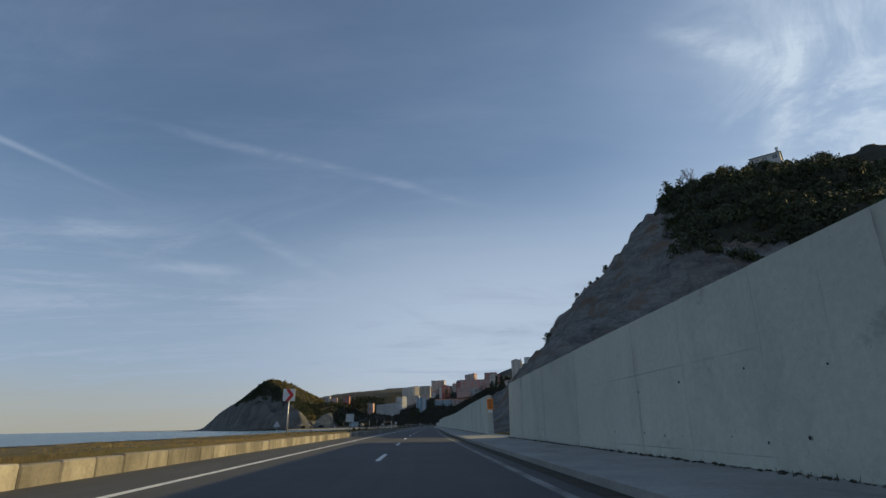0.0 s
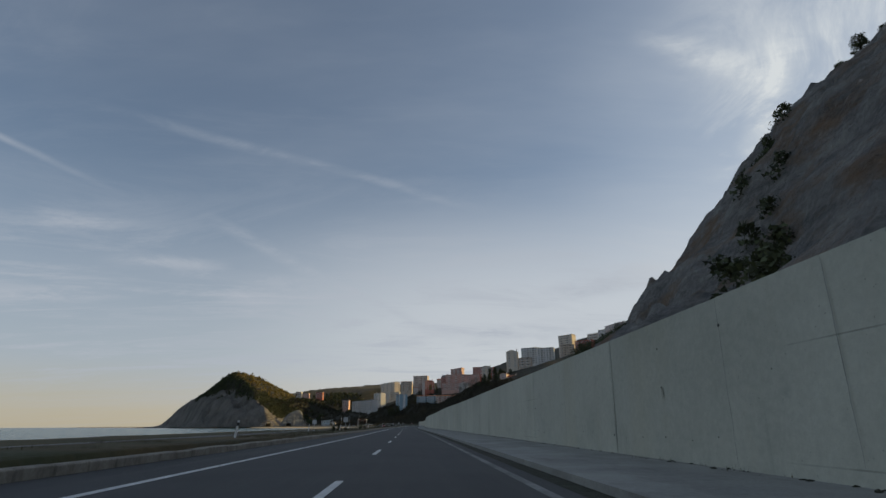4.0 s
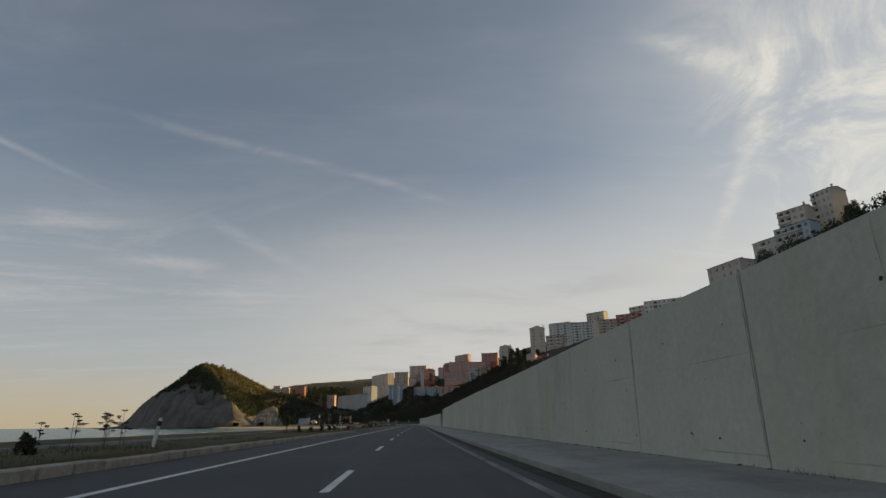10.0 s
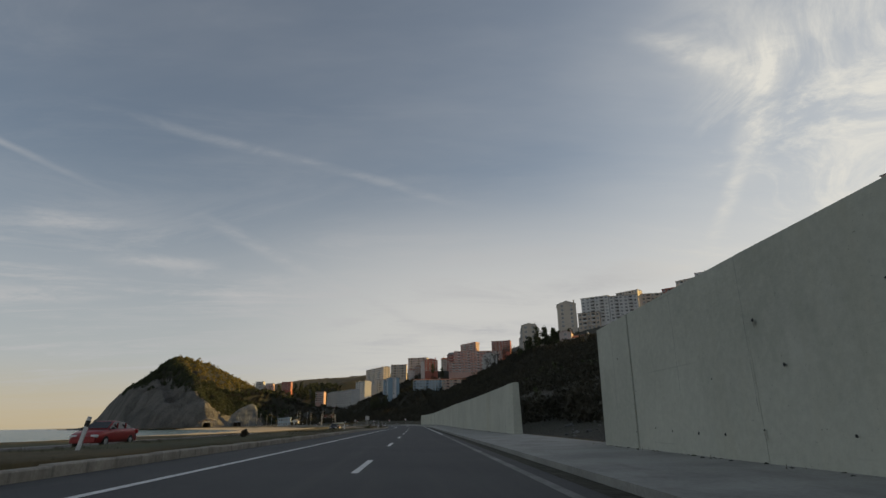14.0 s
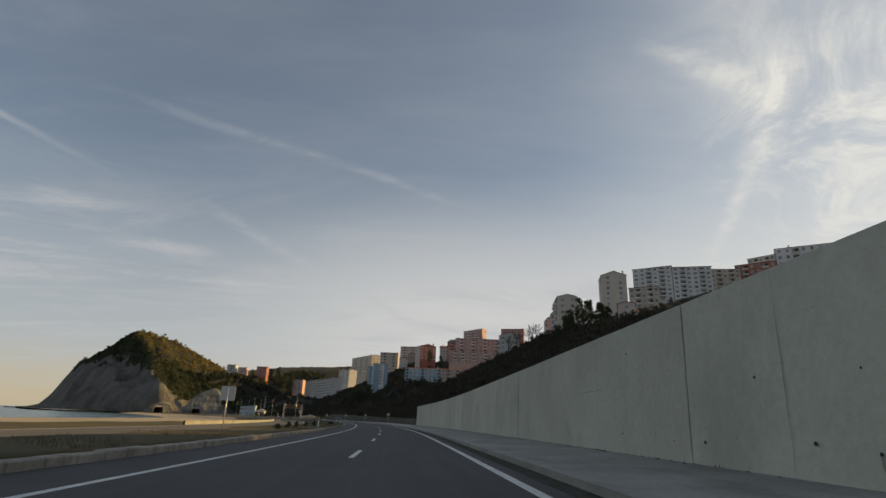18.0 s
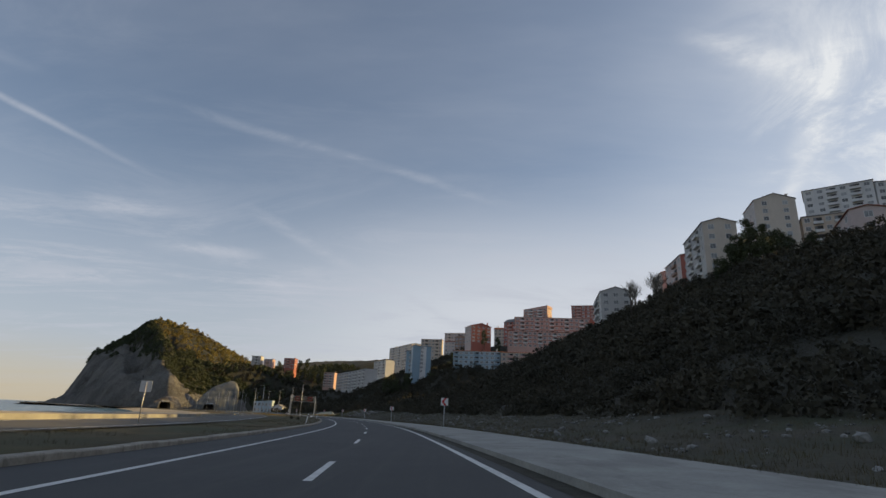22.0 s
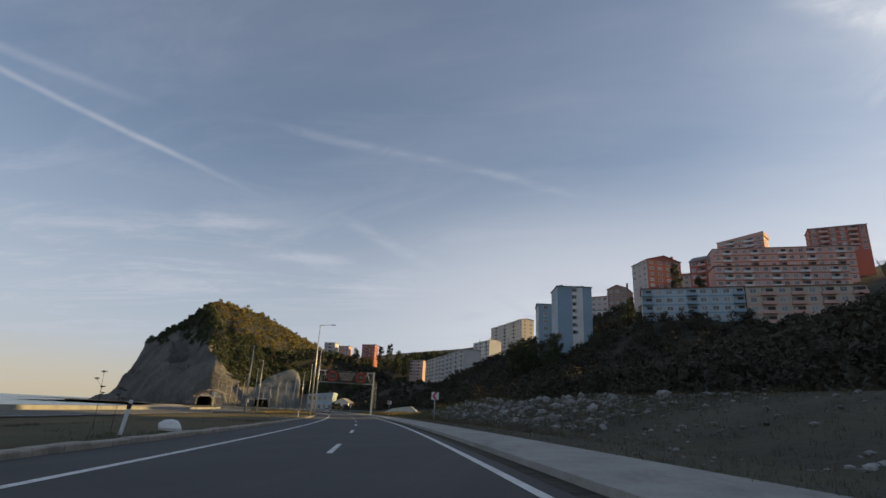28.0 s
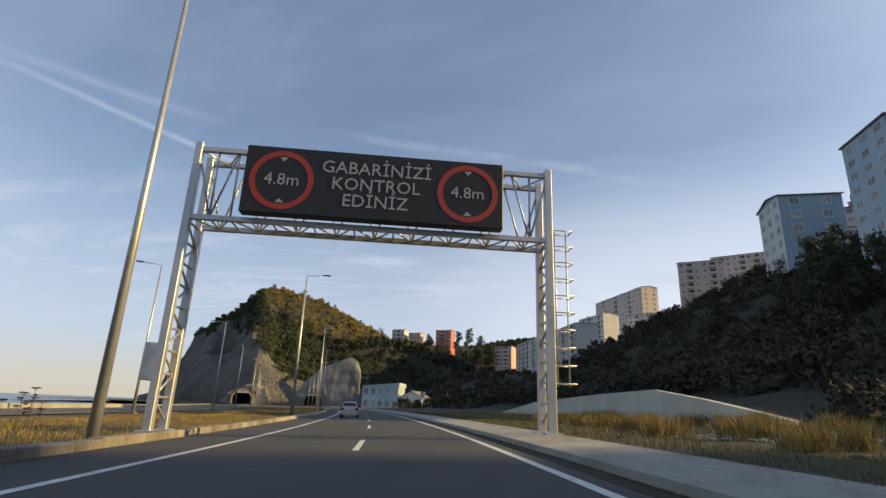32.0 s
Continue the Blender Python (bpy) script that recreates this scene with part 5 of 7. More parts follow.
block((243.2, 878.6), (262, 862), 115.4, 92, 13, 6, 6, P_RED, "brick red apartment block on the crest", "flat", (1, 4), P_CREAM, M_ROOF)
block((270.2, 901.6), (281, 886), 129, 104, 14, 6, 5, P_CREAM, "cream apartment block far up the hill", "flat", (1, 3), P_WHITE, M_ROOF_GREY)
block((281.4, 885.6), (322, 856), 133, 104, 14, 6, 10, P_WHITE, "wide white apartment block far up the hill", "gable", (2, 6, 8), P_CREAM, M_ROOF_GREY, chimneys=2, pitch=0.1)
block((261.6, 1026), (279, 1005), 146.5, 116, 12, 8, 7, P_CREAM, "cream apartment tower far up the hill with a sunlit end", "flat", (1, 4), P_WHITE, end_bays=2)
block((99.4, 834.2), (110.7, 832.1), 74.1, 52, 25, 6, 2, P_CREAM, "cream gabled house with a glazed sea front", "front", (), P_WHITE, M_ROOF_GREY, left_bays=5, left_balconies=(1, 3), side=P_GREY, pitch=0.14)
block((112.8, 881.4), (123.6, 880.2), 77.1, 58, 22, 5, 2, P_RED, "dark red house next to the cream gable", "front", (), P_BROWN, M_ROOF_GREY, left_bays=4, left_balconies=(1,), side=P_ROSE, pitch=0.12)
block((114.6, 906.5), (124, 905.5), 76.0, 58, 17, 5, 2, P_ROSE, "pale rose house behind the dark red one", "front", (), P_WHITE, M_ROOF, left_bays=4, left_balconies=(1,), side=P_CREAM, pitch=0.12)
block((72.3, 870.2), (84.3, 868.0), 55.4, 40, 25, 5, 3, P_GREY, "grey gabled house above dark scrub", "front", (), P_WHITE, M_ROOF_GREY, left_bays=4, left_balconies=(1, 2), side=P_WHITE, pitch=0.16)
block((115.2, 787), (122.8, 783.6), 60.6, 44, 14, 5, 1, P_ROSE, "pale rose gabled house on the slope", "front", (), None, M_ROOF, left_bays=2, pitch=0.12)
block((123, 786), (133, 779), 56.6, 42, 12, 4, 3, P_WHITE, "white terrace house with a dark red roof", "gable", (1, 2), P_WHITE, M_ROOF, pitch=0.2)
block((118.8, 780), (131.2, 775), 53.4, 34, 9, 6, 3, P_WHITE, "lower white house with stacked balconies", "flat", (1, 2), P_WHITE)
block((236.8, 564.2), (239.9, 553.5), 125, 104, 14, 5, 4, P_CREAM, "cream house with a hipped dark roof higher on the slope", "gable", (0,), P_WHITE, M_ROOF_GREY, left_bays=2, pitch=0.12)
block((218.4, 570), (225.3, 557.1), 115.4, 96, 12, 5, 4, P_CREAM, "pale house on the crest with a dark roof", "gable", (0, 1), P_WHITE, M_ROOF_GREY, pitch=0.14)
block((216.5, 573), (223.5, 554), 105.4, 88, 10, 4, 5, P_LBLUE, "grey-blue house with wide balconies above the wall", "flat", (0, 1, 2, 3), P_GREY, M_ROOF_GREY)
block((244.2, 631.1), (250.5, 613), 117.2, 98, 12, 4, 4, P_GREY, "grey house with a sloping roof above the wall", "gable", (1,), P_WHITE, M_ROOF_GREY, pitch=0.2)
block((176, 579.7), (181, 557), 83.4, 70, 12, 3, 5, P_ROSE, "small pale house above the wall", "flat", (), None, M_ROOF_GREY)
block((203.2, 429.1), (213.5, 386.5), 106, 84, 13, 6, 12, P_LBLUE, "long blue-grey apartment block on the crest", "flat", (0, 4, 8), P_WHITE, chimneys=2, left_bays=3, left_balconies=(1,))
block((213.5, 469), (224, 451), 102.6, 88, 12, 3, 4, P_BEIGE, "low house with a red tiled roof on the brow", "gable", (), None, M_ROOF, pitch=0.2)
building(140, 190, 93, 11, 9, 11, -40, 3, 3, P_GREY, "grey house roof among trees on the cliff", "gable", (), None, M_ROOF_GREY, name="house")
# ---------------------------------------------------------------- tunnel mouths and the house beside them
def portal(x, y, turn, label):
    root = empty("tunnel_portal", pose(x, y, -0.3, 0, 0, turn), label, "tunnel portal", "tunnel portals")
    n, r, c = 20, 5.4, 2.4
    bm = bmesh.new()
    prof = [(-r, 0)] + [(r * math.cos(math.pi - math.pi * k / n), c + r * math.sin(math.pi * k / n)) for k in range(n + 1)] + [(r, 0)]
    rings = []
    for s, yy in ((1.0, -2.0), (1.0, 40.0), (1.14, -2.0), (1.14, 1.0)):
        rings.append([bm.verts.new((px * s, yy, (pz if pz == 0 else c + (pz - c) * s))) for px, pz in prof])
    for k in range(len(prof) - 1):
        bm.faces.new((rings[0][k], rings[0][k + 1], rings[1][k + 1], rings[1][k]))
        bm.faces.new((rings[0][k + 1], rings[0][k], rings[2][k], rings[2][k + 1]))
        bm.faces.new((rings[2][k], rings[3][k], rings[3][k + 1], rings[2][k + 1]))
    bm.faces.new(rings[1])
    part("lining", bm, M_KERB, root, "pale concrete arch ring")
    bm = bmesh.new()
    box(bm, -7.6, -r * 1.1, -0.4, 1.0, 0, 5.2, 0.05)
    part("head_wall", bm, M_SHOT, root)
    bm = bmesh.new()
    box(bm, r * 1.1, 7.6, -0.4, 1.0, 0, 5.2, 0.05)
    part("head_wall", bm, M_SHOT, root)
    bm = bmesh.new()
    box(bm, -3.4, 3.4, -2.3, -2.0, c + r * 0.72, c + r * 0.92, 0.02)
    part("lamp_bar", bm, M_STEEL, root)
    return root


def face_front(x, y, turn, crest, name, material, label):
    """Sprayed slope that leans back in benches round a tunnel mouth; crest lists offset and height."""
    r, c, rows, cols = 6.2, 2.4, 14, 44
    xs = [crest[0][0] + (crest[-1][0] - crest[0][0]) * k / cols for k in range(cols + 1)]
    v, f = [], []
    for px in xs:
        top = float(np.interp(px, [q[0] for q in crest], [q[1] for q in crest]))
        low = c + math.sqrt(r * r - px * px) if abs(px) < r else 0.0
        for k in range(rows + 1):
            z = low + max(0.0, top - low) * k / rows
            bench = 0.9 * math.floor(z / 6.5) + 0.25 * z
            v.append((px + 0.25 * lumps(px, z, 3, 1), bench + 0.5 * lumps(px, z, 6, 2) + 0.03 * abs(px) + (2.5 if k == rows else 0), z))
    for i in range(cols):
        for k in range(rows):
            a = i * (rows + 1) + k
            f.append((a, a + rows + 1, a + rows + 2, a + 1))
    ob = new(name, mesh_of(name, v, f, material, True))
    ob.matrix_basis = pose(x, y, -0.4, 0, 0, turn)
    return tagged(ob, label, "rock facing", kind="structure")


portal(-233, 1241.7, 31, "arched concrete tunnel mouth at the end of the road")
portal(-266.8, 1216.4, 36, "arched concrete tunnel mouth of the other carriageway")
face_front(-233.5, 1243.5, 12, ((-17, 0), (-13, 9), (-9, 16), (0, 25), (13, 31), (18, 32.5), (23, 30), (26, 24), (27.5, 14), (28, 0)), "portal_facing", M_SHOT, "grey sprayed concrete slope above the tunnel mouth")
face_front(-267.5, 1218.5, 15, ((-16, 0), (-12, 6), (-5, 11), (0, 12), (6, 12), (12, 10), (17, 0)), "portal_facing", M_ROCK, "low grey rock face round the tunnel mouth")
block((-153.2, 1141.6), (-138, 1143.4), 9.2, -0.3, 11, 2, 5, P_LBLUE, "pale blue two-storey service building beside the road", "shed", (), None, end_bays=2, chimneys=0, name="service_building", group="", bury=1.0)
block((-137.6, 1146), (-128.6, 1145), 5.4, -0.2, 8, 1, 2, P_WHITE, "low white annex with a sloping roof", "front", (), None, chimneys=0, name="service_building", group="", bury=1.0, pitch=0.25)


# ---------------------------------------------------------------- sign gantry
def glyphs(text, size, depth=0.01):
    cu = bpy.data.curves.new("letters", "FONT")
    cu.body, cu.size, cu.extrude, cu.align_x, cu.align_y, cu.resolution_u = text, size, depth, "CENTER", "CENTER", 2
    tmp = bpy.data.objects.new("letters", cu)
    me = bpy.data.meshes.new_from_object(tmp)
    bpy.data.objects.remove(tmp)
    bpy.data.curves.remove(cu)
    return me


M_LED = plain("led_amber_white", (0.02, 0.02, 0.02), 0.6, 0, (0.9, 0.85, 0.75), 0.10)
M_LED_RED = plain("led_red", (0.03, 0.012, 0.012), 0.6, 0, (1.0, 0.08, 0.05), 0.09)


def gantry(y, d0, d1, label):
    m = stand(y, 0, 0)
    root = empty("sign_gantry", m, label, "sign gantry")
    zt, zb, gap = 9.7, 7.1, 1.25
    for d, ladder in ((d0, False), (d1, True)):
        for gy in (0, gap):
            bm = bmesh.new()
            z0 = bank(y) * d + 0.2
            box(bm, d - 0.13, d + 0.13, gy - 0.13, gy + 0.13, z0, zt + 0.25, 0.02)
            box(bm, d - 0.28, d + 0.28, gy - 0.28, gy + 0.28, z0 - 0.3, z0 + 0.05, 0.01)
            part("post", bm, M_STEEL, root)
        n = 9
        for k in range(n):
            za, zc = z0 + 0.3 + (zb - z0 - 0.4) * k / n, z0 + 0.3 + (zb - z0 - 0.4) * (k + 1) / n
            bm = bmesh.new()
            tube(bm, (d, 0 if k % 2 else gap, za), (d, gap if k % 2 else 0, zc), 0.045, None, 6)
            tube(bm, (d, 0, zc), (d, gap, zc), 0.045, None, 6)
            part("brace", bm, M_STEEL, root)
    for gy in (0, gap):
        for z in (zb, zt):
            bm = bmesh.new()
            box(bm, d0, d1, gy - 0.09, gy + 0.09, z - 0.09, z + 0.09, 0.01)
            part("chord", bm, M_STEEL, root)
    n = 18
    for k in range(n):
        xa, xb = d0 + (d1 - d0) * k / n, d0 + (d1 - d0) * (k + 1) / n
        bm = bmesh.new()
        s = k % 2
        tube(bm, (xa, gap * s, zb), (xb, gap * (1 - s), zb), 0.035, None, 5)
        tube(bm, (xa, gap * s, zt), (xb, gap * (1 - s), zt), 0.035, None, 5)
        tube(bm, (xb, 0, zb), (xb, gap, zb), 0.035, None, 5)
        tube(bm, (xa, gap, zb if s else zt), (xb, gap, zt if s else zb), 0.04, None, 5)
        if k < 2 or k > n - 3:
            tube(bm, (xa, 0, zb if s else zt), (xb, 0, zt if s else zb), 0.04, None, 5)
            tube(bm, (xb, 0, zb), (xb, 0, zt), 0.04, None, 5)
        part("lattice", bm, M_STEEL, root)
    # matrix sign
    p0, p1, q0, q1 = d0 + 1.85, d1 - 1.85, zb + 0.12, zt + 0.04
    bm = bmesh.new()
    box(bm, p0, p1, -0.62, -0.16, q0, q1, 0.03)
    panel = part("display_panel", bm, M_DARK, root, "large black matrix display panel")
    w, h = p1 - p0, q1 - q0
    mid, zc = (p0 + p1) / 2, (q0 + q1) / 2
    for text, dz in (("GABAR\u0130N\u0130Z\u0130", 0.62), ("KONTROL", 0.0), ("ED\u0130N\u0130Z", -0.62)):
        me = glyphs(text, 0.66)
        me.materials.append(M_LED)
        share("message_line", me, panel, pose(mid, -0.635, zc + dz, 90))
    for s in (-1, 1):
        cx = mid + s * (w / 2 - h * 0.52)
        bm = bmesh.new()
        ring = [[bm.verts.new((cx + r * math.cos(2 * math.pi * k / 28), -0.635, zc + r * math.sin(2 * math.pi * k / 28))) for k in range(28)] for r in (h * 0.44, h * 0.36)]
        for k in range(28):
            bm.faces.new((ring[0][k], ring[0][(k + 1) % 28], ring[1][(k + 1) % 28], ring[1][k]))
        part("height_ring", bm, M_LED_RED, panel, "red lit ring")
        me = glyphs("4.8m", 0.62)
        me.materials.append(M_LED)
        share("height_figure", me, panel, pose(cx, -0.635, zc, 90))
        bm = bmesh.new()
        for t in (1, -1):
            v = [bm.verts.new((cx + q * 0.15, -0.635, zc + t * (h * 0.34 - (0.0 if q else 0.16)))) for q in (-1, 0, 1)]
            bm.faces.new(v)
        part("height_mark", bm, M_LED, panel)
    # caged ladder and a cabinet
    for s in (0.42, 0.86):
        bm = bmesh.new()
        tube(bm, (d1 + s, gap * 0.5, 1.9), (d1 + s, gap * 0.5, zb + 0.6), 0.03, None, 5)
        part("ladder_rail", bm, M_STEEL, root)
    z = 2.0
    while z < zb + 0.5:
        bm = bmesh.new()
        tube(bm, (d1 + 0.1, gap * 0.5, z), (d1 + 0.95, gap * 0.5, z), 0.025, None, 5)
        tube(bm, (d1 + 0.95, gap * 0.5, z), (d1 + 0.95, gap * 0.5 - 0.5, z), 0.025, None, 5)
        tube(bm, (d1 + 0.95, gap * 0.5 - 0.5, z), (d1 + 0.2, gap * 0.5 - 0.5, z), 0.025, None, 5)
        part("ladder_rung", bm, M_STEEL, root)
        z += 0.62
    bm = bmesh.new()
    box(bm, d0 - 0.62, d0 - 0.2, 0.2, 0.9, 1.55, 2.75, 0.02)
    part("control_cabinet", bm, M_STEEL, root, "grey steel control cabinet")
    return root


gantry(950, -8.0, 4.9, "galvanised steel lattice gantry with a large matrix sign across the road")


# ---------------------------------------------------------------- street lamps
def street_lamp(m, label, group):
    root = empty("street_lamp", m, label, "street lamp", group)
    bm = bmesh.new()
    tube(bm, (0, 0, -0.1), (0, 0, 13.95), 0.150, 0.06, 10)
    part("pole", bm, M_STEEL, root)
    bm = bmesh.new()
    box(bm, -0.28, 0.28, -0.28, 0.28, -0.5, 0.06, 0.03)
    part("base_plate", bm, M_KERB, root)
    bm = bmesh.new()
    tube(bm, (0, 0, 13.92), (1.75, 0, 14.10), 0.04, 0.035, 6)
    part("arm", bm, M_STEEL, root)
    bm = bmesh.new()
    box(bm, 1.70, 2.40, -0.15, 0.15, 14.07, 14.18, 0.03)
    part("lamp_head", bm, M_DARK, root, "flat dark grey lamp head")
    return root


first = street_lamp(stand(909.7, -7.75, 0.05), "tall grey steel street lamp with one arm beside the kerb", "lamps along the kerb")
y = 909.7
while y < 1190:
    y = y_at(float(np.interp(y, STATIONS, ARC)) + 40.0)
    if y < 960:
        copy_thing(first, stand(947.0, -8.0, 0.05))
    else:
        copy_thing(first, stand(y, -8.1 - 0.6 * ease(y, 945, 985), 0.05))
other = street_lamp(stand(946.1, -22.6, -0.1, 180), "tall grey steel street lamp serving the far carriageway", "lamps along the far carriageway")
y = 946.1
while y < 1165:
    y = y_at(float(np.interp(y, STATIONS, ARC)) + 40.0)
    copy_thing(other, stand(y, -22.6 - 5.6 * ease(y, 985, 1060) - 5.0 * ease(y, 1060, 1200), -0.1, 180))


# ---------------------------------------------------------------- signs and posts
def chevron_sign(m, label, right=False, plate=False):
    root = empty("chevron_sign", m, label, "road sign", "chevron signs")
    bm = bmesh.new()
    tube(bm, (0, 0, -0.3), (0, 0, 3.0), 0.045, None, 8)
    part("post", bm, M_STEEL, root)
    bm = bmesh.new()
    box(bm, -0.38, 0.38, -0.075, -0.05, 2.25, 3.01, 0.008)
    part("sign_plate", bm, M_WHITE, root, "white square plate")
    bm = bmesh.new()
    s = 1 if right else -1
    out = [(-0.22, 0.37), (0.02, 0.37), (0.30, 0), (0.02, -0.37), (-0.22, -0.37), (0.06, 0)]
    v = [bm.verts.new((s * px, -0.080, 2.63 + pz)) for px, pz in out]
    bm.faces.new((v[0], v[1], v[2], v[5]) if s < 0 else (v[5], v[2], v[1], v[0]))
    bm.faces.new((v[5], v[2], v[3], v[4]) if s < 0 else (v[4], v[3], v[2], v[5]))
    part("chevron", bm, M_RED, root, "red chevron stripe")
    if plate:
        bm = bmesh.new()
        box(bm, -0.3, 0.3, -0.075, -0.05, 1.75, 2.1, 0.005)
        part("lower_plate", bm, M_WHITE, root)
    return root


for sy, lean in ((712, 0), (768.5, 0), (825, 2), (881, -1), (931.5, 4), (1003, 0), (1075, 0)):
    chevron_sign(stand(sy, 6.5, 0.1, lean), "white roadside sign with a red chevron on one post", False, sy == 1003)
chevron_sign(stand(35.7, -8.5, 0.35, 6), "white roadside sign with a red chevron on the grassy verge", True)


def sign_back(m, wide, high, top, label, tri=False):
    root = empty("road_sign", m, label, "road sign", "signs facing the other way")
    bm = bmesh.new()
    tube(bm, (0, 0, -0.3), (0, 0, top - 0.1), 0.04, None, 8)
    part("post", bm, M_STEEL, root)
    bm = bmesh.new()
    if tri:
        a = [bm.verts.new(q) for q in ((-wide / 2, 0.05, top - high), (wide / 2, 0.05, top - high), (0, 0.05, top))]
        b = [bm.verts.new(v.co + Vector((0, 0.02, 0))) for v in a]
        bm.faces.new(a)
        bm.faces.new(b[::-1])
        for k in range(3):
            bm.faces.new((a[k], b[k], b[(k + 1) % 3], a[(k + 1) % 3]))
    else:
        box(bm, -wide / 2, wide / 2, 0.05, 0.07, top - high, top, 0.005)
    part("sign_plate", bm, M_STEEL, root, "grey back of the sign plate")
    return root


sign_back(stand(79.8, -21, -0.3, 10), 0.95, 0.85, 2.3, "triangular road sign seen from behind on a thin post", True)
for sy, sd, sw, st in ((81, -10.8, 1.12, 2.95), (246, -14.0, 1.0, 2.9), (583, -13.5, 1.1, 3.6), (958, -23.6, 0.9, 3.0), (703.8, -20.0, 0.9, 3.5), (234.1, -18.9, 0.8, 2.25), (901.1, -20.0, 0.7, 3.0)):
    sign_back(stand(sy, sd, -0.2, 8), sw, sw, st, "square road sign seen from behind on a thin post")


def marker_post(m):
    root = empty("marker_post", m, "white plastic marker post with a dark band leaning on the verge", "marker post", "marker posts")
    bm = bmesh.new()
    box(bm, -0.06, 0.06, -0.035, 0.035, -0.2, 0.98, 0.015)
    part("post", bm, M_WHITE, root)
    bm = bmesh.new()
    box(bm, -0.063, 0.063, -0.038, 0.038, 0.68, 0.86)
    part("band", bm, M_DARK, root, "black band")
    return root


post0 = marker_post(stand(379, -10.6, 0.3, 3) @ pose(0, 0, 0, 0, 13, 0))
for k, (py, pd) in enumerate(((128, -9.0), (154, -10.2), (210, -11.0), (207, -15.4), (263, -10.1), (262, -15.0), (319, -9.4), (437, -10.6), (492, -9.5), (549, -8.6), (604, -8.6), (662, -8.6), (727, -8.6), (785, -8.6), (846, -8.6), (898, -8.6))):
    copy_thing(post0, stand(py, pd, 0.3 if pd > -12 else 0.12, 5 * ((k * 7) % 5 - 2)) @ pose(0, 0, 0, 0, (3, 8, 10, 9, 6)[k % 5], 0))

# orange works board on the end of the long wall
board = empty("works_board", stand(52.2, 6.5, 0.0), "orange roadworks notice board fixed to the wall end", "notice board")
bm = bmesh.new()
box(bm, -0.29, 0.29, -0.06, -0.03, 2.45, 3.40, 0.01)
part("panel", bm, M_ORANGE, board)
for k in range(5):
    bm = bmesh.new()
    box(bm, -0.23 + 0.02 * k, 0.23 - 0.04 * (k % 3), -0.066, -0.061, 3.20 - 0.16 * k, 3.26 - 0.16 * k)
    part("text_bar", bm, M_DARK, board)
bm = bmesh.new()
box(bm, -0.20, 0.20, -0.06, -0.035, 2.15, 2.40, 0.01)
part("lower_plate", bm, M_WHITE, board)
for z in (2.6, 3.25):
    bm = bmesh.new()
    box(bm, -0.26, 0.26, -0.03, 0.12, z - 0.03, z + 0.03, 0.005)
    part("bracket", bm, M_STEEL, board)


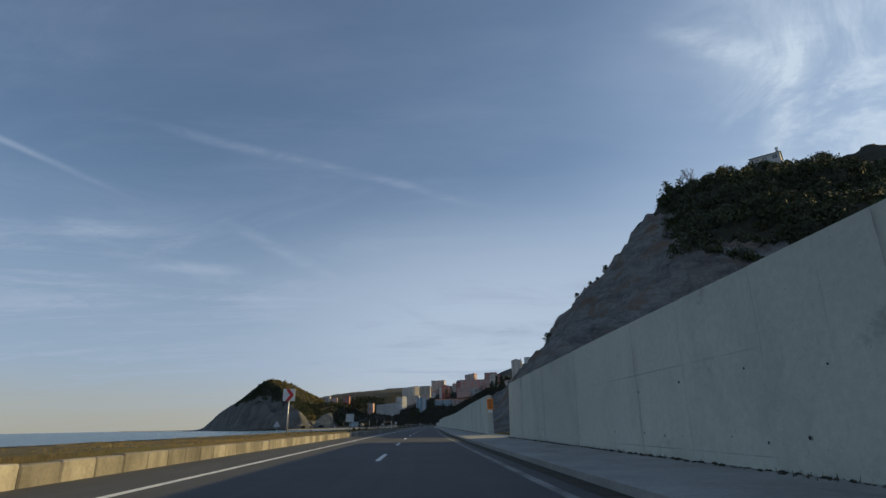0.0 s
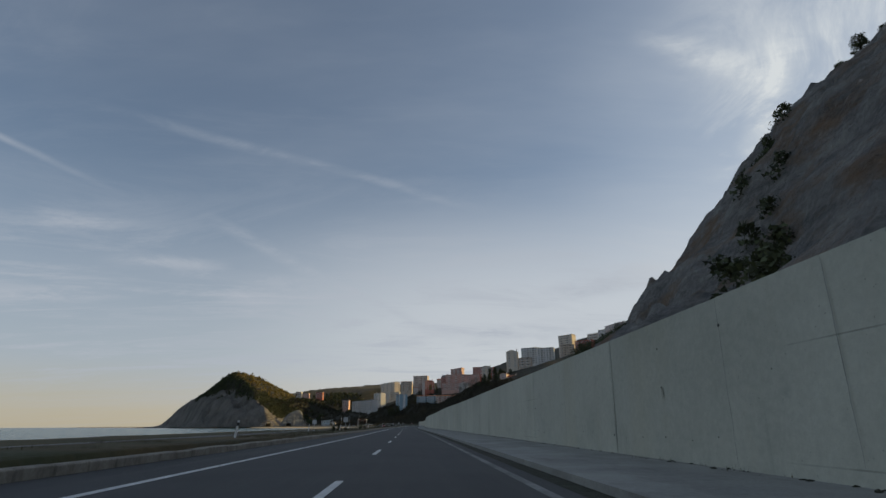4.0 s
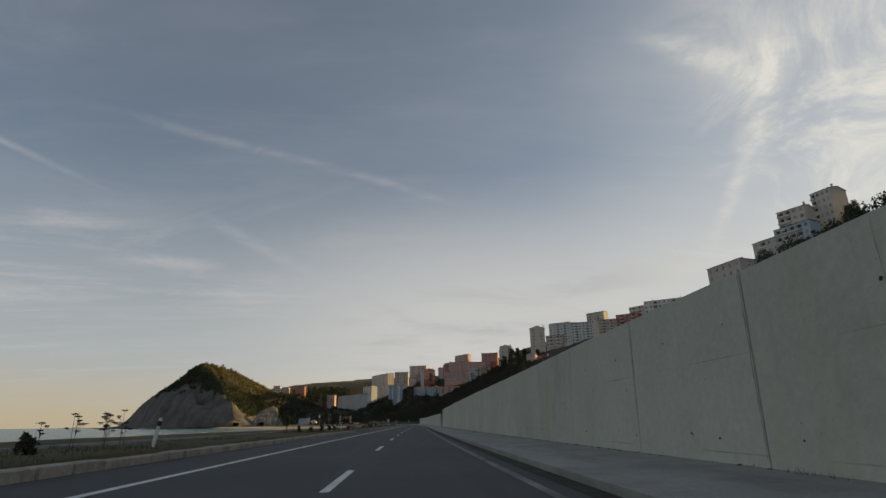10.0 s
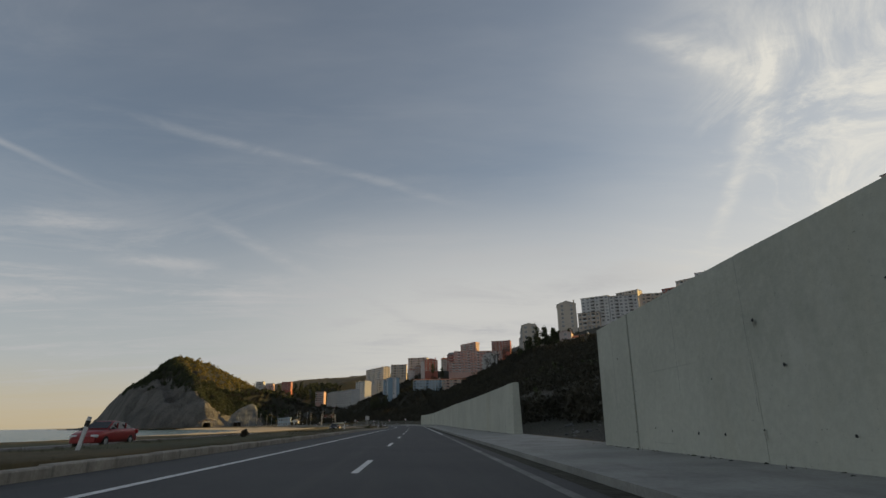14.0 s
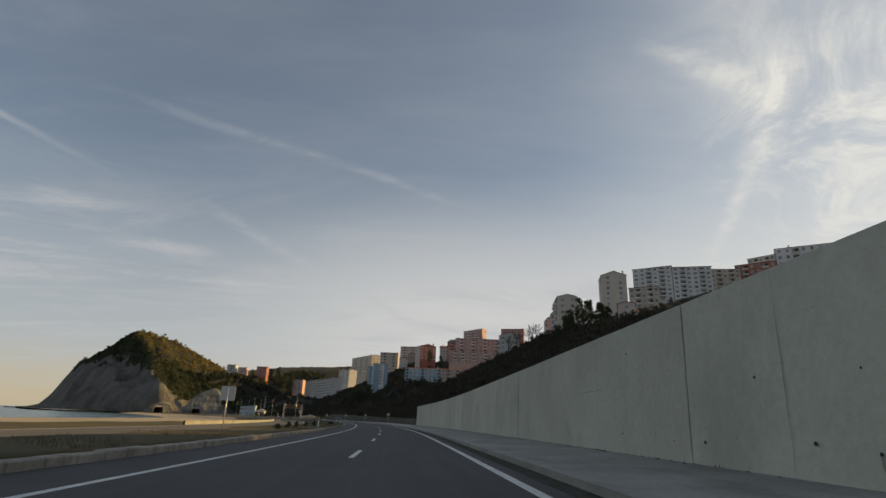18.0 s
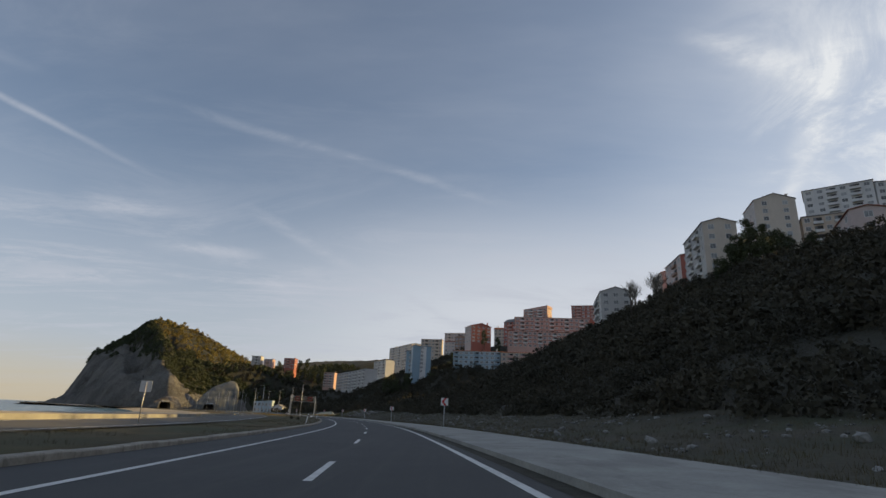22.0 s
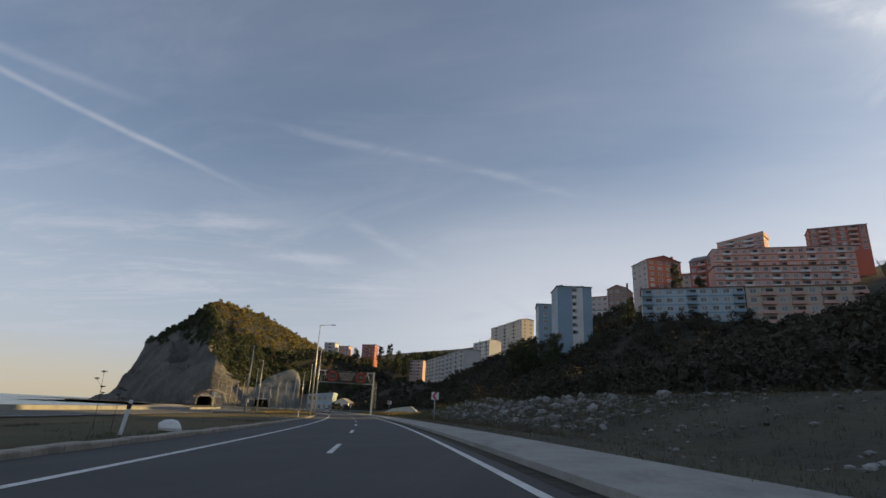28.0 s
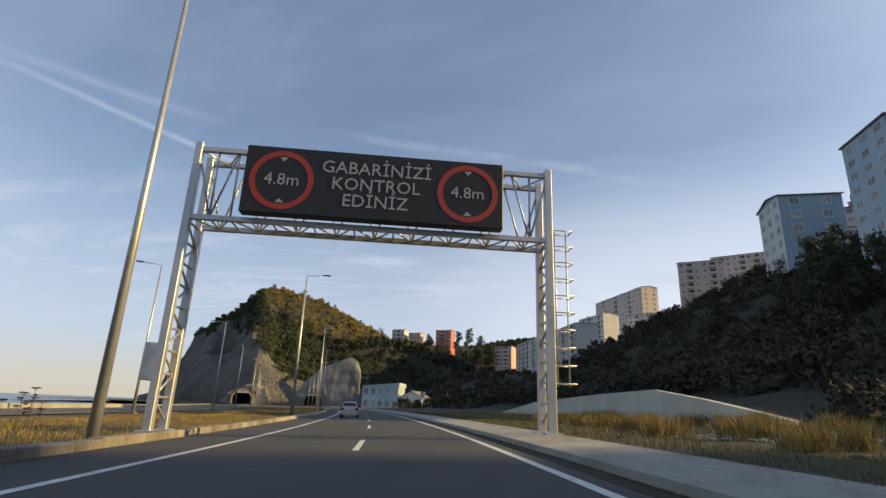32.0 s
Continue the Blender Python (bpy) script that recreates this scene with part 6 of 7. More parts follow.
# ---------------------------------------------------------------- cars
def sedan(m, paint, label, long=4.26, wide=1.68, high=1.44, group=""):
    """A four-door saloon, its nose towards +y."""
    root = empty("car", m, label, "car", group)
    hw = wide / 2
    # sections along the length: y, half width at sill, at belt, z sill, z belt, z top, half width at top
    ys = [-long / 2, -long / 2 + .12, -long * .40, -long * .30, -long * .16, 0.0, long * .10, long * .22, long * .36, long / 2 - .14, long / 2]
    belt = [.72, .95, .98, .98, .96, .95, .94, .92, .84, .72, .55]
    top = [.74, .97, 1.00, 1.00, .97, .96, .95, .94, .87, .75, .57]
    half = [.78, .95, .985, 1, 1, 1, 1, 1, .98, .92, .74]
    bm = bmesh.new()
    rows = []
    for k, yy in enumerate(ys):
        a = hw * half[k]
        pts = [(-a * .93, .24), (-a, .46), (-a * .985, belt[k] * .86), (-a * .90, belt[k]), (0, top[k]), (a * .90, belt[k]), (a * .985, belt[k] * .86), (a, .46), (a * .93, .24)]
        rows.append([bm.verts.new((px, yy, pz)) for px, pz in pts])
    for k in range(len(rows) - 1):
        for j in range(8):
            bm.faces.new((rows[k][j], rows[k][j + 1], rows[k + 1][j + 1], rows[k + 1][j])).smooth = True
        bm.faces.new((rows[k][0], rows[k + 1][0], rows[k + 1][8], rows[k][8]))
    bm.faces.new(rows[0])
    bm.faces.new(rows[-1][::-1])
    part("body", bm, paint, root)
    # cabin
    bm = bmesh.new()
    cab = [(-long * .385, .97, .70), (-long * .22, high - .06, .60), (-long * .08, high, .585), (long * .06, high - .02, .585), (long * .245, .93, .72)]
    rows = []
    for yy, zz, ww in cab:
        low = hw * .90
        rows.append([bm.verts.new(q) for q in ((-low, yy, .93), (-ww * wide * .59, yy, zz - .03), (-ww * wide * .38, yy, zz + .015), (ww * wide * .38, yy, zz + .015), (ww * wide * .59, yy, zz - .03), (low, yy, .93))])
    for k in range(len(rows) - 1):
        for j in range(5):
            f = bm.faces.new((rows[k][j], rows[k][j + 1], rows[k + 1][j + 1], rows[k + 1][j]))
            f.smooth = j in (1, 2, 3)
            if j in (0, 4):
                f.material_index = 1
    part("cabin", bm, [paint, M_CARGLASS], root, "painted roof with dark side glass")

    def pane(name, k0, k1, s0, s1):
        q = [bm2.verts.new(v) for v in (k0[0], k0[1], k1[1], k1[0])]
        bm2.faces.new(q)

    for name, a, b in (("rear_window", cab[0], cab[1]), ("windscreen", cab[4], cab[3])):
        bm2 = bmesh.new()
        s = -1 if name == "rear_window" else 1
        lo = Vector((0, a[0], a[1])).lerp(Vector((0, b[0], b[1])), 0.12)
        hi = Vector((0, a[0], a[1])).lerp(Vector((0, b[0], b[1])), 0.90)
        off = Vector((0, s * 0.02, 0.03))
        v = [bm2.verts.new(q + off) for q in (Vector((-hw * .74, lo.y, lo.z)), Vector((hw * .74, lo.y, lo.z)), Vector((hw * .62, hi.y, hi.z)), Vector((-hw * .62, hi.y, hi.z)))]
        bm2.faces.new(v)
        part(name, bm2, M_CARGLASS, root, "dark tinted glass")
    for s in (-1, 1):
        for k, yy in enumerate((-long * .18, long * .03)):
            bm2 = bmesh.new()
            box(bm2, s * hw * .86 - .03, s * hw * .86 + .03, yy - .04, yy + .04, .93, high - .12, 0, Matrix.Identity(4))
            part("pillar", bm2, paint, root)
        bm2 = bmesh.new()
        box(bm2, s * (hw + .02) - .09, s * (hw + .02) + .09, long * .17, long * .17 + .12, .93, 1.06, 0.03)
        part("wing_mirror", bm2, M_DARK, root)
        for yy in (-long * .10, long * .10):
            bm2 = bmesh.new()
            box(bm2, s * hw * 1.0 - .02, s * hw * 1.0 + .025, yy - .08, yy + .08, .80, .84, .008)
            part("door_handle", bm2, paint, root)
        bm2 = bmesh.new()
        box(bm2, s * hw * .80 - .17, s * hw * .80 + .15, -long / 2 - .03, -long / 2 + .22, .66, .93, 0.04)
        part("tail_light", bm2, M_TAIL, root, "red tail light")
        bm2 = bmesh.new()
        box(bm2, s * hw * .68 - .2, s * hw * .68 + .2, long / 2 - .16, long / 2 - .02, .52, .68, 0.04)
        part("headlight", bm2, M_HEAD, root, "clear headlight")
        for yy in (-long * .31, long * .31):
            wheel = empty("wheel", pose(s * (hw - .10), yy, .30), "", "")
            wheel.parent = root
            bm2 = bmesh.new()
            tube(bm2, (-.10, 0, 0), (.10, 0, 0), .30, None, 20)
            part("tyre", bm2, M_TYRE, wheel)
            bm2 = bmesh.new()
            tube(bm2, (s * .085, 0, 0), (s * .108, 0, 0), .19, .16, 14)
            part("rim", bm2, M_STEEL, wheel, "silver wheel rim")
    bm2 = bmesh.new()
    box(bm2, -.30, .30, -long / 2 - .02, -long / 2 + .02, .42, .55, .004)
    plate = part("number_plate", bm2, M_WHITE, root)
    for k in range(4):
        bm2 = bmesh.new()
        box(bm2, -.26 + .14 * k, -.17 + .14 * k, -long / 2 - .026, -long / 2 - .021, .45, .52)
        part("plate_bar", bm2, M_DARK, plate)
    bm2 = bmesh.new()
    box(bm2, -hw * .92, hw * .92, -long / 2 - .05, -long / 2 + .1, .26, .60, .05)
    part("rear_bumper", bm2, paint, root)
    bm2 = bmesh.new()
    box(bm2, -hw * .85, hw * .85, long / 2 - .12, long / 2 + .03, .24, .50, .05)
    part("front_bumper", bm2, paint, root)
    return root


M_TAIL = plain("tail_lens", (0.45, 0.02, 0.02), 0.25)
M_HEAD = plain("head_lens", (0.7, 0.7, 0.7), 0.15)
M_SILVER = plain("silver_car_paint", (0.52, 0.52, 0.52), 0.32, 0.35)
M_BLACK = plain("black_car_paint", (0.012, 0.013, 0.015), 0.22, 0.1)
M_CARRED = plain("red_car_paint", (0.32, 0.03, 0.03), 0.3, 0.1)
sedan(stand(983, -3.15, 0.0), M_SILVER, "silver four-door saloon with red tail lights on the dark asphalt")
sedan(stand(541, opposite(541) + 1.9, -0.1, 180), M_BLACK, "black saloon on the far carriageway")
sedan(stand(452, opposite(452) + 1.5, -0.1, 180), M_CARRED, "old red saloon on the far carriageway", 4.2, 1.62, 1.40)

# ---------------------------------------------------------------- verge: shrubs, young trees, litter, stones
SHRUB_Y = (77.6, 84.6, 95, 114, 194, 200.3, 207.3, 234.5, 240.3, 246, 250.3, 291.5, 298, 302.3, 308.9, 312.9, 347.4, 353.4, 358.3, 364.2, 369.4, 381, 404, 409.7, 415.6, 421.8, 427.3, 451, 534, 539.7, 585.6, 591, 596.3, 602.3, 612, 642, 647)
for k, sy in enumerate(SHRUB_Y):
    rng = np.random.default_rng(100 + k)
    r = rng.uniform(0.17, 0.25) if sy < 560 else rng.uniform(0.20, 0.30)
    high = rng.uniform(0.55, 0.85)
    root = empty("shrub", stand(sy, -9.8 - 0.12 * (k % 3), 0.12), "small dark shrub planted in a row along the median", "shrub", "median shrubs")
    bm = bmesh.new()
    tube(bm, (0, 0, -0.2), (0.03, 0, high * 0.8), 0.025, 0.012, 6)
    part("stem", bm, M_BARK, root)
    spots = [(rng.uniform(-.5, .5) * r, rng.uniform(-.5, .5) * r, high * q) for q in (0.35, 0.5, 0.62, 0.75, 0.88)]
    crown("foliage", rng, spots, [r * q for q in (0.75, 0.85, 0.8, 0.6, 0.4)], 90, 0.05, M_LEAF if k % 3 else M_SCRUB, root, 1.0)


def dry_umbel(m, height, seed):
    """A dead stalk that forks into flat brown seed heads."""
    rng = np.random.default_rng(seed)
    root = empty("dry_umbel_plant", m, "dead brown weed with flat seed heads on thin stalks", "plant", "dry umbel weeds")
    bm = bmesh.new()
    lean = Vector((rng.uniform(-.06, .06), rng.uniform(-.06, .06), 1.0)) * height
    tube(bm, (0, 0, -0.3), tuple(lean * 0.6), 0.012, 0.009, 5)
    tube(bm, tuple(lean * 0.6), tuple(lean * 0.97), 0.009, 0.005, 5)
    heads, wide = [tuple(lean)], [0.13]
    for q in (0.45, 0.6, 0.7, 0.8)[: int(rng.integers(2, 5))]:
        a = rng.uniform(0, 6.28)
        tip = lean * (q + rng.uniform(0.1, 0.2)) + Vector((math.cos(a), math.sin(a), 0)) * rng.uniform(0.10, 0.24)
        tube(bm, tuple(lean * q), tuple(tip), 0.006, 0.004, 4)
        heads.append(tuple(tip))
        wide.append(rng.uniform(0.07, 0.12))
    for h, w in zip(heads, wide):
        for k in range(7):
            a = k * 0.9
            tube(bm, (h[0], h[1], h[2] - 0.07), (h[0] + w * 0.8 * math.cos(a), h[1] + w * 0.8 * math.sin(a), h[2]), 0.003, 0.003, 3, 0, False)
    part("stalk", bm, M_DRYSTALK, root)
    crown("seed_head", rng, heads, wide, 60, 0.018, M_DRYSTALK, root, 0.22)
    return root


M_DRYSTALK = surface("dead_stalk", (0.030, 0.022, 0.014), (0.085, 0.062, 0.038), 2.0, 12, 0.95, 0.0)
rng = random.Random(77)
for cy, wide, number, tall in ((93.3, 1.0, 6, 1.85), (205.8, 1.9, 8, 1.62), (233.6, 0.9, 6, 1.68), (261.6, 1.2, 6, 1.35), (289.8, 1.9, 8, 1.40), (317.8, 2.4, 9, 1.58), (345.6, 2.0, 6, 1.60), (374.4, 1.2, 8, 1.60),
                               (402.8, 0.8, 4, 1.68), (431.6, 1.0, 7, 1.75), (549.5, 2.0, 6, 1.02), (848.9, 0.3, 2, 2.30), (876.2, 0.2, 1, 2.15), (901.4, 0.3, 2, 2.05), (948.4, 0.8, 5, 1.40), (940.5, 0.2, 1, 2.5)):
    for k in range(number):
        top = tall * (1.0 if k == 0 else rng.uniform(0.68, 1.0))
        dry_umbel(stand(cy + rng.uniform(-wide, wide), rng.uniform(-11.4, -10.2) if cy != 940.5 else -14.7, 0.25), top - 0.25, 400 + int(cy) + 31 * k)

# concrete drain chutes across the verge
for cy in (544.2, 597.3, 879.2):
    root = empty("drain_chute", stand(cy, -8.6, 0.22), "pale concrete drain chute running back from the kerb", "drain", "drain chutes")
    bm = bmesh.new()
    box(bm, -0.85, 0.85, -0.26, 0.26, -0.2, 0.10, 0.01)
    part("channel", bm, M_PAVE, root)
    for e in (-0.29, 0.23):
        bm = bmesh.new()
        box(bm, -0.85, 0.85, e, e + 0.06, -0.2, 0.17, 0.01)
        part("side", bm, M_PAVE, root)
for k, (sy, sd, r) in enumerate(((764, -11.9, 0.34), (773.5, -13.6, 0.40), (782, -14.1, 0.30), (789.5, -14.4, 0.36))):
    rng = np.random.default_rng(140 + k)
    root = empty("shrub", stand(sy, sd, -0.05), "dark reddish rounded shrub on the grass median", "shrub", "median shrubs")
    bm = bmesh.new()
    tube(bm, (0, 0, -0.2), (0.05, 0, r * 0.9), 0.05, 0.03, 6)
    part("stem", bm, M_BARK, root)
    crown("foliage", rng, [(rng.uniform(-.2, .2) * r, rng.uniform(-.2, .2) * r, r * rng.uniform(.7, 1.5)) for _ in range(5)], [r * rng.uniform(.5, .75) for _ in range(5)], 80, 0.09, M_SCRUB, root, 0.95)
leafy_tree(stand(48.6, -9.6, 0.3), 1.75, 0.42, 70, "young round-headed tree with yellow-brown leaves on the verge", M_LEAF_DRY_LIT, 0.9, "young trees", 0.02)
leafy_tree(stand(105.6, -9.9, 0.2), 1.75, 0.42, 71, "dark round-headed young tree tied to a leaning stake", M_LEAF, 0.8, "young trees", 0.05)
stake = empty("tree_stake", stand(105.4, -9.6, 0.2) @ pose(0, 0, 0, 0, 14, 0), "dark wooden stake leaning beside the young tree", "stake")
bm = bmesh.new()
tube(bm, (0, 0, -0.3), (0, 0, 1.75), 0.035, 0.03, 7)
part("pole", bm, M_BARK, stake)

litter = empty("plastic_sack", stand(849.5, -8.3, 0.28), "white plastic sack lying on the verge", "sack")
bm = bmesh.new()
bmesh.ops.create_icosphere(bm, subdivisions=2, radius=0.42)
for v in bm.verts:
    n = noise.noise(v.co * 3.0)
    v.co = Vector((v.co.x * 1.15, v.co.y * 0.8, max(-0.12, v.co.z * 0.75))) * (1 + 0.28 * n)
part("bag", bm, M_WHITE, litter)


def stone_shape(seed, name="stone"):
    rng = random.Random(seed)
    bm = bmesh.new()
    bmesh.ops.create_icosphere(bm, subdivisions=1, radius=0.5)
    for v in bm.verts:
        v.co = Vector((v.co.x * 1.25, v.co.y, v.co.z * 0.7)) * rng.uniform(0.72, 1.2)
    me = bpy.data.meshes.new(name)
    bm.to_mesh(me)
    bm.free()
    me.materials.append(M_STONE)
    return me


SHAPES = [stone_shape(k) for k in range(7)]
rng = random.Random(5)
for k in range(120):
    sy = rng.uniform(664, 925)
    sd = 10.0 + rng.random() ** 1.3 * 13
    p = spot(sy, sd, 0, True)
    s = 0.20 + 0.45 * rng.random() ** 2
    ob = new("boulder", SHAPES[k % 7])
    ob.matrix_basis = pose(p.x, p.y, hill_z(sd, sy) + 0.12 * s, rng.uniform(0, 40), rng.uniform(0, 40), rng.uniform(0, 360)) @ Matrix.Scale(s, 4)
    tagged(ob, "pale broken rock lying on the rubble bank", "stone", "rubble boulders")


for k in range(150):
    sy = rng.uniform(858, 912)
    sd = rng.uniform(10.5, 19.5)
    p = spot(sy, sd, 0, True)
    s = 0.35 + 0.6 * rng.random() ** 1.5
    ob = new("boulder", SHAPES[(k * 3) % 7])
    ob.matrix_basis = pose(p.x, p.y, hill_z(sd, sy) + 0.16 * s, rng.uniform(0, 50), rng.uniform(0, 50), rng.uniform(0, 360)) @ Matrix.Scale(s, 4)
    tagged(ob, "large angular grey rock on the rubble mound", "stone", "mound boulders")


def scatter_stones(name, number, seed, pick, smin, smax, label, material=None):
    rng = np.random.default_rng(seed)
    base = bmesh.new()
    bmesh.ops.create_icosphere(base, subdivisions=1, radius=0.5)
    bv = np.array([v.co for v in base.verts])
    bf = np.array([[v.index for v in f.verts] for f in base.faces])
    base.free()
    vs, fs = [], []
    pr = random.Random(seed)
    for k in range(number):
        p = pick(pr)
        s = smin + (smax - smin) * pr.random() ** 2.2
        a = pr.uniform(0, 6.28)
        v = bv * rng.uniform(0.7, 1.25, (len(bv), 1)) * np.array((1.2, 1.0, 0.65)) * s
        c, q = math.cos(a), math.sin(a)
        v = v @ np.array(((c, q, 0), (-q, c, 0), (0, 0, 1))) + np.array(tuple(p))
        vs.append(v)
        fs.append(bf + k * len(bv))
    me = mesh_of(name, np.concatenate(vs).tolist(), np.concatenate(fs).tolist(), material or M_STONE)
    return tagged(new(name, me), label, "rubble", kind="stuff")


def on_bank(y0, y1, d0, d1, height=hill_z):
    def pick(r):
        sy, sd = r.uniform(y0, y1), d0 + (d1 - d0) * r.random() ** 1.2
        p = spot(sy, sd, 0, True)
        p.z = height(sd, sy) + 0.03
        return p
    return pick


def patchy(pick):
    """Keeps to uneven patches of the ground."""
    def one(r):
        for _ in range(30):
            p = pick(r)
            if lumps(p.x, p.y, 6.0, 4.0) > 0.12:
                return p
        return p
    return one


scatter_stones("rubble", 1500, 44, on_bank(690, 925, 7.6, 20), 0.05, 0.30, "pale stones and litter strewn among the weeds")
scatter_stones("rubble", 3200, 8, patchy(on_bank(655, 925, 8.2, 25)), 0.06, 0.34, "broken grey stones strewn over the bank")
def outcrop(y0, d0, along, up):
    def pick(r):
        u = r.gauss(0, 0.5)
        sy, sd = y0 + along * u, d0 + up * r.gauss(0, 0.5) + 0.4 * u
        p = spot(sy, sd, 0, True)
        p.z = hill_z(sd, sy) + 0.15
        return p
    return pick


scatter_stones("rock_outcrop", 130, 51, outcrop(776, 27, 6.0, 3.0), 0.3, 1.5, "pale broken rock showing through the scrub")
scatter_stones("rock_outcrop", 90, 52, outcrop(751, 26, 4.0, 2.2), 0.3, 1.2, "pale broken rock showing through the scrub")
scatter_stones("rubble", 3400, 18, on_bank(852, 912, 10, 21), 0.06, 0.42, "heaped broken grey rock on the mound")
scatter_stones("rubble", 560, 9, on_bank(38, 57, 7.5, 14, dump_z), 0.04, 0.26, "broken stones at the foot of the cliff")
scatter_stones("rubble", 260, 45, on_bank(436, 456, 7.6, 30), 0.05, 0.40, "stones and litter on the slope between the walls")
scatter_stones("rubble", 500, 10, on_bank(925, 1000, 8, 20), 0.05, 0.22, "small stones in the dry grass")
scatter_stones("rubble", 700, 19, patchy(on_bank(926, 952, 9.5, 20)), 0.08, 0.45, "grey rocks lying in the sunlit grass")


def tufted(pick):
    """Keeps to small dense clumps."""
    def one(r):
        for _ in range(60):
            p = pick(r)
            if lumps(p.x, p.y, 1.6, 9.0) > 0.34 and lumps(p.x, p.y, 7.0, 2.0) > -0.1:
                return p
        return p
    return one


def grass(name, number, seed, pick, tall, material, label):
    """Dry grass as many thin blades in tufts."""
    pr = random.Random(seed)
    n = number
    rng = np.random.default_rng(seed)
    c = np.array([tuple(pick(pr)) for _ in range(n)])
    c = np.repeat(c, 6, axis=0)
    m = len(c)
    c[:, :2] += rng.normal(size=(m, 2)) * 0.12
    h = tall * (0.4 + 0.9 * rng.random(m))
    lean = rng.normal(size=(m, 2)) * 0.28 * h[:, None]
    ang = rng.random(m) * 6.28
    wv = np.stack([np.cos(ang), np.sin(ang), np.zeros(m)], 1) * (0.0045 + 0.009 * tall)
    tip = c + np.concatenate([lean, h[:, None]], 1)
    v = np.empty((m, 3, 3))
    v[:, 0], v[:, 1], v[:, 2] = c - wv * 1.3, c + wv * 1.3, tip
    return tagged(new(name, blades_mesh(name, v.reshape(-1, 3), material)), label, "grass", kind="stuff")


# dry straw whose gold also carries the sunlight of the lit stretches
M_STRAW = surface("sunlit_straw_grass", (0.14, 0.10, 0.032), (0.36, 0.27, 0.085), 0.5, 3, 0.9, 0.0, vary=0.55, island=True)
M_OLIVE = surface("olive_grass", (0.06, 0.065, 0.022), (0.15, 0.14, 0.05), 0.3, 3, 0.9, 0.0, vary=0.4, island=True)
M_GREENGRASS = surface("dull_grass", (0.045, 0.042, 0.02), (0.12, 0.10, 0.05), 0.3, 3, 0.9, 0.0, vary=0.4, island=True)


def on_verge(y0, y1, d0, d1):
    def pick(r):
        sy, sd = r.uniform(y0, y1), r.uniform(d0, d1)
        p = spot(sy, sd, 0, True)
        p.z = ground_z(sd, sy) + bank(sy) * max(-9.0, sd) - 0.02
        return p
    return pick


grass("dry_grass", 4500, 21, tufted(on_bank(938, 975, 9.5, 24)), 0.62, M_STRAW, "tall sunlit dry grass beside the pavement")
grass("dry_grass", 6000, 30, on_bank(926, 1010, 7.6, 24), 0.13, M_OLIVE, "short olive grass behind the pavement")
grass("dry_grass", 5000, 31, patchy(on_bank(926, 1010, 7.5, 24)), 0.22, M_STRAW, "short sunlit dry grass behind the pavement")
def beside_pavement(y0, y1):
    def pick(r):
        sy = r.uniform(y0, y1)
        e = pave_edge(sy)
        return spot(sy, e + 0.05 + (7.5 - e) * r.random(), 0.19)
    return pick


grass("dry_grass", 3500, 32, beside_pavement(652, 935), 0.11, M_GREENGRASS, "short dull grass along the back of the pavement")
grass("dry_grass", 3500, 34, beside_pavement(930, 1010), 0.14, M_OLIVE, "short olive grass along the back of the pavement")
scatter_stones("rubble", 900, 43, beside_pavement(700, 940), 0.03, 0.16, "small stones strewn along the back of the pavement")
grass("dry_grass", 15000, 22, on_bank(655, 940, 7.5, 26), 0.22, M_GREENGRASS, "sparse green grass between the stones")
grass("dry_grass", 6000, 23, on_verge(-10, 90, -14.5, -7.7), 0.08, M_STRAW, "low dry grass on the median")
grass("dry_grass", 6000, 24, patchy(on_verge(60, 600, -13.5, -7.7)), 0.15, M_GREENGRASS, "low dull grass on the median")
grass("dry_grass", 4500, 25, patchy(on_verge(600, 940, -17, -7.7)), 0.15, M_GREENGRASS, "short dull grass on the median")
# straw laid here so its gold stands for sunlit median grass
grass("dry_grass", 12000, 27, on_verge(930, 1040, -20, -7.7), 0.17, M_STRAW, "dry median grass near the gantry with sunlight painted gold into it")
grass("dry_grass", 5200, 46, on_bank(850, 915, 8.0, 24), 0.30, M_GREENGRASS, "dull weeds growing between the rocks of the mound")
grass("dry_grass", 3600, 28, on_bank(893, 940, 8.5, 26), 0.34, M_OLIVE, "olive green grass covering the rubble mound")



def wall_foot(r):
    sy = r.choice((r.uniform(-20, 38), r.uniform(53, 439), r.uniform(53, 439), r.uniform(458, 647)))
    return spot(sy, wall_d(sy) - 0.03 - 0.22 * r.random() ** 2, 0.235)


scatter_stones("debris", 3600, 41, wall_foot, 0.02, 0.13, "dark dirt and small stones along the foot of the wall", M_SOIL)
grass("wall_foot_weeds", 500, 42, wall_foot, 0.10, M_GREENGRASS, "small dull weeds along the foot of the wall")
grass("dry_grass", 2600, 29, on_bank(38.9, 52.4, 7.0, 10.2, dump_z), 0.12, M_STRAW, "dry grass on the rubble between the walls")

# low concrete wall bent over the verge
lv, lf = [], []
for k in range(25):
    t = k / 24
    sy, sd = 954 + 46 * t, 17.0 + 0.8 * math.sin(t * 3.1)
    hh = float(np.interp(sy, (954, 957, 960.5, 965.5, 974, 989, 1000), (1.1, 1.6, 2.15, 2.8, 2.72, 2.2, 0.9)))
    p, q = spot(sy, sd, 0, True), spot(sy, sd + 0.45, 0, True)
    lv += [(p.x, p.y, -0.3), (p.x, p.y, hh), (q.x, q.y, hh), (q.x, q.y, -0.3)]
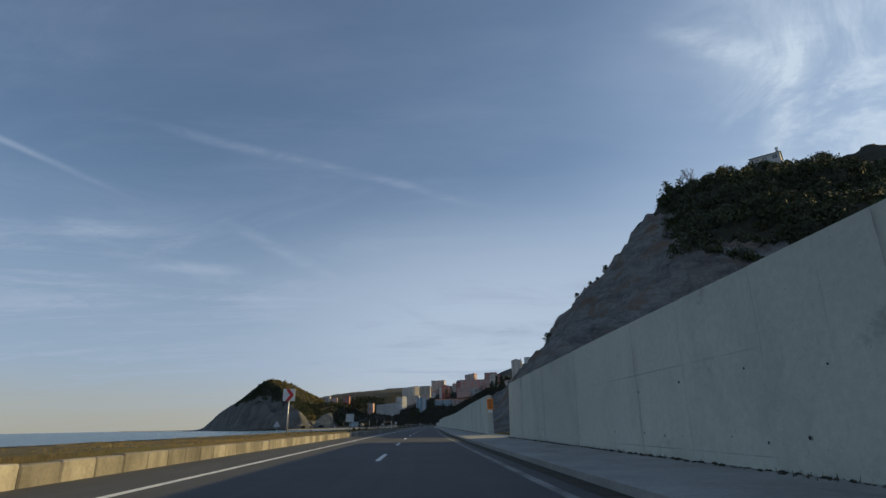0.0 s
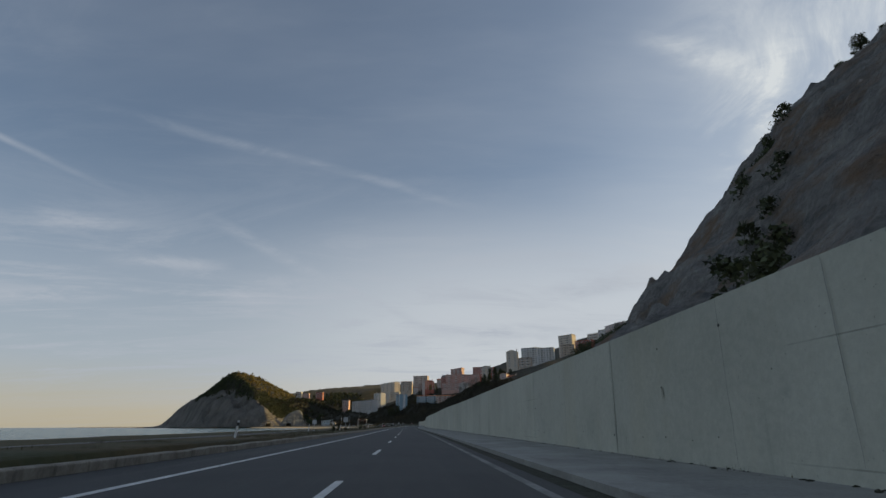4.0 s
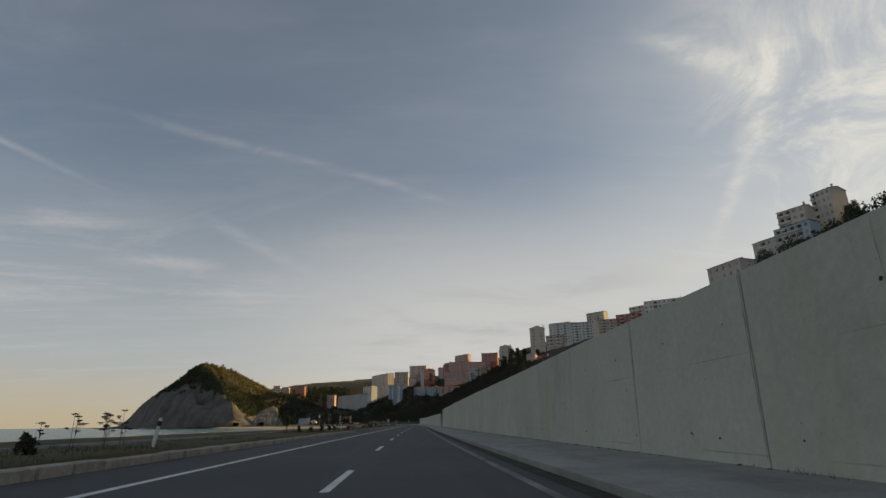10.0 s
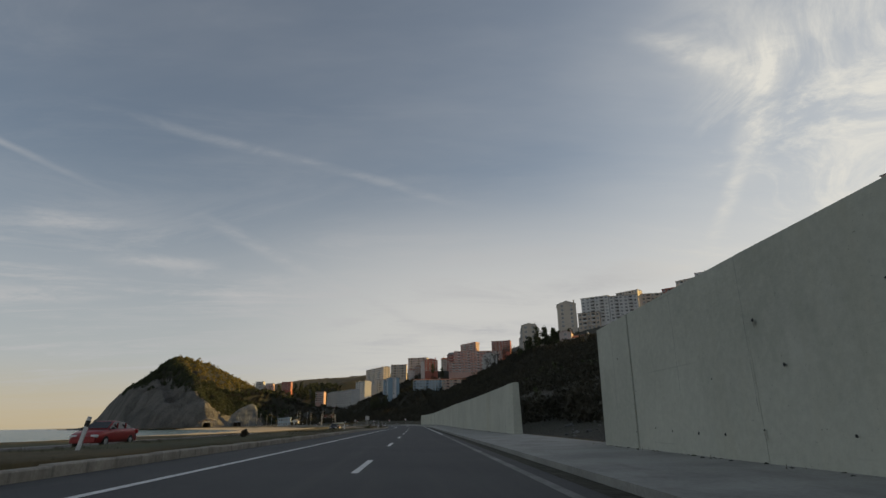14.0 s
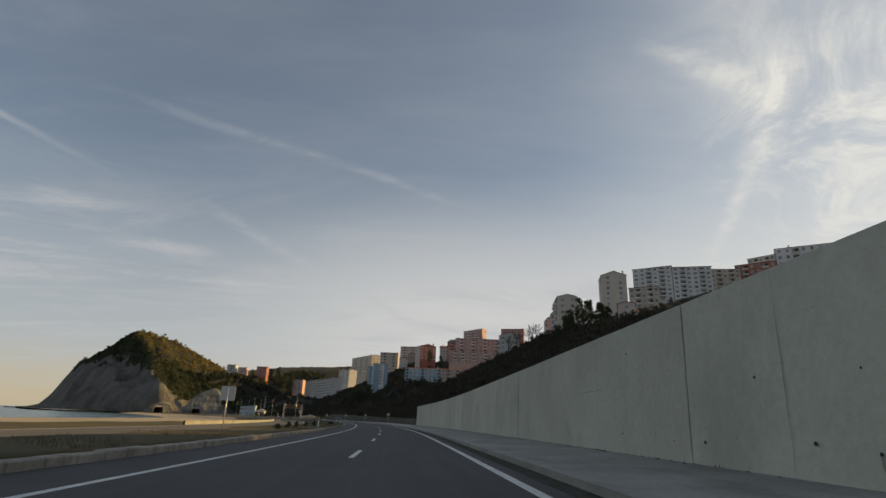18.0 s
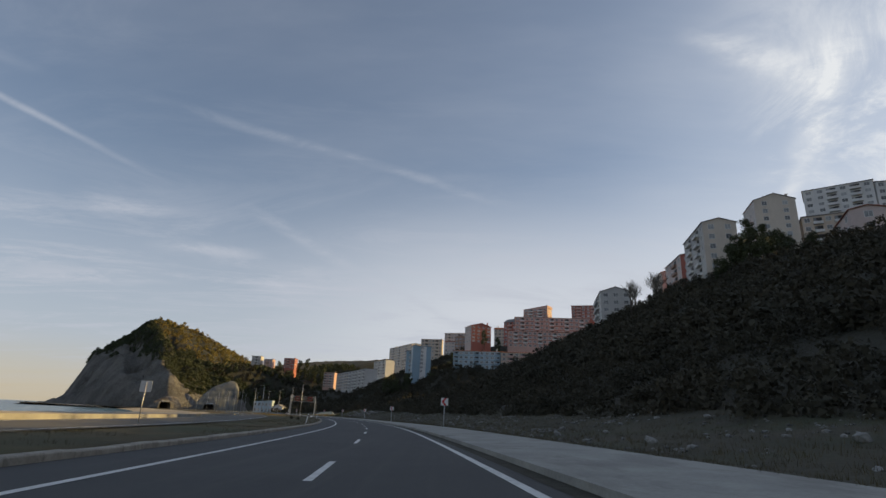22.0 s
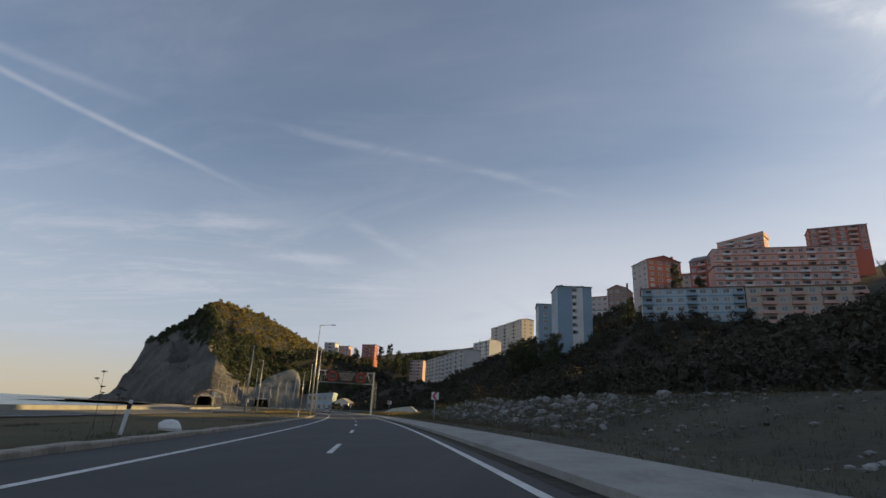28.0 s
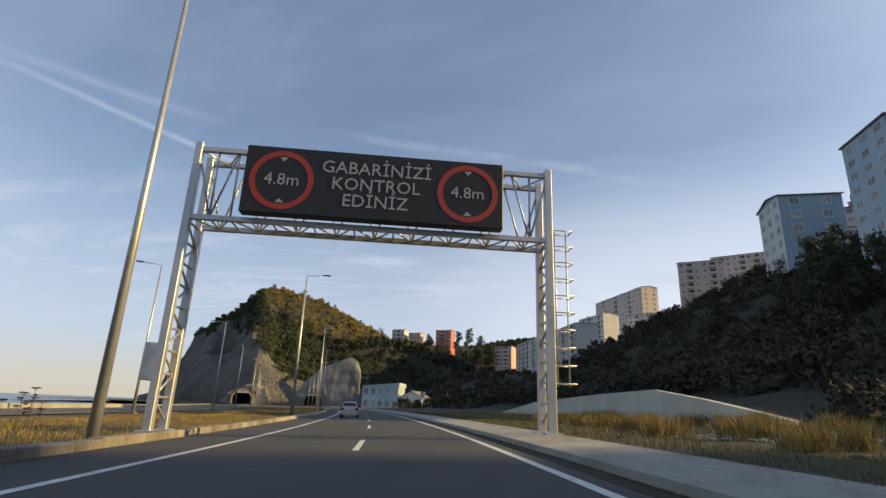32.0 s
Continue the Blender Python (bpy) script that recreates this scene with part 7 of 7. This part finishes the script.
for k in range(24):
    a, b = 4 * k, 4 * k + 4
    lf += [(a, a + 1, b + 1, b), (a + 1, a + 2, b + 2, b + 1), (a + 2, a + 3, b + 3, b + 2)]
lf += [(0, 3, 2, 1), (96, 97, 98, 99)]
tagged(new("wall_low", mesh_of("wall_low", lv, lf, M_CONCRETE)), "low pale concrete wall with a humped top behind the grass", "wall", kind="structure")

# ---------------------------------------------------------------- kerb stones along the median
kerb = empty("kerb_median", Matrix.Identity(4), "pale concrete kerb stones edging the median", "kerb", kind="structure")


def kerb_mesh(ln, high):
    bm = bmesh.new()
    box(bm, -0.20, 0.20, 0.012, ln - 0.012, -0.25, high, 0.035)
    me = bpy.data.meshes.new("kerb_stone")
    bm.to_mesh(me)
    bm.free()
    me.materials.append(M_KERB)
    return me


KERB, KERB_LOW, KERB_FLAT = kerb_mesh(1.2, 0.42), kerb_mesh(1.2, 0.23), kerb_mesh(1.2, 0.17)
s = float(np.interp(-30, STATIONS, ARC))
rng = random.Random(3)
count = 0
rest = []
while s < ARC[-1] - 4:
    sy = y_at(s)
    near = sy < 130 or 370 < sy < 400 or 600 < sy < 640 or 890 < sy < 970
    m = stand(sy, -7.55, rng.uniform(-0.02, 0.02), rng.uniform(-0.5, 0.5))
    if near and count < 300:
        share("kerb_stone", KERB_FLAT if 640 < sy < 925 else KERB_LOW if sy > 118 else KERB, kerb, m)
        count += 1
    else:
        rest.append((m, sy))
    s += 1.2
base = np.array([v.co for v in KERB.vertices])
low_base = np.array([v.co for v in KERB_LOW.vertices])
flat_base = np.array([v.co for v in KERB_FLAT.vertices])
face = [list(p.vertices) for p in KERB.polygons]
vv, ff = [], []
for k, (m, sy) in enumerate(rest):
    vv += [tuple(m @ Vector(c)) for c in (flat_base if 640 < sy < 925 else low_base if sy > 118 else base)]
    ff += [[i + k * len(base) for i in f] for f in face]
ob = new("kerb_stones", mesh_of("kerb_stones", vv, ff, M_KERB))
ob.parent = kerb
tagged(ob, kind="stuff")

# plugged tie holes of the wall formwork, some with a dark run below
M_HOLE = plain("dark_hole", (0.035, 0.035, 0.033), 0.9)
M_RUN = surface("rusty_run", (0.25, 0.245, 0.20), (0.40, 0.395, 0.33), 1.5, 10, 0.9, 0.0)
rng = random.Random(12)
hv, hf, rv, rf = [], [], [], []


def on_wall(y, z, out):
    return tuple(spot(y, wall_d(y) + 0.10 * (z + 0.4) / (wall_top(y) + 0.4) - out, z))


for y0, y1 in ((-20, 38), (53, 437), (458, 646)):
    for row, step in ((0.78, 1.15), (1.95, 2.3), (3.0, 3.4)):
        y = y0
        while y < y1 - 2:
            y += step * rng.uniform(0.8, 1.2)
            if rng.random() < 0.35:
                continue
            z = row + rng.uniform(-0.08, 0.08)
            r = rng.choice((0.016, 0.022, 0.03, 0.038))
            a = len(hv)
            hv += [on_wall(y + r * math.cos(k * 0.8976) * rng.uniform(0.8, 1.5), z + r * math.sin(k * 0.8976), 0.030) for k in range(7)]
            hf.append(tuple(range(a, a + 7)))
            if rng.random() < 0.14:
                long, a = rng.uniform(0.08, 0.35), len(rv)
                for q, wd in ((0, 0.9), (0.3, 1.1), (0.7, 0.7), (1, 0.15)):
                    for sg in (-1, 1):
                        rv.append(on_wall(y + sg * r * wd * rng.uniform(0.7, 1.3), z - long * q, 0.027))
                rf += [(a + 2 * k, a + 2 * k + 1, a + 2 * k + 3, a + 2 * k + 2) for k in range(3)]
tagged(new("tie_holes", mesh_of("tie_holes", hv, hf, M_HOLE)), "small dark tie holes in the concrete wall", "tie hole", kind="stuff")
tagged(new("wall_stains", mesh_of("wall_stains", rv, rf, M_RUN)), "dull runs below the tie holes of the wall", "stain", kind="stuff")
